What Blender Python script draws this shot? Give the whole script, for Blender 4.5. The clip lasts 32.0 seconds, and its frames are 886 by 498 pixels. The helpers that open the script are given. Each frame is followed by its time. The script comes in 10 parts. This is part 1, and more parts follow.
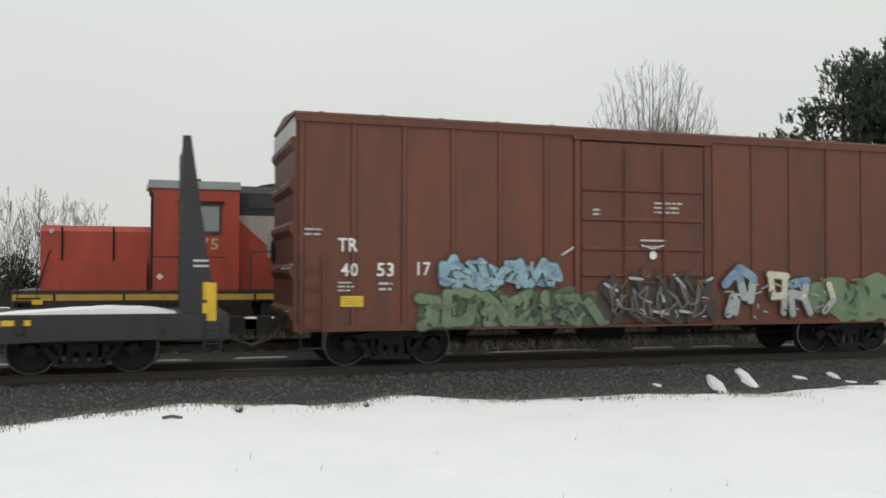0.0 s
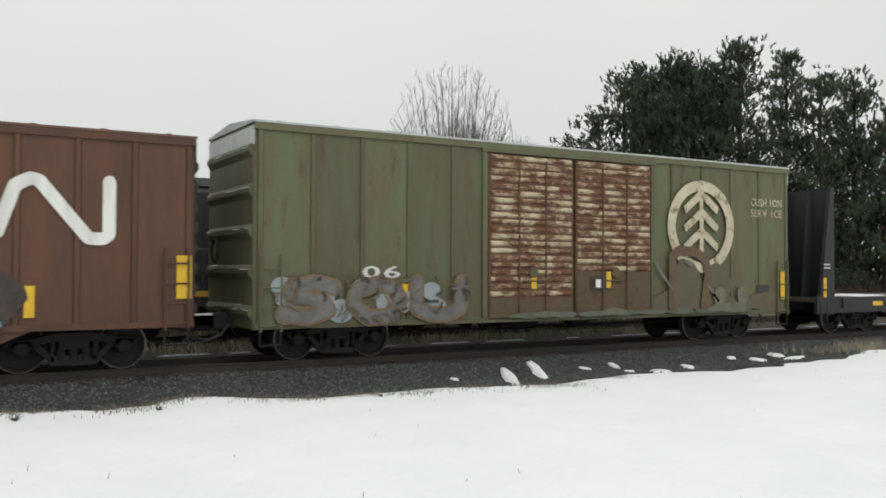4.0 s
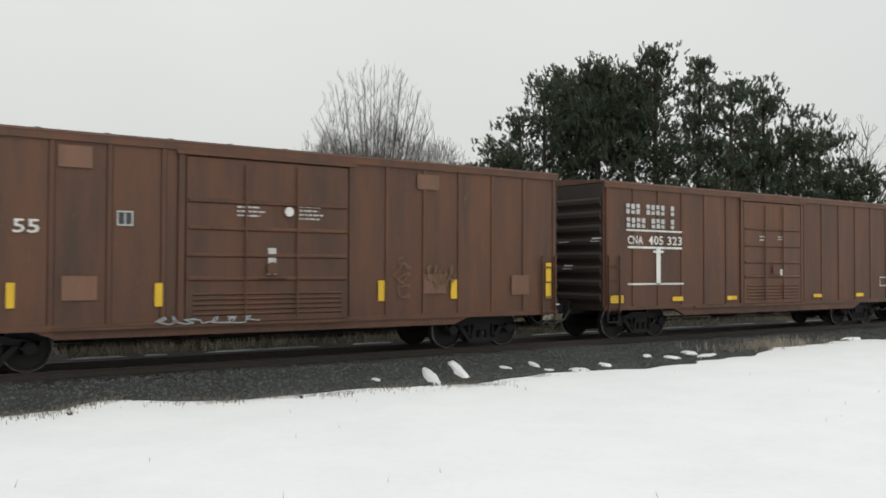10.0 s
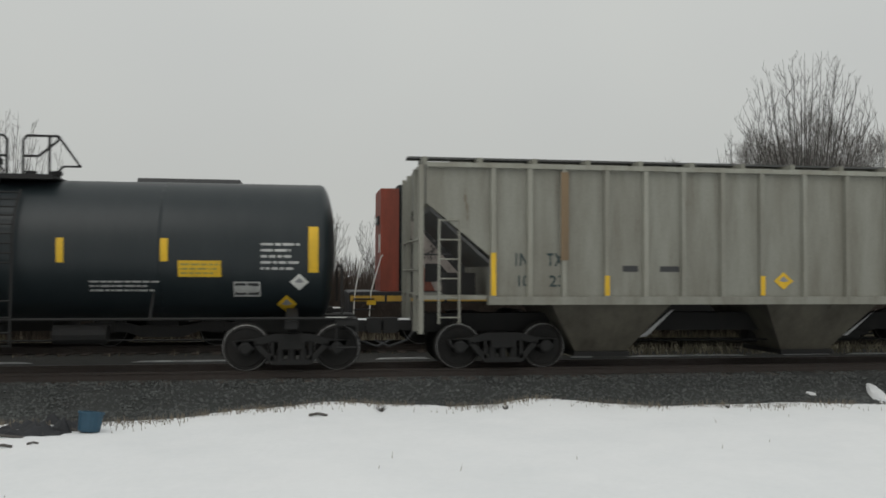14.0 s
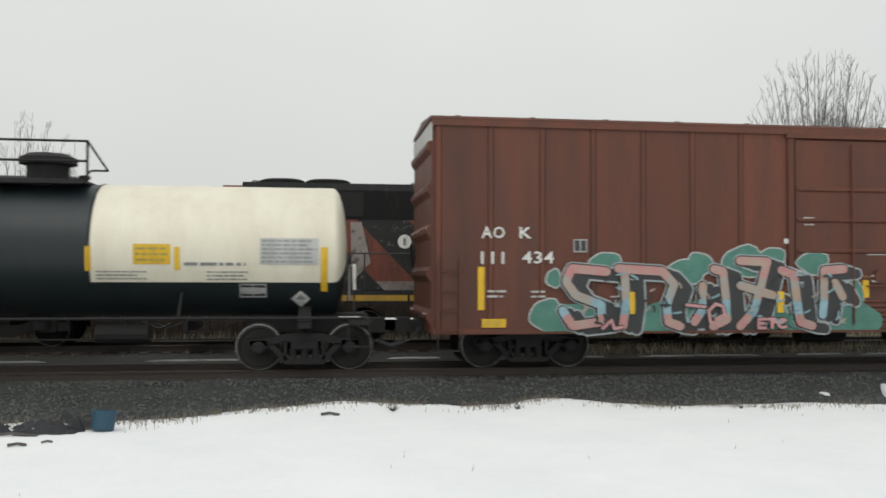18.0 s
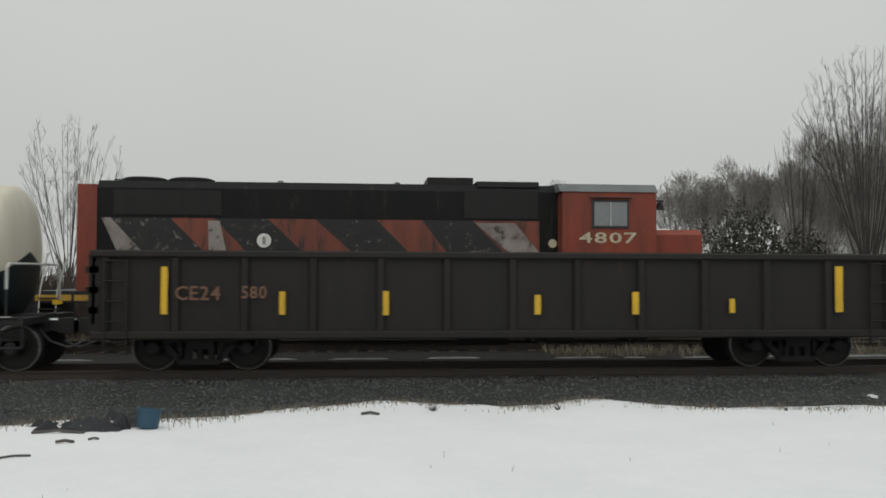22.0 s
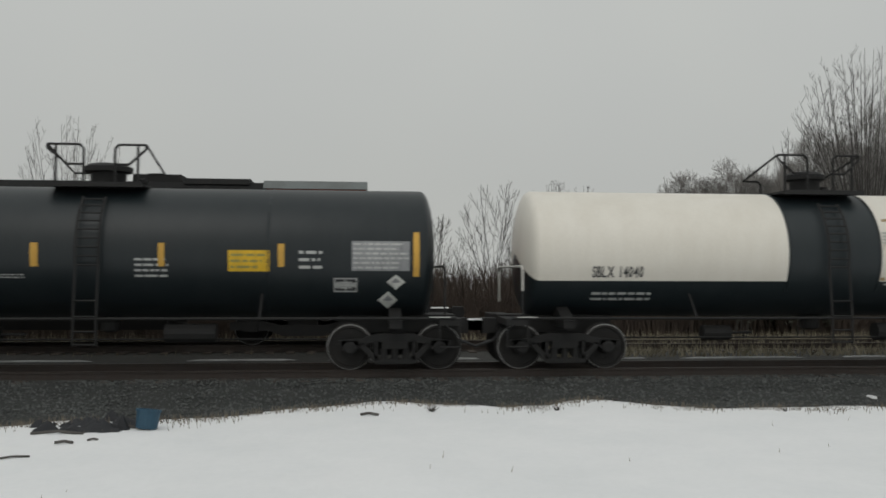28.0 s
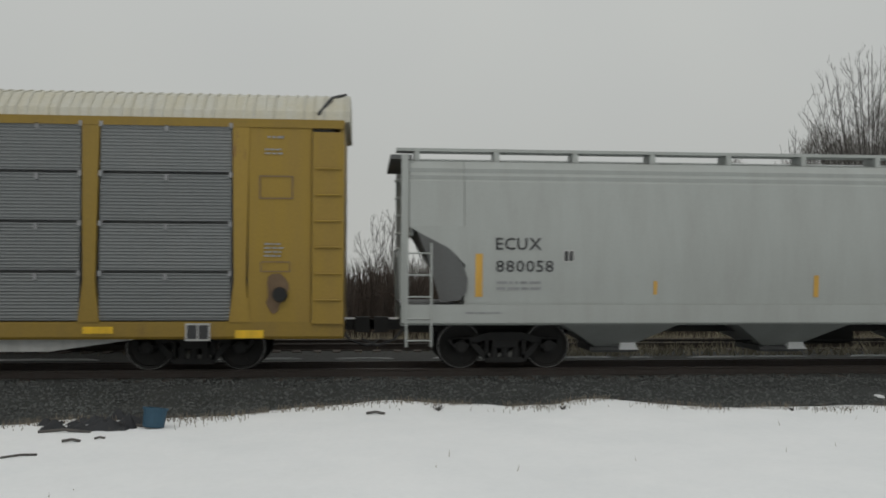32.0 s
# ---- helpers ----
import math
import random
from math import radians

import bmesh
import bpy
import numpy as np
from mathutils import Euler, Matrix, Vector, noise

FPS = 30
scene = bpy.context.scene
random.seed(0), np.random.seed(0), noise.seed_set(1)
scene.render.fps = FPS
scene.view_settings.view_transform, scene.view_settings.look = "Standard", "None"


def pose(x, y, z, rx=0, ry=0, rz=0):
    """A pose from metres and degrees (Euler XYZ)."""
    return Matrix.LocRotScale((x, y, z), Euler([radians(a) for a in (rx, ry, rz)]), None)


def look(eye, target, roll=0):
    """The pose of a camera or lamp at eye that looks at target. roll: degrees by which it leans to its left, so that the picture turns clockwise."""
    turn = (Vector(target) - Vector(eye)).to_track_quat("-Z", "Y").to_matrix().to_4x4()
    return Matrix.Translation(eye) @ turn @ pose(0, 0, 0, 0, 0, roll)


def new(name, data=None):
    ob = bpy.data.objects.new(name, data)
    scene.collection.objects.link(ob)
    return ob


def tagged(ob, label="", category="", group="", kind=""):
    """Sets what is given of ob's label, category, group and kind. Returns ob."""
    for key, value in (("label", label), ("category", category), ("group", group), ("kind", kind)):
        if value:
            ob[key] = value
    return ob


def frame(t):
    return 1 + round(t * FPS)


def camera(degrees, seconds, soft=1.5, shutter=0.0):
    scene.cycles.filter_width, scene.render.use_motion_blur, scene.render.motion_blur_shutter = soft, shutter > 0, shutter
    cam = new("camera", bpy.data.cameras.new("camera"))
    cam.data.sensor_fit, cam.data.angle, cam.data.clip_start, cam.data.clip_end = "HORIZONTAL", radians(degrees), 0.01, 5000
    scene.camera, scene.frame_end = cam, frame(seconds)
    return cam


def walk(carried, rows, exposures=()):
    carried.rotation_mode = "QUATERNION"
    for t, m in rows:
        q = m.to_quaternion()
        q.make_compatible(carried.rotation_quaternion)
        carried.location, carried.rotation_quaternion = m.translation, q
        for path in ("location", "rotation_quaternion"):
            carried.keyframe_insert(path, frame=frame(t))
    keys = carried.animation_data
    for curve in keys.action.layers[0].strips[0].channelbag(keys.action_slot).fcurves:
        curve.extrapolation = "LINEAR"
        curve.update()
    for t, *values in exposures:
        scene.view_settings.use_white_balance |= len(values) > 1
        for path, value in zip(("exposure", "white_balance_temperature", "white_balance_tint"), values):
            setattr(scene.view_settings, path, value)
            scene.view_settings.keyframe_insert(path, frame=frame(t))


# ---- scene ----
# ---------------------------------------------------------------- camera
LENS = 53.0
EYE = (0.0, 0.0, 1.93)
# seconds, heading to the right of straight across the tracks, tilt up
PATH = [(0.0, 17.6, 1.46), (0.5, 17.68, 1.49), (1.0, 17.71, 1.5), (1.5, 20.71, 1.53), (2.0, 23.48, 1.51), (2.5, 29.95, 1.49),
        (3.0, 29.95, 1.49), (3.5, 28.96, 1.3), (4.5, 33.0, 1.36), (5.5, 35.58, 1.38), (6.0, 35.62, 1.38), (6.5, 35.42, 1.34),
        (7.0, 35.34, 1.31), (8.0, 35.4, 1.36), (9.0, 35.28, 1.29), (10.0, 35.4, 1.35), (10.5, 31.8, 1.27), (11.0, 20.27, 1.47),
        (11.5, 13.49, 1.49), (12.0, 8.62, 1.58), (13.0, 8.67, 1.61), (14.0, 8.69, 1.58), (14.5, 8.69, 1.56), (16.5, 8.76, 1.5),
        (17.0, 7.97, 1.61), (18.0, 7.93, 1.55), (19.0, 7.95, 1.56), (20.5, 7.89, 1.52), (21.0, 6.04, 1.55), (21.5, 5.36, 1.55),
        (23.0, 5.44, 1.54), (24.5, 5.43, 1.55), (26.5, 5.45, 1.56), (27.0, 5.46, 1.56), (28.0, 5.43, 1.59), (30.0, 5.4, 1.54),
        (31.5, 5.4, 1.55), (32.0, 5.04, 1.52)]
cam = camera(LENS, 32.0, soft=1.7, shutter=0.1)
walk(cam, [(t, pose(*EYE, 90 + tilt, -0.2, -head)) for t, head, tilt in PATH],
     exposures=[(0.0, 0.17), (1.0, 0.22), (2.0, 0.22), (3.0, 0.28), (5.5, 0.12), (6.5, 0.14), (8.0, 0.2), (9.5, 0.2), (11.0, 0.18), (12.0, -0.13), (13.0, -0.3), (14.5, -0.2), (16.5, -0.1), (17.0, 0.16), (18.0, 0.18), (18.6, -0.1), (19.3, -0.14), (20.0, -0.12), (21.0, -0.25), (22.0, -0.17), (24.0, -0.15), (26.5, -0.27), (27.2, -0.27), (28.0, -0.38), (29.0, -0.18), (30.3, -0.32), (31.0, -0.2), (31.5, -0.3), (32.0, -0.38)])

# ---------------------------------------------------------------- light: an even overcast sky
world = bpy.data.worlds.new("overcast")
scene.world = world
world.use_nodes = True
wn, wl = world.node_tree.nodes, world.node_tree.links
wn.clear()
sky = wn.new("ShaderNodeTexSky")
sky.sky_type, sky.sun_disc = 'NISHITA', False
sky.sun_elevation, sky.sun_rotation = radians(38), radians(200)
sky.dust_density, sky.ozone_density = 6.0, 0.5
dim = wn.new("ShaderNodeVectorMath")
dim.operation = 'SCALE'
dim.inputs[3].default_value = 0.1
wl.new(sky.outputs[0], dim.inputs[0])
wco = wn.new("ShaderNodeTexCoord")
wno = wn.new("ShaderNodeTexNoise")
wno.inputs["Scale"].default_value, wno.inputs["Detail"].default_value = 1.6, 3.0
wl.new(wco.outputs["Generated"], wno.inputs["Vector"])
wra = wn.new("ShaderNodeValToRGB")
wra.color_ramp.elements[0].position, wra.color_ramp.elements[1].position = 0.3, 0.75
wra.color_ramp.elements[0].color = (0.668, 0.685, 0.672, 1)
wra.color_ramp.elements[1].color = (0.735, 0.75, 0.712, 1)
wl.new(wno.outputs["Fac"], wra.inputs[0])
wmx = wn.new("ShaderNodeMixRGB")
wmx.inputs[0].default_value = 0.94
wl.new(dim.outputs[0], wmx.inputs[1])
wl.new(wra.outputs[0], wmx.inputs[2])
# an overcast sky is brightest overhead
wsep = wn.new("ShaderNodeSeparateXYZ")
wl.new(wco.outputs["Generated"], wsep.inputs[0])
wup = wn.new("ShaderNodeMapRange")
wup.inputs[1].default_value, wup.inputs[2].default_value = 0.1, 1.0
wup.inputs[3].default_value, wup.inputs[4].default_value = 0.94, 1.35
wl.new(wsep.outputs["Z"], wup.inputs[0])
wsc = wn.new("ShaderNodeVectorMath")
wsc.operation = 'SCALE'
wl.new(wmx.outputs[0], wsc.inputs[0])
wl.new(wup.outputs[0], wsc.inputs[3])
wbg = wn.new("ShaderNodeBackground")
wbg.inputs["Strength"].default_value = 0.95
wl.new(wsc.outputs[0], wbg.inputs["Color"])
wout = wn.new("ShaderNodeOutputWorld")
wl.new(wbg.outputs[0], wout.inputs["Surface"])
sun_data = bpy.data.lights.new("sun", 'SUN')
sun_data.energy, sun_data.angle, sun_data.color = 0.6, radians(40), (1.0, 0.97, 0.93)
sun = new("sun", sun_data)
sun.matrix_world = look((0, 0, 60), (8, 45, 0))

# ---------------------------------------------------------------- materials
MATS = {}


def material(name, rgb, rough=0.6, metal=0.0, dirt=(0.05, 0.045, 0.04), amount=0.35, streak=True, rust=0.0, scale=1.0,
             grain=0.15, bump=0.1, spec=0.5, rustcol=(0.12, 0.045, 0.022), vary=0.12):
    """Paint, metal, stone or soil: base colour with broad stains, fine grain, optional rust and a fine relief."""
    if name in MATS:
        return MATS[name]
    m = bpy.data.materials.new(name)
    m.use_nodes = True
    n, k = m.node_tree.nodes, m.node_tree.links
    bsdf = n["Principled BSDF"]
    co, info = n.new("ShaderNodeTexCoord"), n.new("ShaderNodeObjectInfo")
    far = n.new("ShaderNodeMath")
    far.operation, far.inputs[1].default_value = 'MULTIPLY', 37.0
    k.new(info.outputs["Random"], far.inputs[0])
    add = n.new("ShaderNodeVectorMath")
    k.new(co.outputs["Object"], add.inputs[0])
    k.new(far.outputs[0], add.inputs[1])
    mp = n.new("ShaderNodeMapping")
    mp.inputs["Scale"].default_value = streak if isinstance(streak, tuple) else (1.6, 1.6, 0.28) if streak else (1, 1, 1)
    k.new(add.outputs[0], mp.inputs["Vector"])
    broad, fine = n.new("ShaderNodeTexNoise"), n.new("ShaderNodeTexNoise")
    broad.inputs["Scale"].default_value, broad.inputs["Detail"].default_value = 1.3 * scale, 7
    broad.inputs["Roughness"].default_value = 0.65
    fine.inputs["Scale"].default_value, fine.inputs["Detail"].default_value = 22 * scale, 4
    k.new(mp.outputs[0], broad.inputs["Vector"])
    k.new(add.outputs[0], fine.inputs["Vector"])
    ramp = n.new("ShaderNodeMapRange")
    ramp.inputs[1].default_value, ramp.inputs[2].default_value = 0.38, 0.72
    ramp.inputs[4].default_value = amount
    k.new(broad.outputs["Fac"], ramp.inputs[0])
    mix = n.new("ShaderNodeMixRGB")
    mix.inputs[1].default_value, mix.inputs[2].default_value = (*rgb, 1), (*dirt, 1)
    k.new(ramp.outputs[0], mix.inputs[0])
    col = mix.outputs[0]
    if rust:
        rn = n.new("ShaderNodeTexNoise")
        rn.inputs["Scale"].default_value, rn.inputs["Detail"].default_value = 2.6 * scale, 9
        rn.inputs["Roughness"].default_value = 0.75
        k.new(mp.outputs[0], rn.inputs["Vector"])
        rr = n.new("ShaderNodeMapRange")
        rr.inputs[1].default_value, rr.inputs[2].default_value = 0.66 - 0.22 * rust, 0.74 - 0.2 * rust
        k.new(rn.outputs["Fac"], rr.inputs[0])
        rm = n.new("ShaderNodeMixRGB")
        rm.inputs[2].default_value = (*rustcol, 1)
        k.new(rr.outputs[0], rm.inputs[0])
        k.new(col, rm.inputs[1])
        col = rm.outputs[0]
    gm = n.new("ShaderNodeMapRange")
    gm.inputs[3].default_value, gm.inputs[4].default_value = 1 - grain, 1 + grain
    k.new(fine.outputs["Fac"], gm.inputs[0])
    own = n.new("ShaderNodeMapRange")
    own.inputs[3].default_value, own.inputs[4].default_value = 1 - vary, 1 + vary
    k.new(info.outputs["Random"], own.inputs[0])
    both = n.new("ShaderNodeMath")
    both.operation = 'MULTIPLY'
    k.new(gm.outputs[0], both.inputs[0])
    k.new(own.outputs[0], both.inputs[1])
    val = n.new("ShaderNodeVectorMath")
    val.operation = 'SCALE'
    k.new(col, val.inputs[0])
    k.new(both.outputs[0], val.inputs[3])
    k.new(val.outputs[0], bsdf.inputs["Base Color"])
    bsdf.inputs["Roughness"].default_value, bsdf.inputs["Metallic"].default_value = rough, metal
    bsdf.inputs["Specular IOR Level"].default_value = spec
    if bump:
        bp = n.new("ShaderNodeBump")
        bp.inputs["Strength"].default_value, bp.inputs["Distance"].default_value = bump, 0.02
        k.new(fine.outputs["Fac"], bp.inputs["Height"])
        k.new(bp.outputs[0], bsdf.inputs["Normal"])
    MATS[name] = m
    return m


def decal(name, rgb, rough=0.6):
    """Stencilled paint or sticker, scuffed and grimy."""
    grime = tuple(0.35 * c + 0.02 for c in rgb)
    return material("marking_" + name, rgb, rough, amount=0.5, scale=2.0, grain=0.1, bump=0, dirt=grime, rust=0.22, rustcol=tuple(0.3 * c + 0.03 for c in rgb), vary=0.06)


WHT = decal("white", (0.72, 0.73, 0.70))
BLK = decal("black", (0.035, 0.037, 0.04))
YEL = decal("yellow", (0.75, 0.47, 0.02))
DYL = decal("dull_yellow", (0.42, 0.36, 0.1))
AMB = decal("amber", (0.62, 0.36, 0.06))
GRY = decal("grey", (0.28, 0.29, 0.3))
LGY = decal("light_grey", (0.5, 0.51, 0.5))
DTEAL = decal("dark_teal", (0.012, 0.035, 0.04))
CRM = decal("cream", (0.62, 0.57, 0.4))
GLD = decal("gold", (0.4, 0.29, 0.08))
RED = decal("red", (0.5, 0.05, 0.04))
TAN = decal("primer", (0.17, 0.085, 0.05))
PNK = decal("pink", (0.62, 0.33, 0.33))
OLV = decal("olive_yellow", (0.34, 0.3, 0.08))
SIL = decal("silver", (0.45, 0.46, 0.45))
BRN = decal("brown", (0.19, 0.13, 0.07))


def spray(name, rgb, other):
    """Blotchy spray paint gone dirty."""
    return material("spray_" + name, rgb, 0.65, amount=0.95, streak=False, scale=2.2, grain=0.2, bump=0, dirt=other)


SP_BLUE = spray("blue", (0.1, 0.19, 0.31), (0.33, 0.42, 0.45))
SP_SKY = spray("sky", (0.27, 0.42, 0.48), (0.12, 0.22, 0.26))
SP_CREAM = spray("cream", (0.55, 0.5, 0.37), (0.36, 0.4, 0.41))
SP_PINK = spray("pink", (0.46, 0.22, 0.22), (0.4, 0.34, 0.28))
SP_PEACH = spray("peach", (0.45, 0.32, 0.24), (0.3, 0.4, 0.42))
SP_SILVER = spray("silver", (0.34, 0.37, 0.37), (0.24, 0.32, 0.36))
SP_GREEN = spray("green", (0.12, 0.19, 0.11), (0.2, 0.25, 0.16))
SP_DGREEN = spray("dark_green", (0.035, 0.06, 0.04), (0.07, 0.1, 0.06))
SP_RUST = spray("rust_brown", (0.1, 0.062, 0.032), (0.15, 0.1, 0.055))
SP_DARK = spray("dark", (0.03, 0.028, 0.026), (0.09, 0.06, 0.045))
SP_TEAL = spray("teal", (0.07, 0.2, 0.16), (0.1, 0.26, 0.21))
SP_OLIVE = spray("olive", (0.14, 0.095, 0.032), (0.12, 0.06, 0.032))
SP_CRIMSON = spray("crimson", (0.25, 0.04, 0.055), (0.16, 0.04, 0.045))
SP_LAV = spray("lavender", (0.36, 0.38, 0.55), (0.42, 0.44, 0.56))
SP_ASH = spray("ash_grey", (0.15, 0.15, 0.145), (0.09, 0.075, 0.07))
SP_INK = spray("ink_green", (0.018, 0.034, 0.03), (0.03, 0.05, 0.042))
SP_WHITE = spray("white", (0.58, 0.59, 0.6), (0.48, 0.49, 0.54))
STEEL_DARK = material("dark_steel", (0.0115, 0.012, 0.0125), 0.8, 0.0, (0.02, 0.019, 0.018), 0.5, scale=2)
WHEEL = material("wheel_steel", (0.014, 0.014, 0.014), 0.7, 0.2, (0.024, 0.02, 0.018), 0.5, scale=3)
TREAD = material("worn_tread", (0.3, 0.3, 0.3), 0.4, 0.5, amount=0.5)
BLACK_TANK = material("black_tank_paint", (0.0115, 0.0175, 0.0205), 0.42, 0.0, (0.026, 0.032, 0.035), 0.4, bump=0.04, spec=0.42)
PALE_TANK = material("pale_tank_paint", (0.72, 0.695, 0.63), 0.45, 0.0, (0.5, 0.45, 0.37), 0.25, bump=0.015, grain=0.05)
CREAM_TANK = material("cream_tank_paint", (0.71, 0.68, 0.56), 0.45, 0.0, (0.42, 0.36, 0.27), 0.3, bump=0.015, grain=0.05)
WHITE_TANK = material("white_tank_paint", (0.64, 0.655, 0.65), 0.45, 0.0, (0.45, 0.44, 0.4), 0.2, bump=0.015, grain=0.05)
OFFWHITE_TANK = material("weathered_white_tank_paint", (0.46, 0.465, 0.43), 0.55, 0.0, (0.3, 0.26, 0.18), 0.45, bump=0.04)
AMBER_STAIN = material("amber_stained_paint", (0.4, 0.3, 0.155), 0.6, 0.0, (0.27, 0.18, 0.085), 0.7, scale=1.5)
WHITE_RAIL = material("white_rail_paint", (0.6, 0.6, 0.57), 0.5, 0.0, (0.25, 0.22, 0.18), 0.4)
BOX_BROWN = material("boxcar_brown_paint", (0.108, 0.043, 0.02), 0.58, 0.0, (0.036, 0.023, 0.017), 0.85, rust=0.2, rustcol=(0.135, 0.062, 0.03))
# boxcar brown darkened, shade between the cars put into the end colour
BOX_END = material("boxcar_shaded_end", (0.03, 0.018, 0.013), 0.7, 0.0, (0.014, 0.013, 0.012), 0.8)
BOX_RED = material("boxcar_red_paint", (0.125, 0.037, 0.019), 0.6, 0.0, (0.05, 0.026, 0.019), 0.75, rust=0.18, rustcol=(0.12, 0.055, 0.035))
BOX_MAROON = material("boxcar_maroon_paint", (0.112, 0.034, 0.032), 0.6, 0.0, (0.038, 0.021, 0.019), 0.85, rust=0.2, rustcol=(0.1, 0.045, 0.03))
BOX_GREEN = material("boxcar_green_paint", (0.098, 0.114, 0.058), 0.65, 0.0, (0.1, 0.066, 0.034), 0.85, rust=0.42, rustcol=(0.085, 0.048, 0.026))
WORN_CREAM = material("worn_cream_paint", (0.5, 0.46, 0.34), 0.7, 0.0, (0.3, 0.23, 0.14), 0.7, rust=0.55, scale=1.6, streak=False, rustcol=(0.12, 0.07, 0.038))
RUST_DOOR = material("rusted_cream_door", (0.52, 0.45, 0.31), 0.75, 0.0, (0.2, 0.11, 0.06), 0.9, rust=1.03, scale=0.9, streak=(0.9, 1.0, 1.5), rustcol=(0.125, 0.053, 0.026), vary=0.0)
RUST_SHEET = material("rusty_door_sheet", (0.1, 0.045, 0.027), 0.85, 0.0, (0.16, 0.1, 0.055), 0.8, streak=False, scale=1.3, vary=0.0)
RUST_LOW = material("rust_stained_lower_door", (0.105, 0.068, 0.036), 0.8, 0.0, (0.085, 0.08, 0.045), 0.9, rust=0.5, scale=1.4, streak=False, rustcol=(0.06, 0.03, 0.02), vary=0.0)
FLAT_DARK = material("flatcar_dark_paint", (0.014, 0.0165, 0.018), 0.65, 0.0, (0.034, 0.032, 0.03), 0.6)
GOND = material("gondola_rusty_black", (0.0115, 0.011, 0.0105), 0.7, 0.0, (0.02, 0.016, 0.013), 0.7, rust=0.12, rustcol=(0.05, 0.024, 0.015), spec=0.35)
HOP_GREY = material("hopper_grey_paint", (0.265, 0.27, 0.235), 0.65, 0.0, (0.15, 0.14, 0.11), 0.8, rust=0.14, rustcol=(0.13, 0.1, 0.07))
HOP_LIGHT = material("hopper_light_grey_paint", (0.355, 0.38, 0.37), 0.5, 0.0, (0.25, 0.255, 0.24), 0.4, bump=0.02, grain=0.05, vary=0.0)
# hopper grey darkened: shade of slopes and openings put into the colour
HOP_SHADE = material("hopper_shaded_grey", (0.1, 0.105, 0.107), 0.6, 0.0, amount=0.4)
RACK_YEL = material("autorack_yellow_paint", (0.275, 0.18, 0.02), 0.55, 0.0, (0.2, 0.13, 0.04), 0.45, rust=0.12)
RACK_SCREEN = material("galvanised_screen", (0.175, 0.19, 0.195), 0.55, 0.3, (0.2, 0.2, 0.2), 0.35)
RACK_ROOF = material("autorack_roof_sheet", (0.48, 0.475, 0.42), 0.55, 0.2, (0.45, 0.4, 0.25), 0.5)
LOCO_RED = material("loco_orange_red_paint", (0.42, 0.055, 0.026), 0.55, 0.0, (0.17, 0.035, 0.022), 0.65, rust=0.05)
LOCO_RED_OLD = material("loco_faded_red_paint", (0.25, 0.05, 0.027), 0.65, 0.0, (0.09, 0.03, 0.02), 0.75, rust=0.15)
LOCO_STRIPE_OLD = material("loco_sooty_red_stripe", (0.19, 0.055, 0.034), 0.7, 0.0, (0.06, 0.03, 0.024), 0.9, rust=0.48, rustcol=(0.03, 0.027, 0.026))
LOCO_GREY_OLD = material("loco_sooty_pale_stripe", (0.3, 0.27, 0.25), 0.7, 0.0, (0.06, 0.05, 0.045), 0.8, rust=0.55, rustcol=(0.03, 0.028, 0.028), streak=False)
LOCO_HOOD_OLD = material("loco_chalky_black_paint", (0.0075, 0.0085, 0.009), 0.65, 0.0, (0.014, 0.0135, 0.013), 0.7, rust=0.34, scale=0.9, rustcol=(0.04, 0.036, 0.034), spec=0.22)
LOCO_BLACK = material("loco_black_paint", (0.014, 0.016, 0.019), 0.5, 0.0, (0.035, 0.035, 0.034), 0.45)
LOCO_GREY = material("loco_grey_stripe", (0.42, 0.42, 0.38), 0.6, 0.0, (0.25, 0.2, 0.15), 0.5)
LOCO_PEEL = material("loco_peeling_black", (0.013, 0.014, 0.015), 0.65, 0.0, (0.03, 0.03, 0.03), 0.4, rust=0.4, scale=1.7, streak=False, rustcol=(0.2, 0.19, 0.18))
LOCO_SILL = material("loco_yellow_sill", (0.5, 0.31, 0.04), 0.6, 0.0, (0.2, 0.12, 0.05), 0.5)
GLASS = material("cab_glass", (0.2, 0.22, 0.23), 0.12, 0.0, amount=0.2, spec=1.0, bump=0)
RAIL_TOP = material("rail_steel", (0.06, 0.052, 0.048), 0.5, 0.4, (0.05, 0.032, 0.024), 0.5, scale=3)
TIE_WOOD = material("creosoted_timber", (0.06, 0.048, 0.04), 0.9, 0.0, (0.1, 0.09, 0.08), 0.5, scale=3)
BALLAST = material("ballast_bed", (0.032, 0.036, 0.034), 0.95, 0.0, (0.03, 0.03, 0.031), 0.8, streak=False, scale=2.5, grain=0.6, bump=1.0)
STONE = material("ballast_stone", (0.11, 0.118, 0.115), 0.9, 0.0, (0.022, 0.025, 0.025), 0.97, streak=False, scale=6, grain=0.4)
OLD_SNOW = material("sooty_snow", (0.4, 0.41, 0.41), 0.85, 0.0, (0.2, 0.2, 0.2), 0.8, streak=False, scale=2.0, grain=0.3, bump=0.3, spec=0.2)
SNOW = material("snow", (0.775, 0.788, 0.8), 0.85, 0.0, (0.7, 0.722, 0.738), 0.7, streak=False, scale=0.5, grain=0.03, bump=0.35, spec=0.2)
FIELD = material("dead_grass_ground", (0.17, 0.145, 0.1), 0.95, 0.0, (0.5, 0.49, 0.46), 0.45, streak=False, scale=0.5, grain=0.4, bump=0.6)
TWIG = material("winter_twig_bark", (0.066, 0.062, 0.058), 0.9, 0.0, (0.13, 0.12, 0.11), 0.5, streak=False, scale=2)
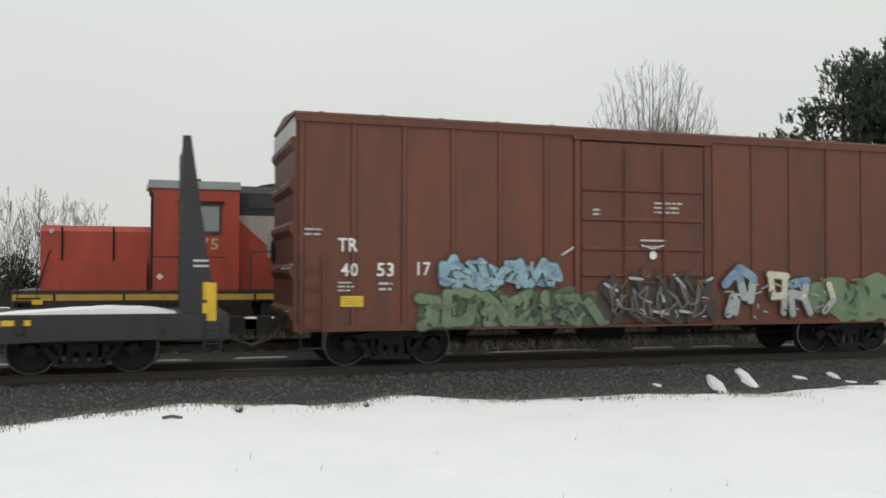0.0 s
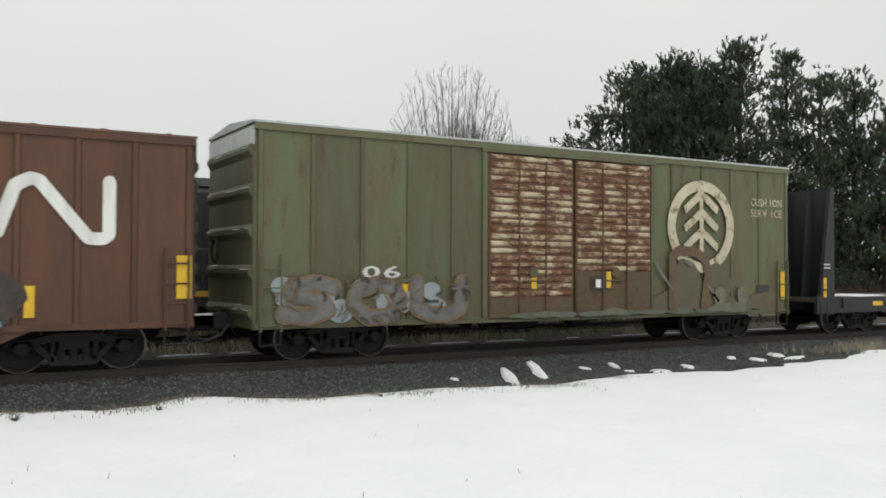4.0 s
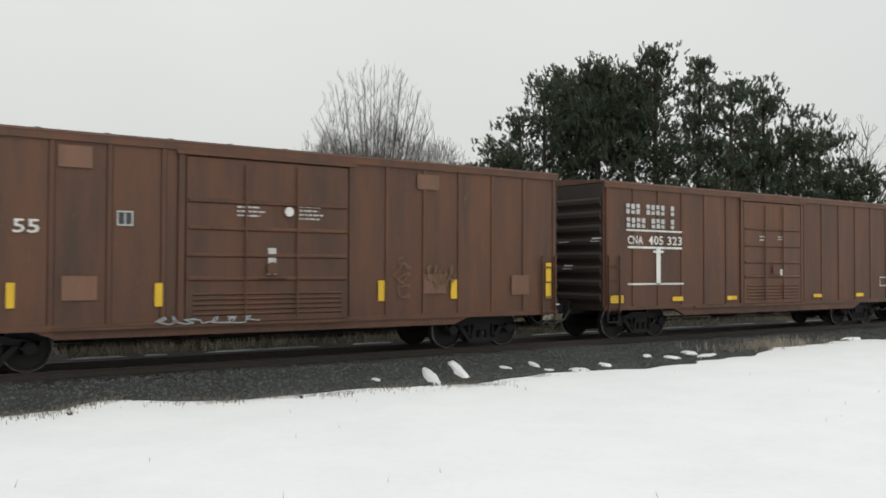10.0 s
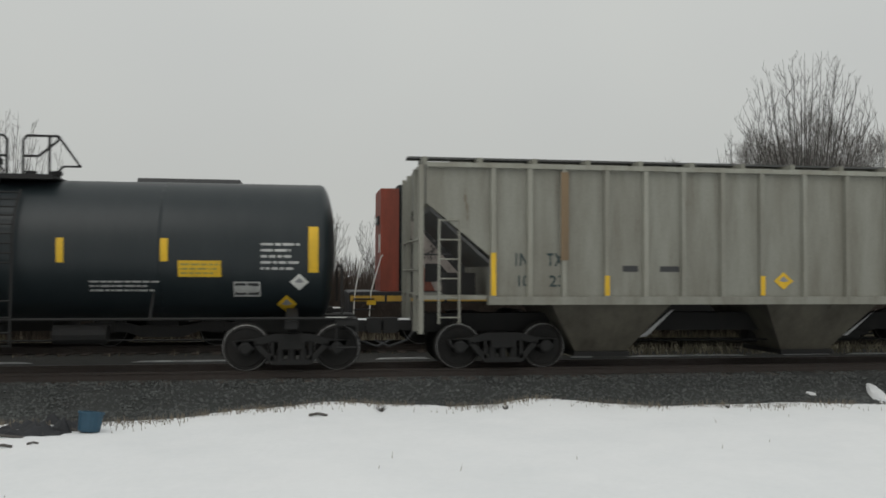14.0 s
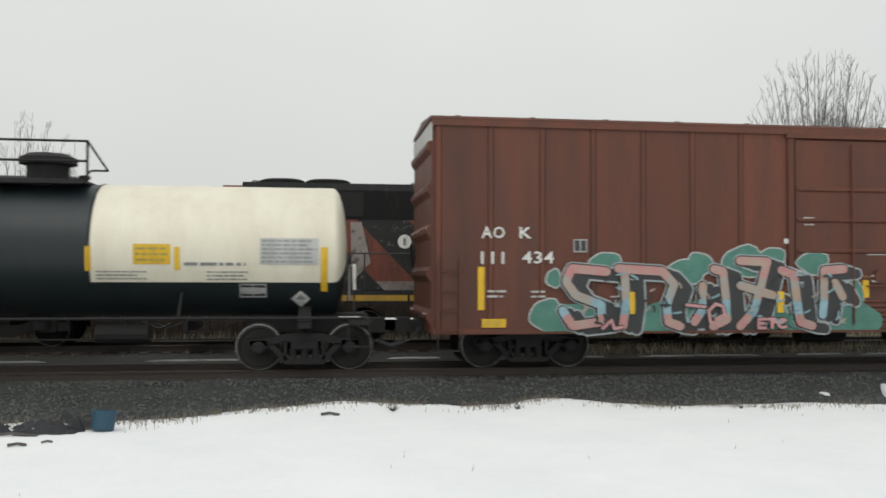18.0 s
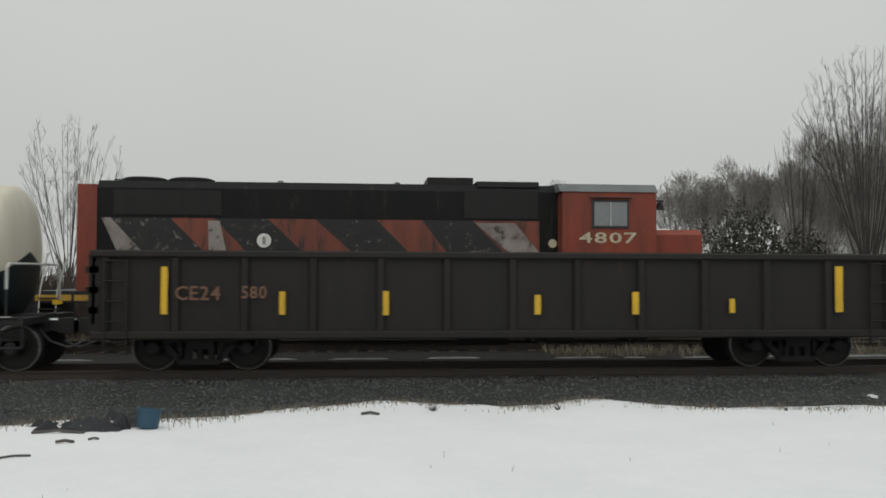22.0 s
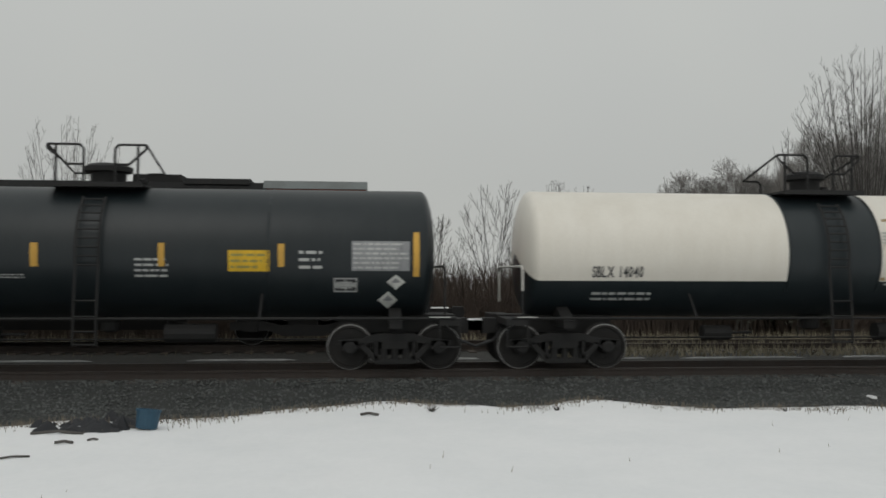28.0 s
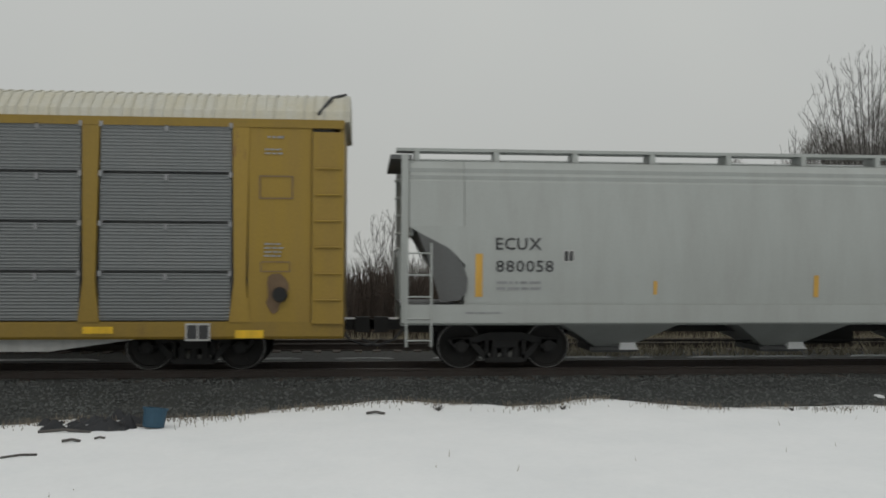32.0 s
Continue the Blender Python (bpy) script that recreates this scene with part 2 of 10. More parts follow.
# pale copy of TWIG: haze and light on far crowns put into the colour
TWIG_FAR = material("hazed_far_twigs", (0.2, 0.192, 0.183), 0.9, 0.0, (0.24, 0.23, 0.22), 0.5, streak=False, scale=2)
BRUSH = material("brown_brush", (0.072, 0.054, 0.044), 0.95, 0.0, (0.045, 0.039, 0.033), 0.8, streak=False, scale=1.5, grain=0.35)
STRAW = material("dry_straw", (0.27, 0.24, 0.19), 0.9, 0.0, (0.2, 0.16, 0.1), 0.5, streak=False)
PINE_LEAF = material("pine_needles", (0.088, 0.116, 0.078), 0.85, 0.0, (0.045, 0.058, 0.043), 0.8, streak=False, scale=1.2, grain=0.25, spec=0.2)
PINE_BARK = material("pine_bark", (0.075, 0.055, 0.042), 0.95, 0.0, (0.03, 0.025, 0.02), 0.6, scale=3)
SHRUB = material("dark_shrub_leaves", (0.055, 0.058, 0.045), 0.9, 0.0, (0.035, 0.032, 0.026), 0.8, streak=False, scale=2)
BLUE_PLASTIC = material("blue_plastic", (0.02, 0.075, 0.125), 0.55, 0.0, (0.02, 0.045, 0.07), 0.5)
TARP = material("dark_tarp", (0.018, 0.02, 0.024), 0.8, 0.0, (0.035, 0.035, 0.038), 0.5, streak=False, scale=4)


# ---------------------------------------------------------------- geometry helpers
class Geo:
    """Vertices and faces of one mesh."""

    def __init__(self):
        self.v, self.f = [], []

    def add(self, verts, faces):
        b = len(self.v)
        self.v += [tuple(p) for p in verts]
        self.f += [tuple(b + i for i in q) for q in faces]
        return self

    def box(self, x0, x1, y0, y1, z0, z1, taper=0.0):
        t = taper
        return self.add([(x0, y0, z0), (x1, y0, z0), (x1, y1, z0), (x0, y1, z0), (x0 + t, y0 + t, z1), (x1 - t, y0 + t, z1), (x1 - t, y1 - t, z1), (x0 + t, y1 - t, z1)],
                        [(0, 3, 2, 1), (4, 5, 6, 7), (0, 1, 5, 4), (1, 2, 6, 5), (2, 3, 7, 6), (3, 0, 4, 7)])

    def bevel_box(self, x0, x1, y0, y1, z0, z1, b=0.03):
        """A box whose long edges along x are chamfered."""
        prof = [(y0 + b, z0), (y1 - b, z0), (y1, z0 + b), (y1, z1 - b), (y1 - b, z1), (y0 + b, z1), (y0, z1 - b), (y0, z0 + b)]
        return self.along_x(prof, x0, x1)

    def along_x(self, prof, x0, x1):
        n = len(prof)
        return self.add([(x0, y, z) for y, z in prof] + [(x1, y, z) for y, z in prof],
                        [tuple(range(n - 1, -1, -1)), tuple(range(n, 2 * n))] + [(i, (i + 1) % n, n + (i + 1) % n, n + i) for i in range(n)])

    def along_y(self, prof, y0, y1):
        n = len(prof)
        return self.add([(x, y0, z) for x, z in prof] + [(x, y1, z) for x, z in prof],
                        [tuple(range(n)), tuple(range(2 * n - 1, n - 1, -1))] + [(i, n + i, n + (i + 1) % n, (i + 1) % n) for i in range(n)])

    def rod(self, a, b, r0, r1=None, n=6, cap=True):
        a, b = Vector(a), Vector(b)
        d = (b - a)
        if d.length < 1e-6:
            return self
        d.normalize()
        u = d.cross((0, 0, 1) if abs(d.z) < 0.9 else (1, 0, 0)).normalized()
        w = d.cross(u)
        r1 = r0 if r1 is None else r1
        ring = [(u * math.cos(i * math.tau / n) + w * math.sin(i * math.tau / n)) for i in range(n)]
        vs = [a + c * r0 for c in ring] + [b + c * r1 for c in ring]
        fs = [(i, (i + 1) % n, n + (i + 1) % n, n + i) for i in range(n)]
        if cap:
            fs += [tuple(range(n - 1, -1, -1)), tuple(range(n, 2 * n))]
        return self.add(vs, fs)

    def tube(self, pts, r, n=6):
        for a, b in zip(pts, pts[1:]):
            self.rod(a, b, r, n=n)
        return self

    def lathe_x(self, prof, n=36, a0=0.0, a1=math.tau):
        """Revolve (x, radius) about the x axis through y = z = 0; angles from straight up, clockwise seen from +x."""
        full = abs(a1 - a0 - math.tau) < 1e-6
        k = n if full else n + 1
        vs = [(x, -r * math.sin(a0 + (a1 - a0) * i / n), r * math.cos(a0 + (a1 - a0) * i / n)) for x, r in prof for i in range(k)]
        fs = []
        for j in range(len(prof) - 1):
            for i in range(n):
                i2 = (i + 1) % k
                fs.append((j * k + i, (j + 1) * k + i, (j + 1) * k + i2, j * k + i2))
        return self.add(vs, fs)

    def lathe_y(self, prof, cx=0.0, cz=0.0, n=24):
        vs = [(cx + r * math.cos(i * math.tau / n), y, cz + r * math.sin(i * math.tau / n)) for y, r in prof for i in range(n)]
        fs = [(j * n + i, j * n + (i + 1) % n, (j + 1) * n + (i + 1) % n, (j + 1) * n + i) for j in range(len(prof) - 1) for i in range(n)]
        return self.add(vs, fs)

    def lathe_z(self, prof, cx=0.0, cy=0.0, n=20):
        vs = [(cx + r * math.cos(i * math.tau / n), cy + r * math.sin(i * math.tau / n), z) for z, r in prof for i in range(n)]
        fs = [(j * n + i, j * n + (i + 1) % n, (j + 1) * n + (i + 1) % n, (j + 1) * n + i) for j in range(len(prof) - 1) for i in range(n)]
        return self.add(vs, fs)

    def moved(self, dx=0, dy=0, dz=0):
        self.v = [(x + dx, y + dy, z + dz) for x, y, z in self.v]
        return self

    def mesh(self, name, mat, smooth=False):
        me = bpy.data.meshes.new(name)
        me.from_pydata(self.v, [], self.f)
        me.materials.append(mat)
        me.validate()
        if smooth:
            me.polygons.foreach_set("use_smooth", [True] * len(me.polygons))
            me.set_sharp_from_angle(angle=radians(40))
        return me


def part(name, geo, mat, parent, label="", smooth=False):
    ob = new(name, geo.mesh(name, mat, smooth) if isinstance(geo, Geo) else geo)
    ob.parent = parent
    if label:
        tagged(ob, label)
    return ob


# ---------------------------------------------------------------- glyphs of the built-in font
GLYPH = {}


def load_glyphs(chars):
    obs = []
    for c in chars:
        cu = bpy.data.curves.new("glyph", 'FONT')
        cu.body, cu.size, cu.offset, cu.resolution_u = c, 1.0, 0.014, 2
        obs.append((c, new("glyph", cu)))
    dg = bpy.context.evaluated_depsgraph_get()
    dg.update()
    for c, ob in obs:
        me = bpy.data.meshes.new_from_object(ob.evaluated_get(dg))
        xy = [(v.co.x, v.co.y) for v in me.vertices]
        GLYPH[c] = (xy, [tuple(p.vertices) for p in me.polygons], min(x for x, _ in xy), max(x for x, _ in xy))
        cu = ob.data
        bpy.data.objects.remove(ob)
        bpy.data.curves.remove(cu)
        bpy.data.meshes.remove(me)


load_glyphs("ABCDEFGHIJKLMNOPQRSTUVWXYZ0123456789")
CAP = max(y for _, y in GLYPH["H"][0])
# open strokes of spray-painted letters in a unit box
STROKE = {
    "S": [[(1, .85), (.6, 1), (.15, .85), (.2, .6), (.75, .45), (.9, .2), (.5, 0), (0, .12)]],
    "M": [[(0, 0), (.12, 1), (.5, .35), (.88, 1), (1, 0)]],
    "O": [[(.5, 1), (.1, .8), (0, .4), (.3, 0), (.75, .05), (1, .5), (.85, .9), (.5, 1)]],
    "G": [[(1, .85), (.6, 1), (.15, .8), (0, .4), (.3, .02), (.8, .05), (.95, .4), (.55, .42)]],
    "E": [[(1, 1), (.1, 1), (.1, 0), (1, 0)], [(.1, .52), (.8, .52)]],
    "N": [[(0, 0), (0, 1), (1, 0), (1, 1)]],
    "U": [[(0, 1), (0, .2), (.3, 0), (.7, 0), (1, .2), (1, 1)]],
    "T": [[(0, 1), (1, 1)], [(.5, 1), (.5, 0)]],
    "A": [[(0, 0), (.5, 1), (1, 0)], [(.2, .4), (.8, .4)]],
    "K": [[(0, 0), (0, 1)], [(1, 1), (.05, .45), (1, 0)]],
    "R": [[(0, 0), (0, 1), (.8, .95), (.85, .6), (.1, .5), (1, 0)]],
    "C": [[(1, .85), (.5, 1), (.05, .7), (.05, .3), (.5, 0), (1, .15)]],
}


def word_lines(word, x0, x1, z0, z1):
    """The open strokes of a word, spread over a box."""
    w = (x1 - x0) / len(word)
    return [[(x0 + (i + 0.12 + 0.76 * px) * w, z0 + pz * (z1 - z0)) for px, pz in st] for i, c in enumerate(word) for st in STROKE[c]]


class Skin:
    """Paints signs on the camera side of one vehicle: face(x, z) gives the y of its surface."""

    def __init__(self, car, face, ink=WHT, stripe=YEL, eps=0.006):
        self.car, self.face, self.ink, self.stripe, self.eps = car, face, ink, stripe, eps

    def flat(self, polys, mat, name, label="", lift=1.0):
        g = Geo()
        for poly in polys:
            g.add([(x, self.face(x, z) - self.eps * lift, z) for x, z in poly], [tuple(range(len(poly)))])
        return part(name, g, mat, self.car, label)

    def rects(self, rs, mat, name, label="", lift=1.0):
        polys = []
        for x0, x1, z0, z1 in rs:
            n = max(1, int((z1 - z0) / 0.12))
            for i in range(n):
                a, b = z0 + (z1 - z0) * i / n, z0 + (z1 - z0) * (i + 1) / n
                polys.append([(x0, a), (x1, a), (x1, b), (x0, b)])
        return self.flat(polys, mat, name, label, lift)

    def T(self, text, x0, x1, z0, z1, mat=None):
        adv, items = 0.0, []
        for c in text:
            if c == " ":
                adv += 0.4
                continue
            xy, fs, a, b = GLYPH[c]
            room = max(b - a, 0.42)
            items.append((xy, fs, adv - a + (room - b + a) / 2))
            adv += room + 0.09
        adv -= 0.09
        sx, sz = (x1 - x0) / adv, (z1 - z0) / CAP
        g = Geo()
        for xy, fs, off in items:
            vs = [(x0 + (x + off) * sx, z0 + y * sz) for x, y in xy]
            g.add([(x, self.face(x, z) - self.eps * 1.4, z) for x, z in vs], fs)
        tagged(part("lettering", g, mat or self.ink, self.car), kind="stuff")

    def L(self, x0, x1, z0, z1, n, mat=None):
        """Writing too small to read: plain bars."""
        rnd, rs, h = random.Random(int(x0 * 100) + n), [], (z1 - z0) / (n * 1.5)
        for i in range(n):
            x, z = x0, z1 - h * (1.5 * i + 1.1)
            end = x1 - rnd.random() * 0.25 * (x1 - x0)
            while x < end:
                w = min(rnd.uniform(0.5, 2.4) * h * 1.4, end - x)
                rs.append((x, x + w, z, z + h * 0.62))
                x += w + h * 0.5
        pale = {WHT: LGY, BLK: GRY}
        m = mat or self.ink
        tagged(self.rects(rs, pale.get(m, m), "small_print", lift=1.2), kind="stuff")

    def P(self, x0, x1, z0, z1, mat):
        self.rects([(x0, x1, z0, z1)], mat, "plate", lift=1.0)
        if mat in (YEL, DYL) and x1 - x0 > 0.35 and z1 - z0 > 0.15:
            self.L(x0 + 0.05, x1 - 0.03, z0 + 0.03, z1 - 0.03, 3, OLV)

    def YST(self, x0, x1, z0, z1):
        self.rects([(x0, x1, z0, z1)], self.stripe, "reflector_strip", lift=1.5)

    def LB(self, x0, x1, z0, z1, blocks, mat=None, bold=0.26, small=0.0):
        """A company name: plain slit blocks in its colour, one for each x of `blocks`, spaced like the name."""
        pitch, rs = (x1 - x0) / (len(blocks) - 0.22), []
        for i, c in enumerate(blocks):
            if c == " ":
                continue
            a = x0 + i * pitch
            b, top = a + (1.75 if c == "w" else 0.84) * pitch, z1 if c == "X" or not small else z1 - small * (z1 - z0)
            t = bold * (b - a)
            h = min(t, 0.3 * (top - z0))
            m = z0 + (0.42 if i % 2 else 0.54) * (top - z0)
            rs += [(a + 0.08 * pitch, b - 0.08 * pitch, z0, m - 0.4 * h), (a + 0.08 * pitch, b - 0.08 * pitch, m + 0.4 * h, top)]
        tagged(self.rects(rs, mat or (LGY if self.ink is WHT else self.ink), "name_block", lift=1.3), kind="stuff")

    def BX(self, x0, x1, z0, z1):
        self.rects([(x0, x1, z0, z1)], SIL, "data_panel", lift=1.0)
        t = 0.1 * (z1 - z0)
        w = (x1 - x0 - 3 * t) / 2
        self.rects([(x0 + t, x0 + t + w, z0 + t, z1 - t), (x0 + 2 * t + w, x1 - t, z0 + t, z1 - t)], BLK, "panel_field", lift=1.5)
        self.L(x0 + 2 * t, x1 - 2 * t, z0 + 2 * t, z1 - 2 * t, 3, WHT)

    def GRID(self, x0, x1, z0, z1, dark=True):
        self.rects([(x0, x1, z0, z1)], GRY if dark else LGY, "data_plate", lift=1.0)
        self.L(x0 + 0.03, x1, z0 + 0.02, z1 - 0.01, 6, LGY if dark else GRY)

    def DI(self, x0, x1, z0, z1, mat=None):
        cx, cz, a, b = (x0 + x1) / 2, (z0 + z1) / 2, (x1 - x0) / 2, (z1 - z0) / 2
        self.flat([[(cx - a, cz), (cx, cz - b), (cx + a, cz), (cx, cz + b)]], mat or WHT, "placard", "diamond hazard placard", 2.2)
        self.flat([[(cx - a * .5, cz), (cx, cz - b * .12), (cx + a * .5, cz), (cx, cz + b * .55)]], GRY, "placard_symbol", lift=2.8)

    def ribbon(self, lines, w, mat, name, lift, label=""):
        """Painted bands along open lines; every band lies a hair above the one before it."""
        g, up = Geo(), lift
        for pts in lines:
            for (xa, za), (xb, zb) in zip(pts, pts[1:]):
                d = math.hypot(xb - xa, zb - za) or 1
                nx, nz = -(zb - za) / d * w / 2, (xb - xa) / d * w / 2
                q = [(xa + nx, za + nz), (xa - nx, za - nz), (xb - nx, zb - nz), (xb + nx, zb + nz)]
                g.add([(x, self.face(x, z) - self.eps * up, z) for x, z in q], [(0, 1, 2, 3)])
                up += 0.021
            for xa, za in pts:
                g.add([(xa + w / 2 * math.cos(a * math.tau / 8), self.face(xa, za) - self.eps * up, za + w / 2 * math.sin(a * math.tau / 8)) for a in range(8)], [tuple(range(8))])
                up += 0.021
        return part(name, g, mat, self.car, label)

    def LOGO(self, x0, x1, z0, z1, mat=None):
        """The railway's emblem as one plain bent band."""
        w, h = x1 - x0, z1 - z0
        t = h * 0.17
        pts = [(.43, .98), (.07, .98), (0, .88), (0, .12), (.07, .02), (.4, .02), (.47, .12), (.55, .86), (.62, .98), (.66, .95), (.9, .05), (.97, .04), (1, .12), (1, .98)]
        lines = [[(x0 + t / 2 + a * (w - t), z0 + t / 2 + b * (h - t)) for a, b in pts]]
        self.ribbon(lines, t, mat or self.ink, "emblem_band", 1.6)

    def DISC(self, cx, cz, r, mat, name, lift=1.0, n=24, r0=0.0):
        g = Geo()
        if r0:
            for i in range(n):
                a, b = i * math.tau / n, (i + 1) * math.tau / n
                q = [(cx + r0 * math.cos(a), cz + r0 * math.sin(a)), (cx + r * math.cos(a), cz + r * math.sin(a)), (cx + r * math.cos(b), cz + r * math.sin(b)), (cx + r0 * math.cos(b), cz + r0 * math.sin(b))]
                g.add([(x, self.face(x, z) - self.eps * lift, z) for x, z in q], [(0, 1, 2, 3)])
        else:
            for i in range(n):
                a, b = i * math.tau / n, (i + 1) * math.tau / n
                q = [(cx, cz), (cx + r * math.cos(a), cz + r * math.sin(a)), (cx + r * math.cos(b), cz + r * math.sin(b))]
                g.add([(x, self.face(x, z) - self.eps * lift, z) for x, z in q], [(0, 1, 2)])
        return part(name, g, mat, self.car)

    def BLOBS(self, ovals, mat, name, lift, grow=0.0, seed=1):
        """Uneven rounded patches of paint: (x, z, half width, half height)."""
        rnd, g = random.Random(seed), Geo()
        for k, (cx, cz, a, b) in enumerate(ovals):
            ph, ring = rnd.uniform(0, 6), []
            for i in range(18):
                u = i * math.tau / 18
                w = 1 + 0.09 * math.sin(3 * u + ph) + 0.05 * math.sin(5 * u + 2 * ph)
                x, z = cx + (a * w + grow) * math.cos(u), max(0.79, cz + (b * w + grow) * math.sin(u))
                ring.append((x, self.face(cx, cz) - self.eps * (lift + 0.03 * k), z))
            g.add(ring, [tuple(range(18))])
        return tagged(part(name, g, mat, self.car), kind="stuff")

    def PIECE(self, strokes, w, bands, line=None, rim=None, shadow=None, proud=5.0, edge=0.05):
        """Sprayed strokes: fills in bands from the top down to each height, over a thin outline, a cast block and a rim."""
        if shadow:
            mat, dx, dz = shadow
            moved = [[(x + dx * f, max(0.82, z + dz * f)) for x, z in l] for l in strokes for f in (0.5, 1.0)]
            if rim:
                self.ribbon(strokes + moved, w + 4 * edge, rim, "spray_rim", proud)
            tagged(self.ribbon(moved, w + 1.2 * edge, mat, "spray_block", proud + 2.0), kind="stuff")
        elif rim:
            self.ribbon(strokes, w + 4 * edge, rim, "spray_rim", proud)
        if line:
            tagged(self.ribbon(strokes, w + 2 * edge, line, "spray_outline", proud + 4.0, "spray-painted outline"), kind="stuff")
        runs = {}
        for l in strokes:
            for (xa, za), (xb, zb) in zip(l, l[1:]):
                cuts = sorted([0.0, 1.0] + [(lo - za) / (zb - za) for lo, _ in bands if abs(zb - za) > 1e-6 and 0 < (lo - za) / (zb - za) < 1])
                for p, q in zip(cuts, cuts[1:]):
                    zm = za + (zb - za) * (p + q) / 2
                    k = next((k for k, (lo, _) in enumerate(bands) if zm >= lo), len(bands) - 1)
                    runs.setdefault(k, []).append([(xa + (xb - xa) * p, za + (zb - za) * p), (xa + (xb - xa) * q, za + (zb - za) * q)])
        up = proud + 6.0
        for k, segs in runs.items():
            tagged(self.ribbon(segs, w, bands[k][1], "spray_fill", up, "spray-painted lettering"), kind="stuff")
            up += 0.09 * len(segs)

    def SPRAY(self, word, x0, x1, z0, z1, fill, line, halo=None, seed=1, fat=0.3, shine=None, lean=0.0, proud=6.0, rim=1.45):
        """Spray-painted lettering: a cloud behind, dark outlines and filled strokes."""
        rnd = random.Random(seed)
        w = (x1 - x0) / len(word)
        if halo:
            g = Geo()
            for i in range(int(len(word) * 5)):
                cx, cz = rnd.uniform(x0, x1), rnd.uniform(z0 + 0.15 * (z1 - z0), z1 - 0.12 * (z1 - z0))
                r = rnd.uniform(0.16, 0.3) * (z1 - z0)
                g.add([(cx + r * 1.2 * math.cos(a * math.tau / 14), self.face(cx, cz) - self.eps * proud - 0.0004 * i,
                        max(z0, min(z1, cz + r * math.sin(a * math.tau / 14)))) for a in range(14)], [tuple(range(14))])
            part("spray_cloud", g, halo, self.car)
        lines = []
        for i, c in enumerate(word):
            a, dz = x0 + (i + 0.14) * w, rnd.uniform(-0.05, 0.03) * (z1 - z0)
            for st in STROKE[c]:
                lines.append([(a + (px * 0.74 + lean * pz) * w + rnd.uniform(-.02, .02) * w, z0 + (0.14 + 0.72 * pz) * (z1 - z0) + dz) for px, pz in st])
        t = fat * min(w, z1 - z0)
        tagged(self.ribbon(lines, t * rim, line, "spray_outline", proud + 3.5, "spray-painted lettering outline"), kind="stuff")
        tagged(self.ribbon(lines, t, fill[0], "spray_fill", proud + 5, "spray-painted lettering"), kind="stuff")
        for k, f in enumerate(fill[1:]):
            sub = [[p for p in l if (p[1] - z0) > (0.5 - 0.3 * k) * (z1 - z0)] for l in lines]
            self.ribbon([s for s in sub if len(s) > 1], t * 0.72, f, "spray_fade", proud + 6 + k * 1.2)
        if shine:
            self.ribbon([[(p[0] - t * .2, p[1] + t * .2) for p in l[:2]] for l in lines], t * 0.16, shine, "spray_shine", proud + 9)

    def FLECKS(self, x0, x1, z0, z1, n, w, mats, lift, seed, reach=0.22, rise=0.5):
        """Short stray spray strokes scattered over a box, in each of the paints in turn."""
        rnd = random.Random(seed)
        for k, mat in enumerate(mats):
            lines = []
            for i in range(n):
                x, z, a, r = rnd.uniform(x0, x1), z0 + (z1 - z0) * rnd.random(), rnd.gauss(0, 1.0) + math.pi / 2 * rise, reach * rnd.uniform(0.4, 1.1)
                ex, ez = x + r * math.cos(a), min(z1, max(z0, z + r * math.sin(a)))
                lines.append([(x, z), ((x + ex) / 2 + 0.15 * r, (z + ez) / 2), (ex, ez)])
            tagged(self.ribbon(lines, w * (1 - 0.2 * k), mat, "spray_fleck", lift + 1.6 * k), kind="stuff")

    def SCRAWL(self, x0, x1, z0, z1, mat, seed, loops=7, w=0.022, lift=8.0):
        """A looping hand-drawn line too loose to read."""
        rnd, pts = random.Random(seed), []
        for i in range(loops * 6 + 1):
            u = i / (loops * 6)
            k = min(1.0, max(0.0, 0.5 + 0.5 * math.sin(i * math.tau / 6) * rnd.uniform(0.25, 1.0) + rnd.gauss(0, 0.1)))
            off = (0.2 * math.cos(i * math.tau / 6) + rnd.gauss(0, 0.16)) / loops * 1.6
            if x1 - x0 > z1 - z0:
                pts.append((x0 + (x1 - x0) * min(1, max(0, u + off)), z0 + (z1 - z0) * k))
            else:
                pts.append((x0 + (x1 - x0) * k, z0 + (z1 - z0) * min(1, max(0, u + off))))
        self.ribbon([pts], w, mat, "scrawl", lift)


# ---------------------------------------------------------------- running gear, shared by all freight cars
WHEEL_R = 0.457
ROLLERS = []          # wheel sets with the vehicle that carries them


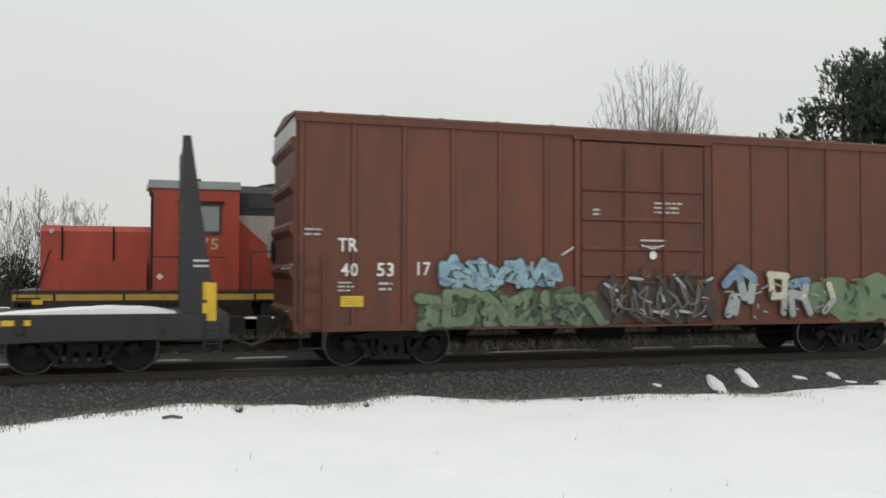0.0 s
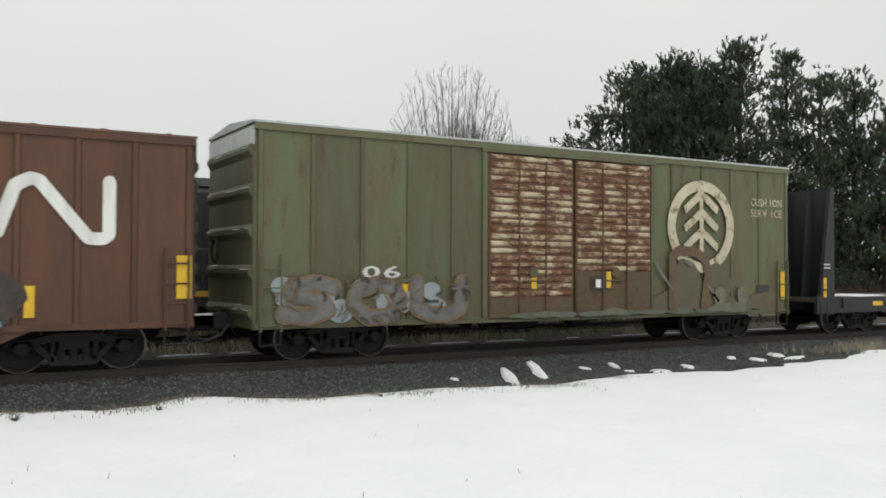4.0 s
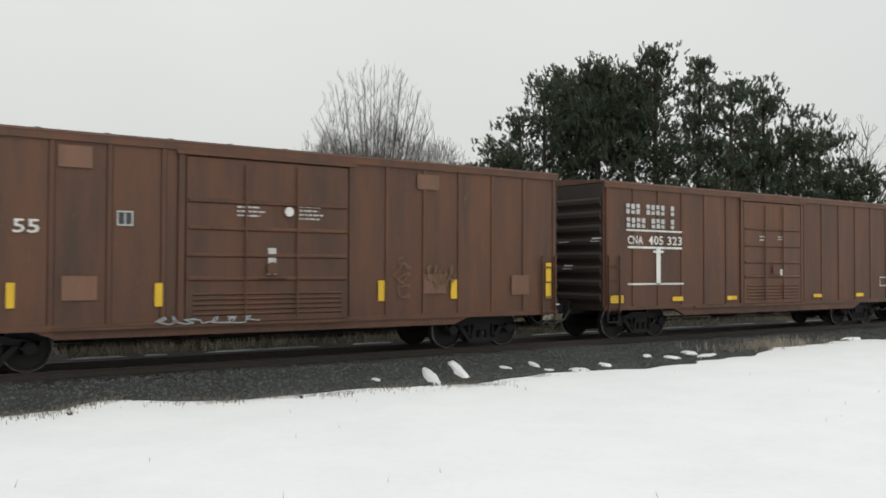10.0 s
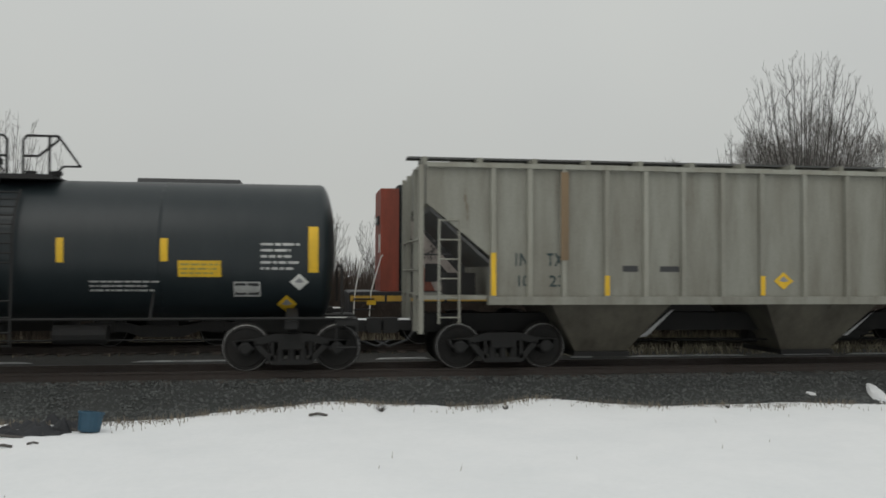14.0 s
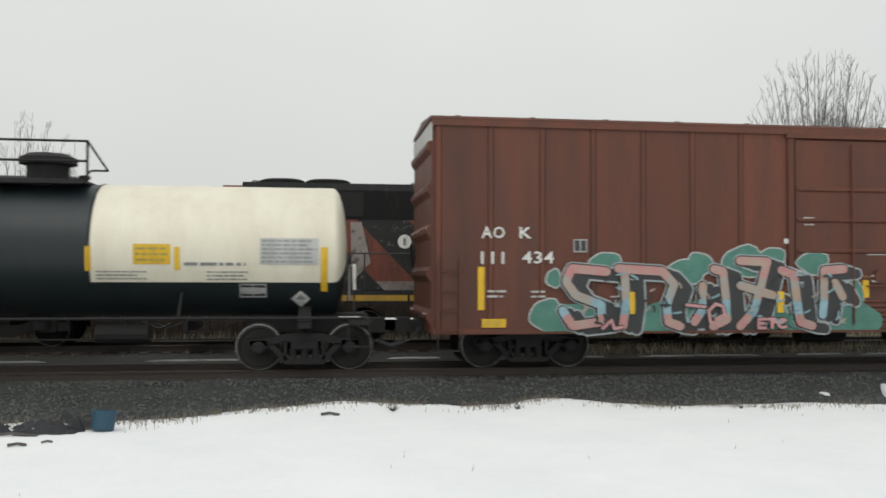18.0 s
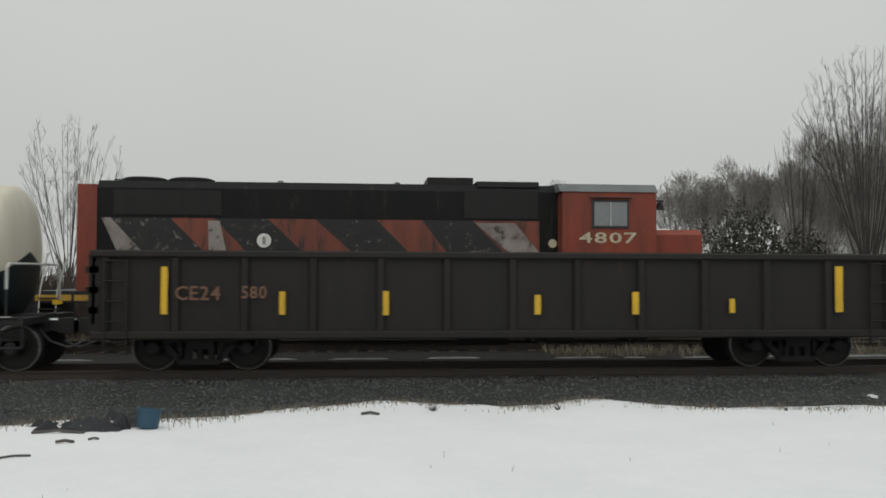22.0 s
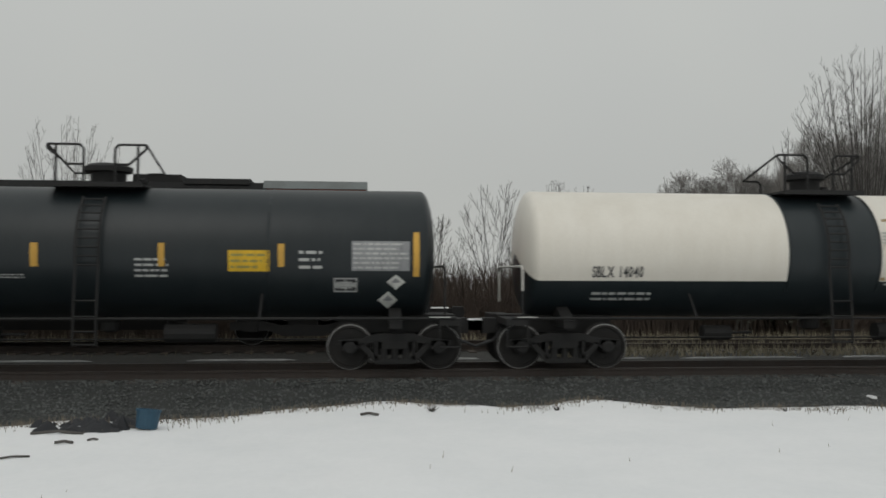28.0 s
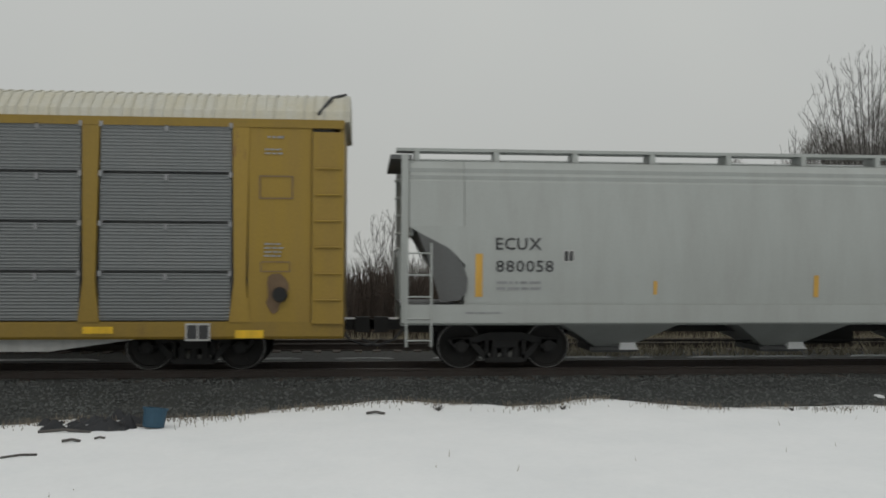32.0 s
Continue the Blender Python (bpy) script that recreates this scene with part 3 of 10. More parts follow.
def wheel_mesh():
    g = Geo()
    for s in (-1, 1):
        prof = [(0.66, 0.05), (0.685, 0.12), (0.69, 0.36), (0.675, 0.4), (0.66, 0.42), (0.66, WHEEL_R + 0.028), (0.69, WHEEL_R + 0.028), (0.7, WHEEL_R), (0.795, WHEEL_R - 0.004),
                (0.8, WHEEL_R - 0.02), (0.8, 0.385), (0.77, 0.37), (0.745, 0.16), (0.77, 0.13), (0.83, 0.12), (0.83, 0.0)]
        g.lathe_y([(s * y, r) for y, r in prof], n=28)
        for k in range(4):
            a = k * math.tau / 4
            g.rod((0.27 * math.cos(a), s * 0.70, 0.27 * math.sin(a)), (0.27 * math.cos(a), s * 0.775, 0.27 * math.sin(a)), 0.035, n=6)
    g.rod((0, -0.85, 0), (0, 0.85, 0), 0.085, n=10)
    me = g.mesh("wheel_set", WHEEL, True)
    me.materials.append(TREAD)
    for p in me.polygons:
        c = p.center
        if 0.438 < math.hypot(c.x, c.z) < 0.452 and 0.79 < abs(c.y) < 0.81:
            p.material_index = 1
    return me


def bogie_mesh():
    g = Geo()
    for s in (-1, 1):
        y0, y1 = (s * 0.92, s * 1.06) if s > 0 else (s * 1.06, s * 0.92)
        top = [(-1.12, 0.5), (-1.12, 0.6), (-0.7, 0.64), (-0.34, 0.74), (0.34, 0.74), (0.7, 0.64), (1.12, 0.6), (1.12, 0.5), (0.72, 0.5), (0.4, 0.58), (-0.4, 0.58), (-0.72, 0.5)]
        g.along_y(top, y0, y1)
        g.along_y([(-0.72, 0.52), (-0.62, 0.56), (-0.3, 0.24), (0.3, 0.24), (0.62, 0.56), (0.72, 0.52), (0.38, 0.14), (-0.38, 0.14)], y0, y1)
        for x in (-0.4, 0.34):
            g.box(x, x + 0.06, y0, y1, 0.22, 0.6)
        for x in (-0.22, 0.0, 0.22):
            g.rod((x, s * 0.99, 0.22), (x, s * 0.99, 0.44), 0.075, n=8)
        g.box(-0.26, 0.26, y0 - 0.02, y1 + 0.02, 0.44, 0.58)
        for x in (-0.889, 0.889):
            g.lathe_y([(s * 0.9, 0.0), (s * 0.9, 0.13), (s * 1.08, 0.13), (s * 1.1, 0.09), (s * 1.1, 0.0)], x, WHEEL_R, 12)
            g.box(x - 0.17, x + 0.17, y0, y1, 0.44, 0.6)
    g.box(-0.2, 0.2, -0.95, 0.95, 0.45, 0.72)
    g.box(-0.9, -0.84, -0.75, 0.75, 0.3, 0.4)
    g.rod((-0.5, -0.5, 0.4), (-0.5, 0.5, 0.4), 0.05)
    g.rod((0.5, -0.5, 0.4), (0.5, 0.5, 0.4), 0.05)
    return g.mesh("bogie", STEEL_DARK)


WHEEL_MESH, BOGIE_MESH = wheel_mesh(), bogie_mesh()


def bogie(car, x):
    b = part("bogie", BOGIE_MESH, STEEL_DARK, car, "dark cast steel two-axle bogie")
    b.location = (x, 0, 0)
    for dx in (-0.889, 0.889):
        w = part("wheel_set", WHEEL_MESH, WHEEL, b, "steel wheels on an axle")
        w.location = (dx, 0, WHEEL_R)
        ROLLERS.append((w, car, dx))
    return b


def coupler(car, x, s):
    g = Geo()
    g.box(min(x, x + s * 0.75), max(x, x + s * 0.75), -0.09, 0.09, 0.74, 0.95)
    g.along_y([(x + s * 0.7, 0.68), (x + s * 1.0, 0.7), (x + s * 1.04, 0.85), (x + s * 1.0, 1.0), (x + s * 0.7, 1.0)][::1 if s > 0 else -1], -0.17, 0.15)
    part("coupler", g, STEEL_DARK, car, "dark steel knuckle coupler")
    h = Geo().tube([(x, -0.35, 0.8), (x + s * 0.2, -0.36, 0.55), (x + s * 0.55, -0.3, 0.42), (x + s * 0.85, -0.2, 0.55)], 0.025, 5)
    part("brake_hose", h, BLK, car)
    cap = Geo().along_x([(-0.09, 0.953), (0.09, 0.953), (0.06, 0.975), (-0.03, 0.99)], min(x + s * 0.1, x + s * 0.6), max(x + s * 0.1, x + s * 0.6))
    part("lodged_snow", cap, SNOW, car, "snow lodged on the coupler")


def underframe(car, hl, z=0.72, mat=None):
    mat = mat or STEEL_DARK
    part("centre_sill", Geo().box(-hl, hl, -0.33, 0.33, z - 0.08, z + 0.3), mat, car)
    g = Geo()
    g.rod((-0.9, 0.2, 0.6), (0.2, 0.2, 0.6), 0.2, n=12)
    part("air_reservoir", g, STEEL_DARK, car)
    part("brake_cylinder", Geo().rod((0.9, -0.35, 0.62), (1.5, -0.35, 0.62), 0.16, n=12).rod((1.5, -0.35, 0.62), (1.9, -0.35, 0.62), 0.03), STEEL_DARK, car)
    part("brake_rod", Geo().rod((-hl * 0.6, -0.45, 0.52), (hl * 0.6, -0.4, 0.5), 0.02, n=5), STEEL_DARK, car)
    for s in (-1, 1):
        coupler(car, s * hl, s)


def ladder(car, x0, x1, y, z0, z1, mat, step=0.38, r=0.02, name="ladder"):
    g = Geo()
    g.box(x0 - r, x0 + r, y - r, y + r, z0, z1).box(x1 - r, x1 + r, y - r, y + r, z0, z1)
    z = z0 + 0.12
    while z < z1:
        g.rod((x0, y, z), (x1, y, z), r * 0.8, n=5)
        z += step
    return part(name, g, mat, car)


def vehicle(name, label, category, group=""):
    car = new(name)
    return tagged(car, label, category, group)


CARS = []     # vehicle, place of its middle on the moving train



# ---------------------------------------------------------------- freight car builders
def boxcar(label, cx, hl, z0, z1, mat, posts, door, ink=WHT, proud=0.03, roof_mat=None, drop=0.0, rib_n=5, double=False, snowy=True, low_end=False):
    car = vehicle("boxcar", label, "boxcar", "cars of the passing freight train")
    CARS.append((car, cx))
    W = 1.6
    # low_end cars get ends with their shade painted in
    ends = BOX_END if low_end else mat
    part("body", Geo().box(-hl, hl, -W + 0.04, W, z0, z1), mat, car)
    # side sill, deeper between the bogies
    if drop:
        a = hl - 3.3
        part("side_sill", Geo().along_y([(-a - 0.5, z0 + 0.02), (-a, z0 - drop), (a, z0 - drop), (a + 0.5, z0 + 0.02)], -W + 0.004, -W + 0.1), mat, car)
    part("top_rail", Geo().box(-hl - 0.01, hl + 0.01, -W - 0.05, -W + 0.04, z1 - 0.12, z1 + 0.02), mat, car)
    part("bottom_rail", Geo().box(-hl, hl, -W - 0.035, -W + 0.04, z0, z0 + 0.11), mat, car)
    post = Geo().add([(-0.06, -W + 0.04, z0 + 0.1), (-0.045, -W - proud, z0 + 0.1), (0.045, -W - proud, z0 + 0.1), (0.06, -W + 0.04, z0 + 0.1),
                      (-0.06, -W + 0.04, z1 - 0.11), (-0.045, -W - proud, z1 - 0.11), (0.045, -W - proud, z1 - 0.11), (0.06, -W + 0.04, z1 - 0.11)],
                     [(0, 1, 5, 4), (1, 2, 6, 5), (2, 3, 7, 6)]).mesh("side_post", mat)
    dx0, dx1 = door
    for i in range(posts):
        x = -hl + 0.12 + (2 * hl - 0.24) * i / (posts - 1)
        if dx0 - 0.1 < x < dx1 + 0.1:
            continue
        part("side_post", post, mat, car).location = (x, 0, 0)
    # side sheets between the posts
    gap = (2 * hl - 0.24) / (posts - 1)
    sheet = Geo().box(0.0605, gap - 0.0605, -W - 0.004, -W + 0.04, z0 + 0.11, z1 - 0.12).mesh("side_sheet", mat)
    for i in range(posts - 1):
        x = -hl + 0.12 + gap * i
        if x + gap < dx0 - 0.16 or x > dx1 + 0.16:
            part("side_sheet", sheet, mat, car).location = (x, 0, 0)
        elif x < dx0 - 0.3 or x + gap > dx1 + 0.3:
            e0, e1 = (x + 0.0605, dx0 - 0.17) if x < dx0 - 0.3 else (dx1 + 0.17, x + gap - 0.0605)
            part("side_sheet", Geo().box(e0, e1, -W - 0.004, -W + 0.04, z0 + 0.11, z1 - 0.12), mat, car)
    # plug door with frame, cross ribs, panels, locking bars
    leaves = [(dx0, (dx0 + dx1) / 2 - 0.05), ((dx0 + dx1) / 2 + 0.05, dx1)] if double else [(dx0, dx1)]
    dz1 = z1 - 0.22
    for a, b in leaves:
        d = part("door", Geo().bevel_box(a, b, -W - 0.05, -W + 0.04, z0 + 0.06, dz1, 0.02), RUST_SHEET if double else mat, car)
        if double:
            foot, sheet_g = z0 + (0.55 if a == dx0 else 1.15), Geo()
            n = int((dz1 - foot) / 0.165)
            for i in range(n):
                z = foot + 0.1 + (dz1 - foot - 0.18) * i / (n - 1)
                sheet_g.along_x([(-W - 0.05, z - 0.06), (-W - 0.09, z - 0.025), (-W - 0.09, z + 0.025), (-W - 0.05, z + 0.06)], a + 0.05, b - 0.05)
            part("door_corrugation", sheet_g, RUST_DOOR, d, "peeling cream corrugated sheet")
            part("door_lower_panel", Geo().bevel_box(a + 0.03, b - 0.03, -W - 0.07, -W - 0.05, z0 + 0.1, foot, 0.008), RUST_LOW, d, "rust-stained lower panel")
        else:
            for f in (0.28, 0.42, 0.58, 0.74):
                z = z0 + (dz1 - z0) * f
                part("door_rib", Geo().along_x([(-W - 0.05, z - 0.05), (-W - 0.085, z - 0.02), (-W - 0.085, z + 0.02), (-W - 0.05, z + 0.05)], a + 0.04, b - 0.04), mat, d)
            g = Geo()
            for i in range(5):
                z = z0 + 0.2 + i * 0.1
                g.along_x([(-W - 0.05, z), (-W - 0.075, z + 0.03), (-W - 0.05, z + 0.06)], a + 0.15, b - 0.15)
            part("door_lower_corrugation", g, mat, d)
        for x in ((a * 0.66 + b * 0.34), (a * 0.34 + b * 0.66)):
            part("locking_bar", Geo().rod((x, -W - 0.1, z0 + 0.15), (x, -W - 0.1, dz1 - 0.1), 0.022, n=6), RUST_SHEET if double else mat, d)
        h = Geo().tube([((a + b) / 2 - 0.3, -W - 0.11, z0 + 0.95), ((a + b) / 2 + 0.3, -W - 0.11, z0 + 0.95)], 0.02)
        h.lathe_y([(-W - 0.13, 0.0), (-W - 0.13, 0.13), (-W - 0.1, 0.13)], (a + b) / 2, z0 + 1.15, 14)
        part("handle", h, RUST_LOW if double else mat, d)
    part("door_track", Geo().box(dx0 - 2.4 if not double else dx0 - 1.2, dx1 + 0.2, -W - 0.09, -W, z0 + 0.0, z0 + 0.05), mat, car)
    part("door_track", Geo().box(dx0 - 0.2, dx1 + 0.2, -W - 0.09, -W, dz1 + 0.02, dz1 + 0.1), mat, car)
    part("door_post", Geo().box(dx0 - 0.16, dx0 - 0.03, -W - 0.055, -W + 0.04, z0 + 0.1, z1 - 0.1), mat, car)
    part("door_post", Geo().box(dx1 + 0.03, dx1 + 0.16, -W - 0.055, -W + 0.04, z0 + 0.1, z1 - 0.1), mat, car)
    # roof with cross ribs
    rm = roof_mat or mat
    part("roof", Geo().along_x([(-W - 0.06, z1 + 0.02), (W + 0.06, z1 + 0.02), (W + 0.02, z1 + 0.07), (0, z1 + 0.2), (-W - 0.02, z1 + 0.07)], -hl - 0.03, hl + 0.03), rm, car)
    rib = Geo().add([(-0.05, -W - 0.02, z1 + 0.06), (0.05, -W - 0.02, z1 + 0.06), (0.05, 0, z1 + 0.215), (-0.05, 0, z1 + 0.215), (0.05, W, z1 + 0.06), (-0.05, W, z1 + 0.06)],
                    [(0, 1, 2, 3), (3, 2, 4, 5)])
    rib.add([(-0.05, -W - 0.02, z1 + 0.06), (0.05, -W - 0.02, z1 + 0.06), (0.05, -W - 0.02, z1 + 0.085), (-0.05, -W - 0.02, z1 + 0.085)], [(0, 1, 2, 3)])
    ribm = rib.mesh("roof_rib", rm)
    for i in range(13):
        part("roof_rib", ribm, rm, car).location = (-hl + 0.5 + (2 * hl - 1) * i / 12, 0, 0)
    # ends: horizontal corrugations, snow lodged on the near ones
    for s in (-1, 1):
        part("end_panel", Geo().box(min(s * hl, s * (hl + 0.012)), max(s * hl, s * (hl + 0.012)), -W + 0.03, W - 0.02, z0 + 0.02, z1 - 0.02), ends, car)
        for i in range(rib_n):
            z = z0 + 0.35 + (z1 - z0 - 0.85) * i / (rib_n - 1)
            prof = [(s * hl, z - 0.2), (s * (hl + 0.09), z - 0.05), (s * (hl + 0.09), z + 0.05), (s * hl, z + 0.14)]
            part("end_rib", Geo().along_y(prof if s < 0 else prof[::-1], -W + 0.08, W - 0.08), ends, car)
            if snowy and s < 0:
                rnd = random.Random(i + int(cx))
                y = -W + 0.1
                while y < W - 0.3:
                    w = rnd.uniform(0.15, 0.5 if low_end else 0.9)
                    if rnd.random() < ((0.4 if cx < -150 else 0.2) if low_end else 0.6):
                        part("lodged_snow", Geo().along_y([(-hl - 0.1, z + 0.03), (-hl, z + 0.03), (-hl, z + rnd.uniform(0.06, 0.15)), (-hl - 0.07, z + 0.06)], y, min(W - 0.1, y + w)), SNOW, car, "snow lodged on an end rib")
                    y += w + rnd.uniform(0.05, 0.4)
        part("end_top_band", Geo().box(min(s * hl, s * (hl + 0.03)), max(s * hl, s * (hl + 0.03)), -W + 0.02, W - 0.02, z1 - 0.42, z1 - 0.05), LGY if snowy and not low_end else ends, car)
        part("brake_wheel" if s < 0 else "end_plate", Geo().lathe_x([(0, 0.25), (0.03, 0.28), (0.06, 0.25)], 16).moved(s * (hl + 0.16), 0.7, z0 + 1.6), STEEL_DARK, car)
        ladder(car, s * (hl - 0.55), s * (hl - 0.12), -W - 0.07, z0 - 0.05, z0 + 1.5, mat, name="side_ladder")
        st = Geo().tube([(s * (hl - 0.55), -W - 0.03, z0), (s * (hl - 0.55), -W - 0.03, z0 - 0.32), (s * (hl - 0.12), -W - 0.03, z0 - 0.32), (s * (hl - 0.12), -W - 0.03, z0)], 0.02, 5)
        part("sill_step", st, STEEL_DARK, car)
    underframe(car, hl + 0.1, 0.78)
    for s in (-1, 1):
        bogie(car, s * (hl - 2.05))
    sk = Skin(car, lambda x, z: (-W - (0.094 if double else 0.058)) if dx0 < x < dx1 else -W - 0.034)
    sk.ink = ink
    return sk


def tank_profile(hl, R, n=7, head=0.22):
    """(x, radius) from the left head to the right head."""
    dep = R * head
    left = [(-hl - dep * math.cos(i * math.pi / 2 / n), R * math.sin(i * math.pi / 2 / n)) for i in range(n)]
    return left + [(-hl, R), (hl, R)] + [(-x, r) for x, r in reversed(left)]


def tank_car(label, cx, hl, R=1.34, zc=2.36, mat=BLACK_TANK, jacket=None, band=None, bound=1.78, ring=None, ink=None, stripe=YEL, sill_white=False, rails=(-1.0, -0.36, 0.25, 0.85), man=(0.0, 0.44, 0.38), lean=1, head=0.22, domes=()):
    """hl: half the straight barrel. domes: (x0, x1, height) of housings in place of a railed manway. jacket: paint of the upper jacket outside band (x0, x1); ring: (x0, x1, paint) right round."""
    car = vehicle("tank_car", label, "tank car", "cars of the passing freight train")
    CARS.append((car, cx))
    part("tank", Geo().lathe_x(tank_profile(hl, R, 7, head), 40).moved(dz=zc), mat, car, smooth=True)
    if jacket:
        a = math.acos(max(-1, min(1, (bound - zc) / R)))
        prof = tank_profile(hl, R + 0.008, 7, head)
        for x0, x1, tag in ((-99, band[0], "l"), (band[1], 99, "r")):
            p = [q for q in prof if x0 <= q[0] <= x1]
            p = (p + [(band[0], R + 0.008)]) if tag == "l" else ([(band[1], R + 0.008)] + p)
            part("jacket_panel", Geo().lathe_x(p, 26, -a, a).moved(dz=zc), jacket, car, "cream-painted upper half of the tank", True)
        part("jacket_seam", Geo().lathe_x([(band[0], R + 0.008), (band[0] + 0.02, R + 0.03), (band[0] + 0.05, R + 0.0)], 30, -2.2, 2.2).moved(dz=zc), mat, car)
        part("jacket_seam", Geo().lathe_x([(band[1] - 0.05, R), (band[1] - 0.02, R + 0.03), (band[1], R + 0.008)], 30, -2.2, 2.2).moved(dz=zc), mat, car)
    if ring:
        part("painted_band", Geo().lathe_x([(ring[0], R), (ring[0], R + 0.009), (ring[1], R + 0.009), (ring[1], R)], 40).moved(dz=zc), ring[2], car, smooth=True)
    for x in (-hl * 0.52, hl * 0.52) if not jacket else ():
        part("weld_seam", Geo().lathe_x([(x - 0.03, R + 0.0), (x, R + 0.012), (x + 0.03, R + 0.0)], 40).moved(dz=zc), mat, car)
    # stub sills, bolster saddles, end platforms
    end = hl + 0.72
    rail = WHITE_RAIL if sill_white else STEEL_DARK
    for s in (-1, 1):
        a, b = sorted((s * (hl - 1.7), s * end))
        part("stub_sill", Geo().box(a, b, -0.33, 0.33, 0.72, 1.08), STEEL_DARK, car)
        part("bolster", Geo().along_x([(-1.45, 0.86), (1.45, 0.86), (1.45, 1.0), (R * 0.55, zc - R * 0.83), (0.4, zc - R * 0.95), (-0.4, zc - R * 0.95), (-R * 0.55, zc - R * 0.83), (-1.45, 1.0)], s * (hl - 0.55) - 0.12, s * (hl - 0.55) + 0.12), STEEL_DARK if not sill_white else WHITE_RAIL, car)
        a, b = sorted((s * (end - 0.42), s * end))
        part("end_sill", Geo().box(a, b, -1.5, 1.5, 0.92, 1.05), rail, car)
        xe, pale = s * (end - 0.32), WHITE_RAIL if jacket or sill_white else rail
        part("rail_post", Geo().rod((xe, -1.47, 1.05), (xe, -1.47, 1.6), 0.024), rail, car)
        part("end_handrail", Geo().tube([(xe, -1.47, 1.6), (xe, -1.47, 1.99), (xe, -1.36, 2.08), (xe, 1.36, 2.08), (xe, 1.47, 1.99), (xe, 1.47, 1.3)], 0.027), pale, car, "bent handrail across the end platform")
        part("sill_step", Geo().tube([(s * (end - 0.42), -1.5, 0.95), (s * (end - 0.42), -1.5, 0.5), (s * (end - 0.02), -1.5, 0.5), (s * (end - 0.02), -1.5, 0.95)], 0.022), rail, car)
        part("head_shield_plate", Geo().box(min(s * (hl + 0.1), s * (hl + 0.5)), max(s * (hl + 0.1), s * (hl + 0.5)), -1.52, -1.48, 1.05, 1.09), WHT, car)
        coupler(car, s * (end - 0.1), s)
        bogie(car, s * (hl - 0.55))
    part("side_rail", Geo().rod((-end + 0.1, -1.5, 1.06), (end - 0.1, -1.5, 1.06), 0.03, n=6), rail, car)
    for x in (-hl * 0.5, hl * 0.5):
        part("rail_bracket", Geo().rod((x, -1.5, 1.06), (x, -R * 0.8, zc - R * 0.62), 0.025), rail, car)
    if sill_white:
        part("lower_rail", Geo().rod((-hl + 1.3, -1.45, 0.72), (hl - 1.3, -1.45, 0.72), 0.025, n=6), rail, car)
        for x in (-hl + 1.4, -1.2, 1.3, hl - 1.4):
            part("rail_drop", Geo().rod((x, -1.47, 0.72), (x, -1.5, 1.06), 0.022), rail, car)
    # dome platform, manway, valves and handrails on both sides of it
    top, dm = zc + R, STEEL_DARK if mat is not OFFWHITE_TANK else WHITE_RAIL
    for x0, x1, h in domes:
        part("valve_housing", Geo().lathe_z([(top - 0.12, 0.5 * (x1 - x0)), (top + 0.75 * h, 0.5 * (x1 - x0)), (top + 0.78 * h, 0.56 * (x1 - x0)), (top + 0.94 * h, 0.56 * (x1 - x0)), (top + h, 0.3 * (x1 - x0)), (top + h, 0.0)], (x0 + x1) / 2, -0.1, 16), STEEL_DARK, car, "black round valve housing")
    if not domes:
        p0, p1 = rails[0] + 0.02, rails[3] - 0.02
        part("dome_platform", Geo().box(p0, p1, -0.95, 0.95, top - 0.03, top + 0.01), dm, car, "grating platform round the manway")
        for y in (-0.95, 0.9):
            part("platform_edge", Geo().box(p0, p1, y, y + 0.05, top - 0.06, top + 0.03), dm, car)
        mx, mr, mh = man[0], man[1], man[2] + 0.1
        part("manway", Geo().lathe_z([(top - 0.1, mr * 0.72), (top + mh * 0.6, mr * 0.74), (top + mh * 0.66, mr), (top + mh * 0.86, mr), (top + mh, mr * 0.72), (top + mh + 0.02, 0.0)], mx, 0, 20), STEEL_DARK, car, "round bolted manway cover")
        for x in ((rails[1] + rails[2]) / 2, rails[3] - 0.3):
            part("valve", Geo().lathe_z([(top - 0.05, 0.08), (top + 0.14, 0.08), (top + 0.14, 0.12), (top + 0.21, 0.12), (top + 0.23, 0.0)], x, 0.3, 10), STEEL_DARK, car)
        hi, lo = (top + 0.79, top + 0.4) if mat is not OFFWHITE_TANK else (top + 0.48, top + 0.26)
        for s, xo, xi in ((-1, rails[0], rails[1]), (1, rails[3], rails[2])):
            w = abs(xo - xi)
            foot = xo - s * min(0.16, w * 0.3) if lean == 1 or (lean == 2 and s > 0) else xo
            for y in (-0.7,):
                part("handrail", Geo().tube([(xi, y, top), (xi, y, hi - 0.08), (xi + s * 0.07, y, hi), (xo, y, hi), (xo, y, hi - 0.08), (xo - s * w * (0.55 if lean and w < 0.8 else 0.0 if not lean else 0.25), y, lo), (xi, y, lo)], 0.026), dm, car, "bent pipe handrail")
                part("end_rail", Geo().tube([(xo - s * min(0.42, w * 0.7), 1.0, top), (xo - s * min(0.42, w * 0.7), 1.0, lo - 0.08), (xo - s * min(0.34, w * 0.6), 1.0, lo), (xo, 1.0, lo), (xo, y, hi)], 0.024), dm, car, "bent pipe handrail")
                part("rail_post", Geo().rod((foot, y, top), (foot, y, hi), 0.026, n=6), dm, car)
    # centre ladder, bent round the barrel
    lx = (rails[1] + rails[2]) / 2 - 0.21
    for x in (lx, lx + 0.42):
        part("ladder_rail", Geo().tube([(x, -(R + 0.12) * math.sin(t), zc + (R + 0.12) * math.cos(t)) for t in (0.75, 1.0, 1.25, 1.5, 1.75)] + [(x, -1.52, 1.1), (x, -1.52, 0.55)], 0.026, 5), dm, car)
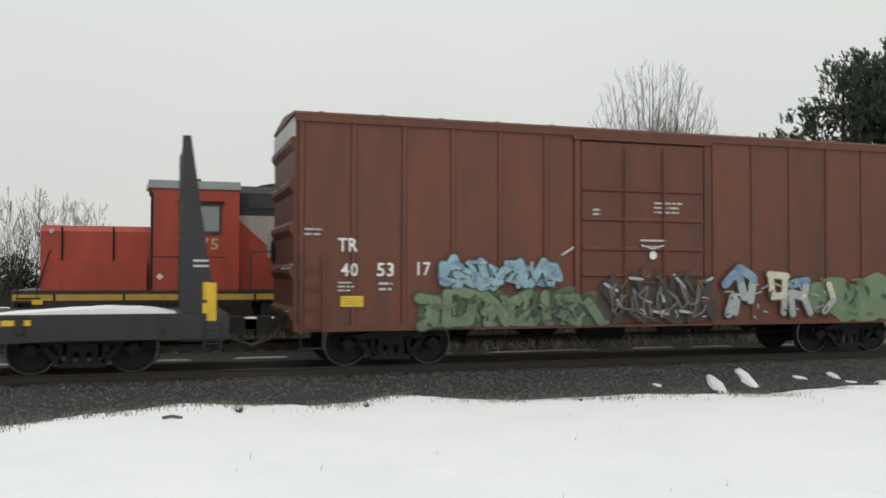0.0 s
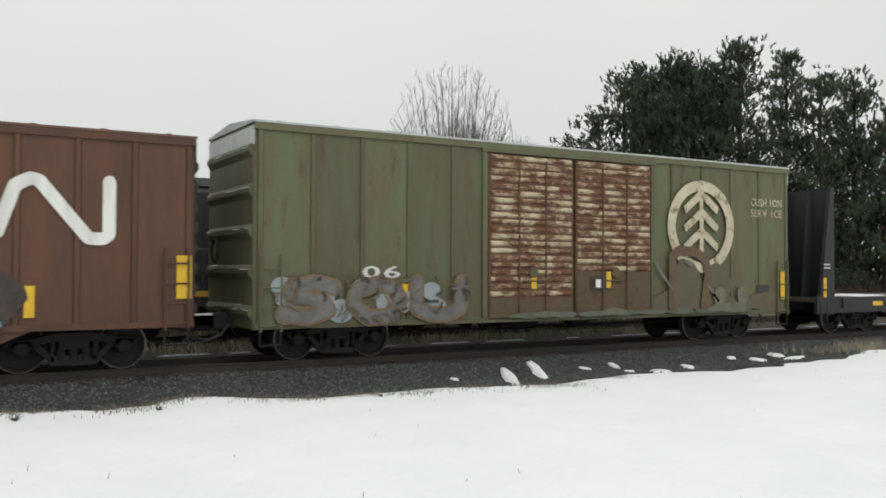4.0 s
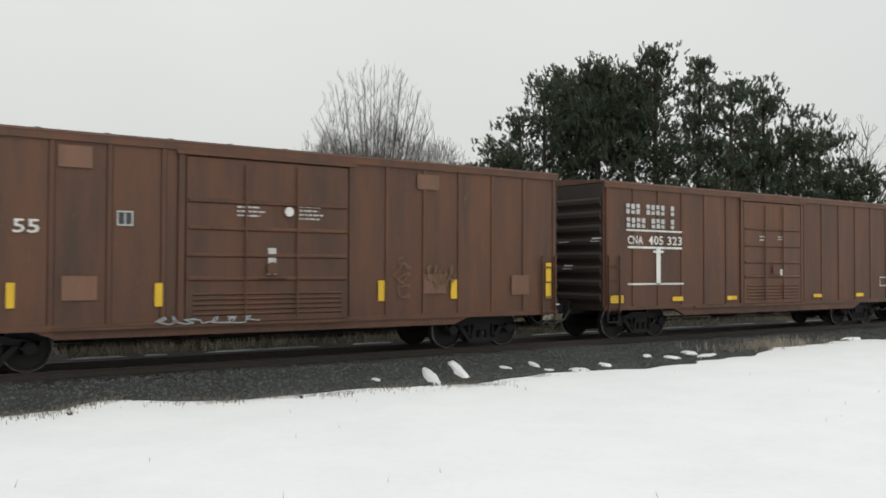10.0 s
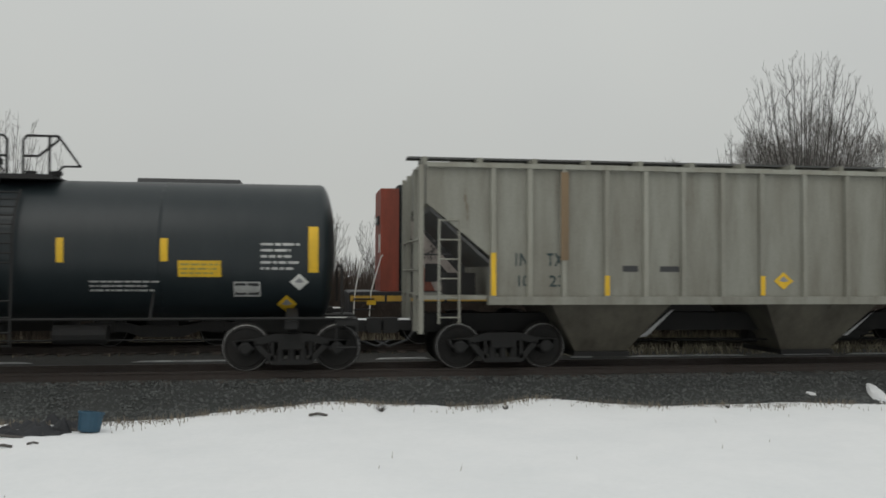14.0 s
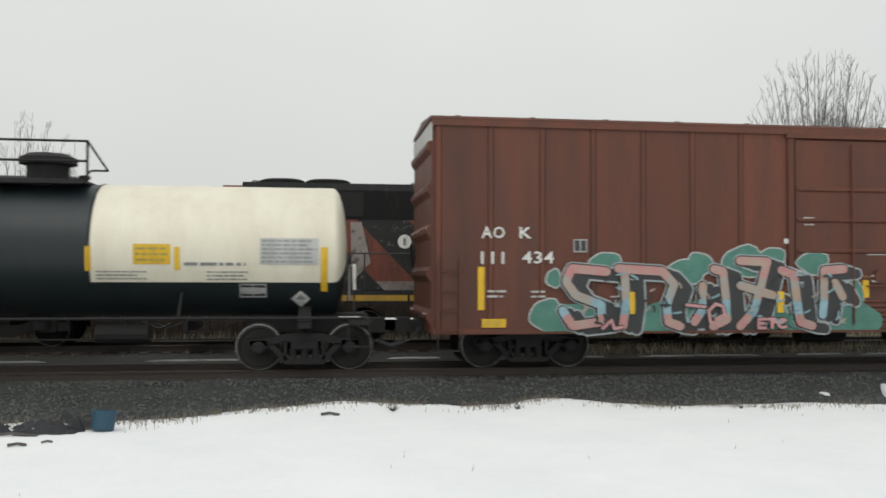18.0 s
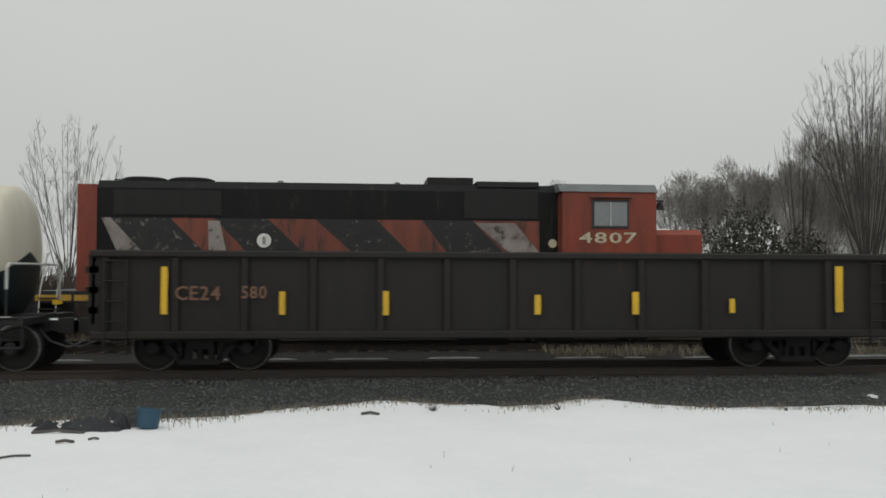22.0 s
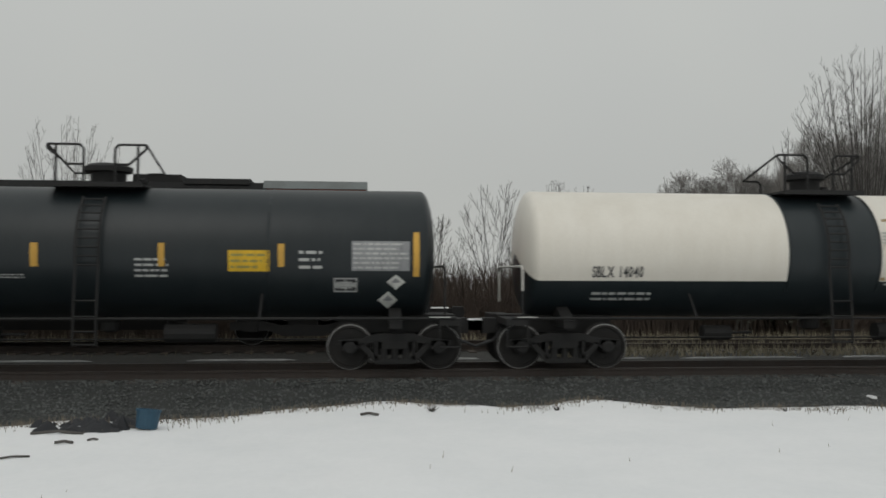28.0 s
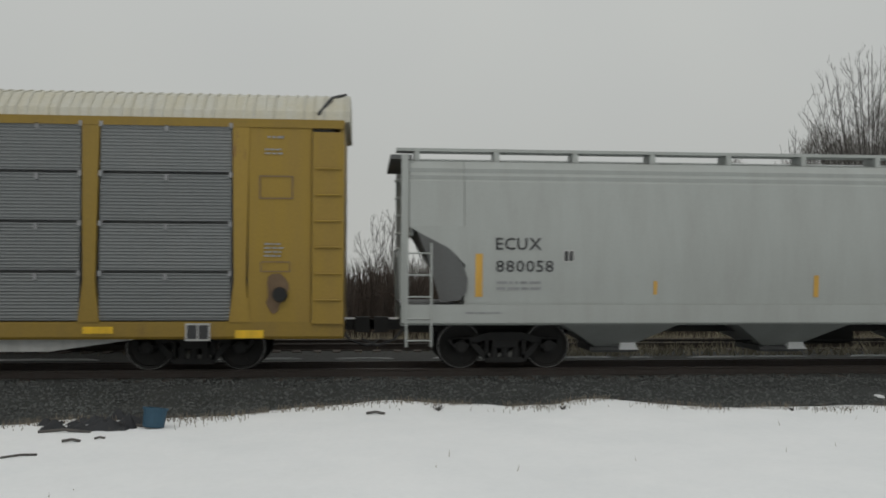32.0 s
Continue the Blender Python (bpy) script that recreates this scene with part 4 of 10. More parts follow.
    spots = [(-(R + 0.12) * math.sin(0.8 + 0.12 * i), zc + (R + 0.12) * math.cos(0.8 + 0.12 * i)) for i in range(9)] + [(-1.52, z) for z in (1.4, 1.1, 0.82, 0.58)]
    rung = Geo().rod((lx, 0, 0), (lx + 0.42, 0, 0), 0.018, n=5).mesh("rung", dm)
    for y, z in spots:
        part("rung", rung, dm, car).location = (0, y, z)
    part("bottom_outlet", Geo().lathe_z([(zc - R - 0.3, 0.1), (zc - R - 0.26, 0.2), (zc - R - 0.1, 0.2), (zc - R + 0.05, 0.32)], 0, 0, 14), STEEL_DARK, car)
    part("air_reservoir", Geo().rod((1.2, -0.5, 0.72), (2.2, -0.5, 0.72), 0.19, n=12), STEEL_DARK, car)
    part("brake_cylinder", Geo().rod((-2.6, -0.4, 0.7), (-2.0, -0.4, 0.7), 0.16, n=12).rod((-2.0, -0.4, 0.7), (-1.5, -0.4, 0.7), 0.03), STEEL_DARK, car)
    part("brake_rod", Geo().rod((-hl + 1.0, -0.6, 0.62), (hl - 1.0, -0.6, 0.6), 0.02, n=5), STEEL_DARK, car)

    def face(x, z):
        r = R if abs(x) <= hl else R * math.sqrt(max(0.02, 1 - ((abs(x) - hl) / (R * head)) ** 2))
        return -math.sqrt(max(0.05, r * r - min(0.98 * r, abs(z - zc)) ** 2)) - (0.012 if jacket or ring else 0)
    return Skin(car, face, ink or (BLK if jacket or mat in (WHITE_TANK, OFFWHITE_TANK) else WHT), stripe, 0.007)


def hopper_ribbed(label, cx, hl, mat):
    """Covered hopper with outside posts and sloped end sheets."""
    car = vehicle("covered_hopper", label, "hopper car", "cars of the passing freight train")
    CARS.append((car, cx))
    W, zs, zt = 1.55, 1.48, 4.06
    hs = hl - 1.42
    g = Geo()
    side = [(-hs, zs), (hs, zs), (hs, zs + 0.75), (hl - 0.1, zt - 0.75), (hl - 0.1, zt), (-hl + 0.1, zt), (-hl + 0.1, zt - 0.75), (-hs, zs + 0.75)]
    part("body", g.along_y(side, -W, W), mat, car)
    for i in range(18):
        x = (7.08, 6.34, 5.64, 4.76, 3.94, 3.14, 2.29, 1.43, 0.48)[i if i < 9 else 17 - i] * (-1 if i < 9 else 1)
        part("side_post", Geo().add([(x - 0.07, -W, zs), (x - 0.045, -W - 0.09, zs), (x + 0.045, -W - 0.09, zs), (x + 0.07, -W, zs), (x - 0.07, -W, zt), (x - 0.045, -W - 0.09, zt), (x + 0.045, -W - 0.09, zt), (x + 0.07, -W, zt)],
                                    [(0, 1, 5, 4), (1, 2, 6, 5), (2, 3, 7, 6), (4, 5, 6, 7), (0, 3, 2, 1)]), mat, car)
        if i in (0, 3, 7, 10, 14, 17):
            part("reflector_strip", Geo().box(x - 0.05, x + 0.05, -W - 0.096, -W - 0.085, zs + 0.02, zs + (0.86 if i in (0, 17) else 0.42)), YEL, car)
    part("side_sill", Geo().box(-hs - 0.1, hs + 0.1, -W - 0.1, -W + 0.1, zs - 0.16, zs), mat, car)
    part("top_rail", Geo().box(-hl + 0.1, hl - 0.1, -W - 0.1, -W + 0.05, zt - 0.05, zt + 0.04), mat, car)
    part("roof", Geo().along_x([(-W - 0.05, zt + 0.0), (W + 0.05, zt), (0.6, zt + 0.13), (-0.6, zt + 0.13)], -hl + 0.1, hl - 0.1), mat, car)
    part("running_board", Geo().box(-hl - 0.2, hl + 0.2, -0.95, -0.55, zt + 0.19, zt + 0.23), HOP_SHADE, car)
    for i in range(16):
        x = -hl + 0.1 + (2 * hl - 0.2) * i / 15
        part("board_bracket", Geo().box(x - 0.05, x + 0.05, -1.3, -0.6, zt + 0.03, zt + 0.19), mat, car)
    part("hatch_cover", Geo().along_x([(-0.4, zt + 0.1), (0.4, zt + 0.1), (0.35, zt + 0.25), (-0.35, zt + 0.25)], -hl + 0.8, hl - 0.8), mat, car)
    for c in (-4.6, 0.0, 4.7):
        bay = Geo()
        a, b, zz = 1.3, 0.55, 0.32
        bay.add([(c - a, -W + 0.05, zs - 0.1), (c + a, -W + 0.05, zs - 0.1), (c + a, W - 0.05, zs - 0.1), (c - a, W - 0.05, zs - 0.1), (c - b, -0.75, zz), (c + b, -0.75, zz), (c + b, 0.75, zz), (c - b, 0.75, zz)],
                [(0, 1, 5, 4), (1, 2, 6, 5), (2, 3, 7, 6), (3, 0, 4, 7), (4, 5, 6, 7)])
        # bay colour holds both grime and the shade of its down-facing sheets
        part("hopper_bay", bay, material("grimy_shaded_bay", (0.16, 0.15, 0.12), 0.75, amount=0.8, dirt=(0.06, 0.055, 0.045)), car, "grimy discharge bay with underside shade in its colour")
        part("outlet_gate", Geo().box(c - 0.6, c + 0.6, -0.85, 0.85, 0.22, 0.32), STEEL_DARK, car)
        part("bay_snow", Geo().add([(c + 0.75, -1.0, 0.62), (c + 1.3, -1.38, 1.2), (c + 1.42, -1.2, 1.2), (c + 1.0, -0.8, 0.62)], [(0, 1, 2, 3)]), SNOW, car)
    for s in (-1, 1):
        # down-facing slope sheet, its shade put into the dark grey
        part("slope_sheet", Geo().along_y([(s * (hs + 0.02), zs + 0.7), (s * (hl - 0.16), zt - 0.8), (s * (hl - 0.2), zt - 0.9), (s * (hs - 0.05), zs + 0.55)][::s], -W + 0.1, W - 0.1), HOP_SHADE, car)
        part("end_platform", Geo().box(min(s * hs, s * hl), max(s * hs, s * hl), -1.5, 1.5, 1.42, 1.5), mat, car)
        for y in (-1.5, -0.6, 0.6, 1.5):
            part("end_post", Geo().box(s * hl - 0.05, s * hl + 0.05, y - 0.04, y + 0.04, 0.75, zt), mat, car)
        ladder(car, s * (hl - 0.55) - 0.2, s * (hl - 0.55) + 0.2, -1.56, 0.95, 3.0, mat, name="end_ladder")
        part("end_rail", Geo().rod((s * hl, -1.5, 2.0), (s * hl, 1.5, 2.0), 0.025).rod((s * hl, -1.5, 2.6), (s * hl, 1.5, 2.6), 0.025), mat, car)
        part("brake_housing", Geo().box(s * (hl - 0.9) - 0.3, s * (hl - 0.9) + 0.3, -0.9, -0.3, 1.5, 1.95), STEEL_DARK, car)
        bogie(car, s * (hl - 1.75))
    underframe(car, hl - 0.05, 0.8)
    return Skin(car, lambda x, z: -W - 0.002, BLK)


def hopper_smooth(label, cx, hl, mat):
    """Modern covered hopper with smooth curved sides and a deep side sill."""
    car = vehicle("covered_hopper", label, "hopper car", "cars of the passing freight train")
    CARS.append((car, cx))
    W, zs, zt = 1.6, 1.3, 4.12
    hs = hl - 1.6
    ys = [(-W + 0.09, zs), (-W + 0.02, zs + 0.7), (-W, zs + 1.5), (-W + 0.05, zt - 0.42), (-W + 0.09, zt - 0.38), (-W + 0.07, zt - 0.3), (-W + 0.12, zt - 0.24), (-W + 0.1, zt - 0.16), (-W + 0.25, zt)]
    prof = ys + [(-y, z) for y, z in reversed(ys)]
    part("body", Geo().along_x(prof, -hl + 1.22, hl - 1.22), mat, car, smooth=True)
    for s in (-1, 1):
        # upper body over the end opening, cut along a slope
        up = [q for q in prof if q[1] > zs + 1.3]
        part("body_end", Geo().along_x(up, min(s * (hl - 1.21), s * (hl - 0.15)), max(s * (hl - 1.21), s * (hl - 0.15))), mat, car, smooth=True)
        # slope sheet and cut-out plate: shade of the end opening painted dark grey
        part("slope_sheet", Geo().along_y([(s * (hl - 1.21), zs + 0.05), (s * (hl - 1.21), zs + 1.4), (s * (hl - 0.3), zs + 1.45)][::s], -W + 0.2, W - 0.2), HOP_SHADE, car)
        part("cutout_plate", Geo().along_y([(s * (hl - 1.13), zs + 0.1), (s * (hl - 1.25), zs + 0.25), (s * (hl - 1.28), zs + 0.5), (s * (hl - 1.18), zs + 0.8), (s * (hl - 0.92), zs + 1.1), (s * (hl - 0.3), zs + 1.42), (s * (hl - 0.5), zs + 0.9), (s * (hl - 0.75), zs + 0.05)][::s], -W - 0.005, -W + 0.03), HOP_SHADE, car, "dark plate standing for the shaded rounded end cut-out")
        part("side_gusset", Geo().along_y([(s * (hl - 1.28), zs + 1.53), (s * (hl - 1.26), zs + 0.75), (s * (hl - 0.92), zs + 1.1), (s * (hl - 0.3), zs + 1.42), (s * (hl - 0.14), zs + 1.53)][::s], -W - 0.004, -W + 0.05), mat, car)
        part("corner_post", Geo().box(s * (hl - 0.06) - 0.07, s * (hl - 0.06) + 0.07, -1.55, -1.42, 0.9, zt + 0.1), mat, car)
        part("corner_post", Geo().box(s * (hl - 0.06) - 0.07, s * (hl - 0.06) + 0.07, 1.42, 1.55, 0.9, zt + 0.1), mat, car)
        ladder(car, s * (hl - 0.35) - 0.26, s * (hl - 0.35) + 0.22, -1.63, 0.5, 2.5, mat, 0.42, name="end_ladder")
        part("end_platform", Geo().box(min(s * (hl - 1.6), s * hl), max(s * (hl - 1.6), s * hl), -1.5, 1.5, 1.26, 1.32), HOP_SHADE, car)
        part("end_handrail", Geo().tube([(s * hl, -1.45, 1.3), (s * (hl + 0.05), -1.45, 2.4), (s * (hl + 0.05), 1.45, 2.4), (s * hl, 1.45, 1.3)], 0.025), mat, car)
        for z in (2.7, 3.05, 3.4, 3.75):
            part("grab_iron", Geo().tube([(s * (hl - 0.05), -1.3, z), (s * (hl + 0.1), -1.3, z), (s * (hl + 0.1), -0.85, z), (s * (hl - 0.05), -0.85, z)], 0.018, 5), mat, car)
        part("end_top_step", Geo().box(min(s * (hl - 0.2), s * (hl + 0.22)), max(s * (hl - 0.2), s * (hl + 0.22)), -1.35, 1.35, zt + 0.03, zt + 0.12), HOP_SHADE, car)
        part("end_sheet", Geo().box(s * (hl - 0.2) - 0.03, s * (hl - 0.2) + 0.03, -1.4, 1.4, zs + 1.35, zt), mat, car)
        bogie(car, s * (hl - 2.1))
    part("side_sill", Geo().along_x([(-W + 0.02, 0.92), (-W + 0.2, 0.9), (-W + 0.2, zs + 0.01), (-W - 0.015, zs + 0.01), (-W - 0.015, 0.96)], -hl, hl), mat, car)
    part("side_sill", Geo().along_x([(W - 0.2, 0.9), (W - 0.02, 0.92), (W, zs), (W - 0.2, zs)], -hl, hl), mat, car)
    part("running_board", Geo().box(-hl - 0.1, hl + 0.1, -1.3, -0.9, zt + 0.2, zt + 0.26), HOP_LIGHT, car)
    for i in range(13):
        x = -hl + 0.3 + (2 * hl - 0.6) * i / 12
        part("board_bracket", Geo().box(x - 0.05, x + 0.05, -1.32, -0.85, zt - 0.04, zt + 0.2), mat, car)
    part("roof", Geo().along_x([(-1.36, zt), (1.36, zt), (0.5, zt + 0.15), (-0.5, zt + 0.15)], -hl + 0.15, hl - 0.15), mat, car)
    for c in (-5.4, -1.8, 1.8, 5.4):
        bay = Geo().add([(c - 1.35, -W + 0.15, zs - 0.3), (c + 1.35, -W + 0.15, zs - 0.3), (c + 1.35, W - 0.15, zs - 0.3), (c - 1.35, W - 0.15, zs - 0.3), (c - 0.35, -0.6, 0.42), (c + 0.35, -0.6, 0.42), (c + 0.35, 0.6, 0.42), (c - 0.35, 0.6, 0.42)],
                        [(0, 1, 5, 4), (1, 2, 6, 5), (2, 3, 7, 6), (3, 0, 4, 7), (4, 5, 6, 7)])
        part("hopper_bay", bay, mat, car)
        part("outlet_gate", Geo().box(c - 0.4, c + 0.4, -0.7, 0.7, 0.3, 0.42).rod((c - 0.5, -0.75, 0.36), (c + 0.5, -0.75, 0.36), 0.05), HOP_SHADE, car)
        part("gate_snow", Geo().box(c + 0.1, c + 0.5, -0.8, -0.6, 0.36, 0.5, 0.05), SNOW, car)
    underframe(car, hl - 0.1, 0.78)
    return Skin(car, lambda x, z: (-W - 0.02) if z < zs else -W + 0.0 - 0.004 + 0.09 * min(1, abs(z - zs - 1.5) / 1.5) ** 2, GRY, AMB, 0.005)


def gondola(label, cx, hl, mat):
    car = vehicle("gondola", label, "gondola car", "cars of the passing freight train")
    CARS.append((car, cx))
    W, z0, z1 = 1.55, 0.66, 2.26
    part("floor", Geo().box(-hl + 0.06, hl - 0.06, -W + 0.09, W - 0.09, 0.95, 1.05), mat, car)
    for s in (-1, 1):
        part("side_wall", Geo().box(-hl, hl, min(s * W, s * (W - 0.08)), max(s * W, s * (W - 0.08)), z0 + 0.1, z1), mat, car)
        part("top_chord", Geo().bevel_box(-hl - 0.02, hl + 0.02, s * W - 0.11, s * W + 0.11, z1 - 0.06, z1 + 0.08, 0.03), mat, car)
        part("bottom_chord", Geo().bevel_box(-hl, hl, s * W - 0.1, s * W + 0.1, z0, z0 + 0.16, 0.03), mat, car)
        part("end_wall", Geo().box(s * hl - 0.06, s * hl + 0.06, -W, W, 0.95, z1), mat, car)
        bogie(car, s * (hl - 1.9))
        for k in range(3):
            part("end_rib", Geo().box(s * hl - 0.12, s * hl + 0.12, -W, W, 1.15 + 0.38 * k, 1.27 + 0.38 * k), mat, car)
        ladder(car, s * (hl - 0.45) - 0.2, s * (hl - 0.45) + 0.2, -W - 0.1, 0.5, z1 - 0.1, mat, name="side_ladder")
    for i in range(13):
        x = -hl + 0.25 + (2 * hl - 0.5) * i / 12
        part("side_post", Geo().add([(x - 0.1, -W, z0 + 0.1), (x - 0.06, -W - 0.08, z0 + 0.1), (x + 0.06, -W - 0.08, z0 + 0.1), (x + 0.1, -W, z0 + 0.1), (x - 0.1, -W, z1), (x - 0.06, -W - 0.08, z1), (x + 0.06, -W - 0.08, z1), (x + 0.1, -W, z1)],
                                    [(0, 1, 5, 4), (1, 2, 6, 5), (2, 3, 7, 6)]), mat, car)
    underframe(car, hl + 0.05, 0.72)
    return Skin(car, lambda x, z: -W - 0.085, TAN)


def bulkhead_flat(label, cx, hl, drifts):
    car = vehicle("bulkhead_flatcar", label, "flat car", "cars of the passing freight train")
    CARS.append((car, cx))
    W, zd = 1.55, 1.12
    part("deck", Geo().box(-hl, hl, -W, W, zd - 0.12, zd), material("deck_planks", (0.08, 0.07, 0.06), 0.9, amount=0.6, scale=2), car)
    a = hl - 4.2
    for s in (-1, 1):
        part("side_sill", Geo().along_y([(-hl, zd - 0.45), (-a - 1.2, zd - 0.45), (-a, 0.62), (a, 0.62), (a + 1.2, zd - 0.45), (hl, zd - 0.45), (hl, zd + 0.02), (-hl, zd + 0.02)], s * W - 0.05, s * W + 0.05), FLAT_DARK, car)
    part("fishbelly_sill", Geo().along_y([(-a, 0.7), (-a + 1.5, 0.36), (a - 1.5, 0.36), (a, 0.7)], -0.5, 0.5), FLAT_DARK, car)
    for i in range(9):
        x = -hl + 1.2 + (2 * hl - 2.4) * i / 8
        part("stake_pocket", Geo().box(x - 0.07, x + 0.07, -W - 0.11, -W - 0.05, zd - 0.3, zd - 0.02), FLAT_DARK, car)
    for s in (-1, 1):
        xi, xo, zt = s * (hl - 0.85), s * (hl - 0.05), 4.45
        part("bulkhead_panel", Geo().box(min(xi, xi + s * 0.08), max(xi, xi + s * 0.08), -W + 0.05, W - 0.05, zd, zt - 0.05), FLAT_DARK, car, "dark steel bulkhead wall")
        for y in (-W, W - 0.12):
            pts = [(xi - s * 0.02, 0.62), (xo, 0.62), (xo - s * 0.02, zd - 0.1), (xo - s * 0.2, zd + 0.12), (xi + s * 0.13, zt), (xi - s * 0.02, zt)]
            part("bulkhead_brace", Geo().along_y(pts[::s], y, y + 0.12), FLAT_DARK, car, "tapered side brace")
        for y in (-0.8, 0.0, 0.8):
            part("bulkhead_stiffener", Geo().along_y([(xi, zd), (xi + s * 0.5, zd), (xi + s * 0.18, zt - 0.1), (xi, zt - 0.1)][::s], y - 0.05, y + 0.05), FLAT_DARK, car)
        for k in range(3):
            part("inner_rail", Geo().box(min(xi, xi - s * 0.02), max(xi, xi - s * 0.02), -W + 0.1, W - 0.1, 1.9 + 0.8 * k, 2.0 + 0.8 * k), FLAT_DARK, car)
        for za, zb in ((1.0, 1.33), (1.39, 1.72)):
            part("reflector_strip", Geo().box(s * (hl - 0.42) - 0.065, s * (hl - 0.42) + 0.065, -W - 0.012, -W - 0.002, za, zb), YEL, car)
        part("brace_lines", Geo().box(s * (hl - 0.52) - 0.14, s * (hl - 0.52) + 0.14, -W - 0.01, -W - 0.002, 2.0, 2.04).box(s * (hl - 0.52) - 0.14, s * (hl - 0.52) + 0.14, -W - 0.01, -W - 0.002, 2.1, 2.14), LGY, car)
        ladder(car, s * (hl - 0.3) - 0.15, s * (hl - 0.3) + 0.15, -W - 0.04, 0.45, 1.0, STEEL_DARK, 0.25, name="side_step")
        bogie(car, s * (hl - 2.6))
    rnd = random.Random(int(cx))
    for x, w, h in drifts:
        g = Geo()
        n = 10
        pts = [(x - w / 2, zd)] + [(x - w / 2 + w * i / n, zd + h * (i / n) ** 0.7 * (1 - (i / n) ** 7) * rnd.uniform(0.8, 1.1)) for i in range(1, n)] + [(x + w / 2, zd)]
        part("deck_snow", g.along_y(pts[::-1], -W + 0.06, -W + 1.6), SNOW, car, "patch of snow lying on the deck")
    underframe(car, hl - 0.05, 0.78)
    sk = Skin(car, lambda x, z: -W - 0.05)
    return sk


def autorack(label, cx, hl):
    car = vehicle("autorack", label, "autorack car", "cars of the passing freight train")
    CARS.append((car, cx))
    W, z0, z1 = 1.58, 0.66, 4.8
    # solid core in the shade grey, standing for the dim interior
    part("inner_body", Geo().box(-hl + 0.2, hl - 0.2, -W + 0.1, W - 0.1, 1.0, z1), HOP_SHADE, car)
    part("side_sill", Geo().along_x([(-W, z0), (W, z0), (W + 0.02, z0 + 0.05), (W + 0.02, z0 + 0.33), (-W - 0.03, z0 + 0.33), (-W - 0.03, z0 + 0.05)], -hl, hl), RACK_YEL, car)
    part("centre_sill", Geo().along_y([(-hl + 3.8, 0.66), (-hl + 5.5, 0.42), (hl - 5.5, 0.42), (hl - 3.8, 0.66)], -W + 0.2, W - 0.2), LGY, car)
    roof = [(-W - 0.04, z1), (-W - 0.02, z1 + 0.2), (-W + 0.3, z1 + 0.52), (-W + 0.8, z1 + 0.66), (W - 0.8, z1 + 0.66), (W - 0.3, z1 + 0.52), (W, z1)]
    part("roof", Geo().along_x(roof, -hl + 0.05, hl + 0.05), RACK_ROOF, car)
    outer = [(-W - 0.05, z1 + 0.02), (-W - 0.035, z1 + 0.21), (-W + 0.285, z1 + 0.535), (-W + 0.8, z1 + 0.68), (-W + 0.8, z1 + 0.66), (-W + 0.3, z1 + 0.52), (-W - 0.02, z1 + 0.2), (-W - 0.04, z1)]
    rib = Geo().along_x(outer, -0.025, 0.025).mesh("roof_corrugation", RACK_ROOF)
    x = -hl + 0.2
    while x < hl:
        part("roof_corrugation", rib, RACK_ROOF, car).location = (x, 0, 0)
        x += 0.19 if x > hl - 8 else 0.6
    part("top_chord", Geo().box(-hl, hl, -W - 0.06, -W + 0.05, z1 - 0.12, z1 + 0.04), RACK_YEL, car)
    # posts and four rows of screens
    px = [hl - 1.95 - 2.65 * i if i < 1 else hl - 4.72 - 1.95 * (i - 1) for i in range(10)]
    px = [p for p in px if p > -hl + 1.8] + [-hl + 1.9]
    for p in px:
        part("side_post", Geo().along_y([(p - 0.16, z1 - 0.1), (p + 0.16, z1 - 0.1), (p + 0.11, 1.75), (p + 0.2, 0.98), (p - 0.2, 0.98), (p - 0.11, 1.75)][::-1], -W - 0.05, -W + 0.08), RACK_YEL, car)
    for a, b in zip(px[1:], px):
        for r in range(4):
            zb, zt = 1.02 + r * 0.935, 1.02 + r * 0.935 + 0.875
            s = part("screen_panel", Geo().box(a + 0.18, b - 0.18, -W - 0.02, -W + 0.02, zb, zt), RACK_SCREEN, car, "corrugated galvanised screen panel")
            g = Geo()
            for i in range(14):
                z = zb + 0.03 + i * 0.062
                g.along_x([(-W - 0.02, z), (-W - 0.038, z + 0.02), (-W - 0.02, z + 0.04)], a + 0.19, b - 0.19)
            part("screen_corrugation", g, RACK_SCREEN, s)
            part("screen_clip", Geo().box(a + 0.16, a + 0.22, -W - 0.07, -W - 0.02, zt - 0.05, zt + 0.05).box(b - 0.22, b - 0.16, -W - 0.07, -W - 0.02, zt - 0.05, zt + 0.05).box((a + b) / 2 - 0.03, (a + b) / 2 + 0.03, -W - 0.06, -W - 0.02, zt - 0.12, zt), GRY, s)
    for s in (-1, 1):
        a, b = sorted((s * (hl - 1.8), s * (hl - 0.62)))
        part("end_panel", Geo().box(a, b, -W - 0.03, -W + 0.08, 0.98, z1 - 0.1), RACK_YEL, car)
        a, b = sorted((s * (hl - 0.6), s * hl))
        part("end_door", Geo().along_x([(-W - 0.1, 0.95), (-W + 0.1, 0.95), (-W + 0.1, z1 - 0.2), (-W - 0.1, z1 - 0.2)], a, b), RACK_YEL, car)
        for z in (1.4, 1.9, 2.4, 2.9, 3.4, 3.9):
            part("end_door_rung", Geo().rod((a + 0.06, -W - 0.13, z), (b - 0.06, -W - 0.13, z), 0.02, n=5), RACK_YEL, car)
        part("end_wall", Geo().box(s * (hl - 0.05) - 0.04, s * (hl - 0.05) + 0.04, -W, W, 1.0, z1), RACK_YEL, car)
        part("end_hood", Geo().along_x([(y, z + 0.012) for y, z in roof], min(s * (hl - 0.02), s * (hl + 0.1)), max(s * (hl - 0.02), s * (hl + 0.1))), RACK_ROOF, car)
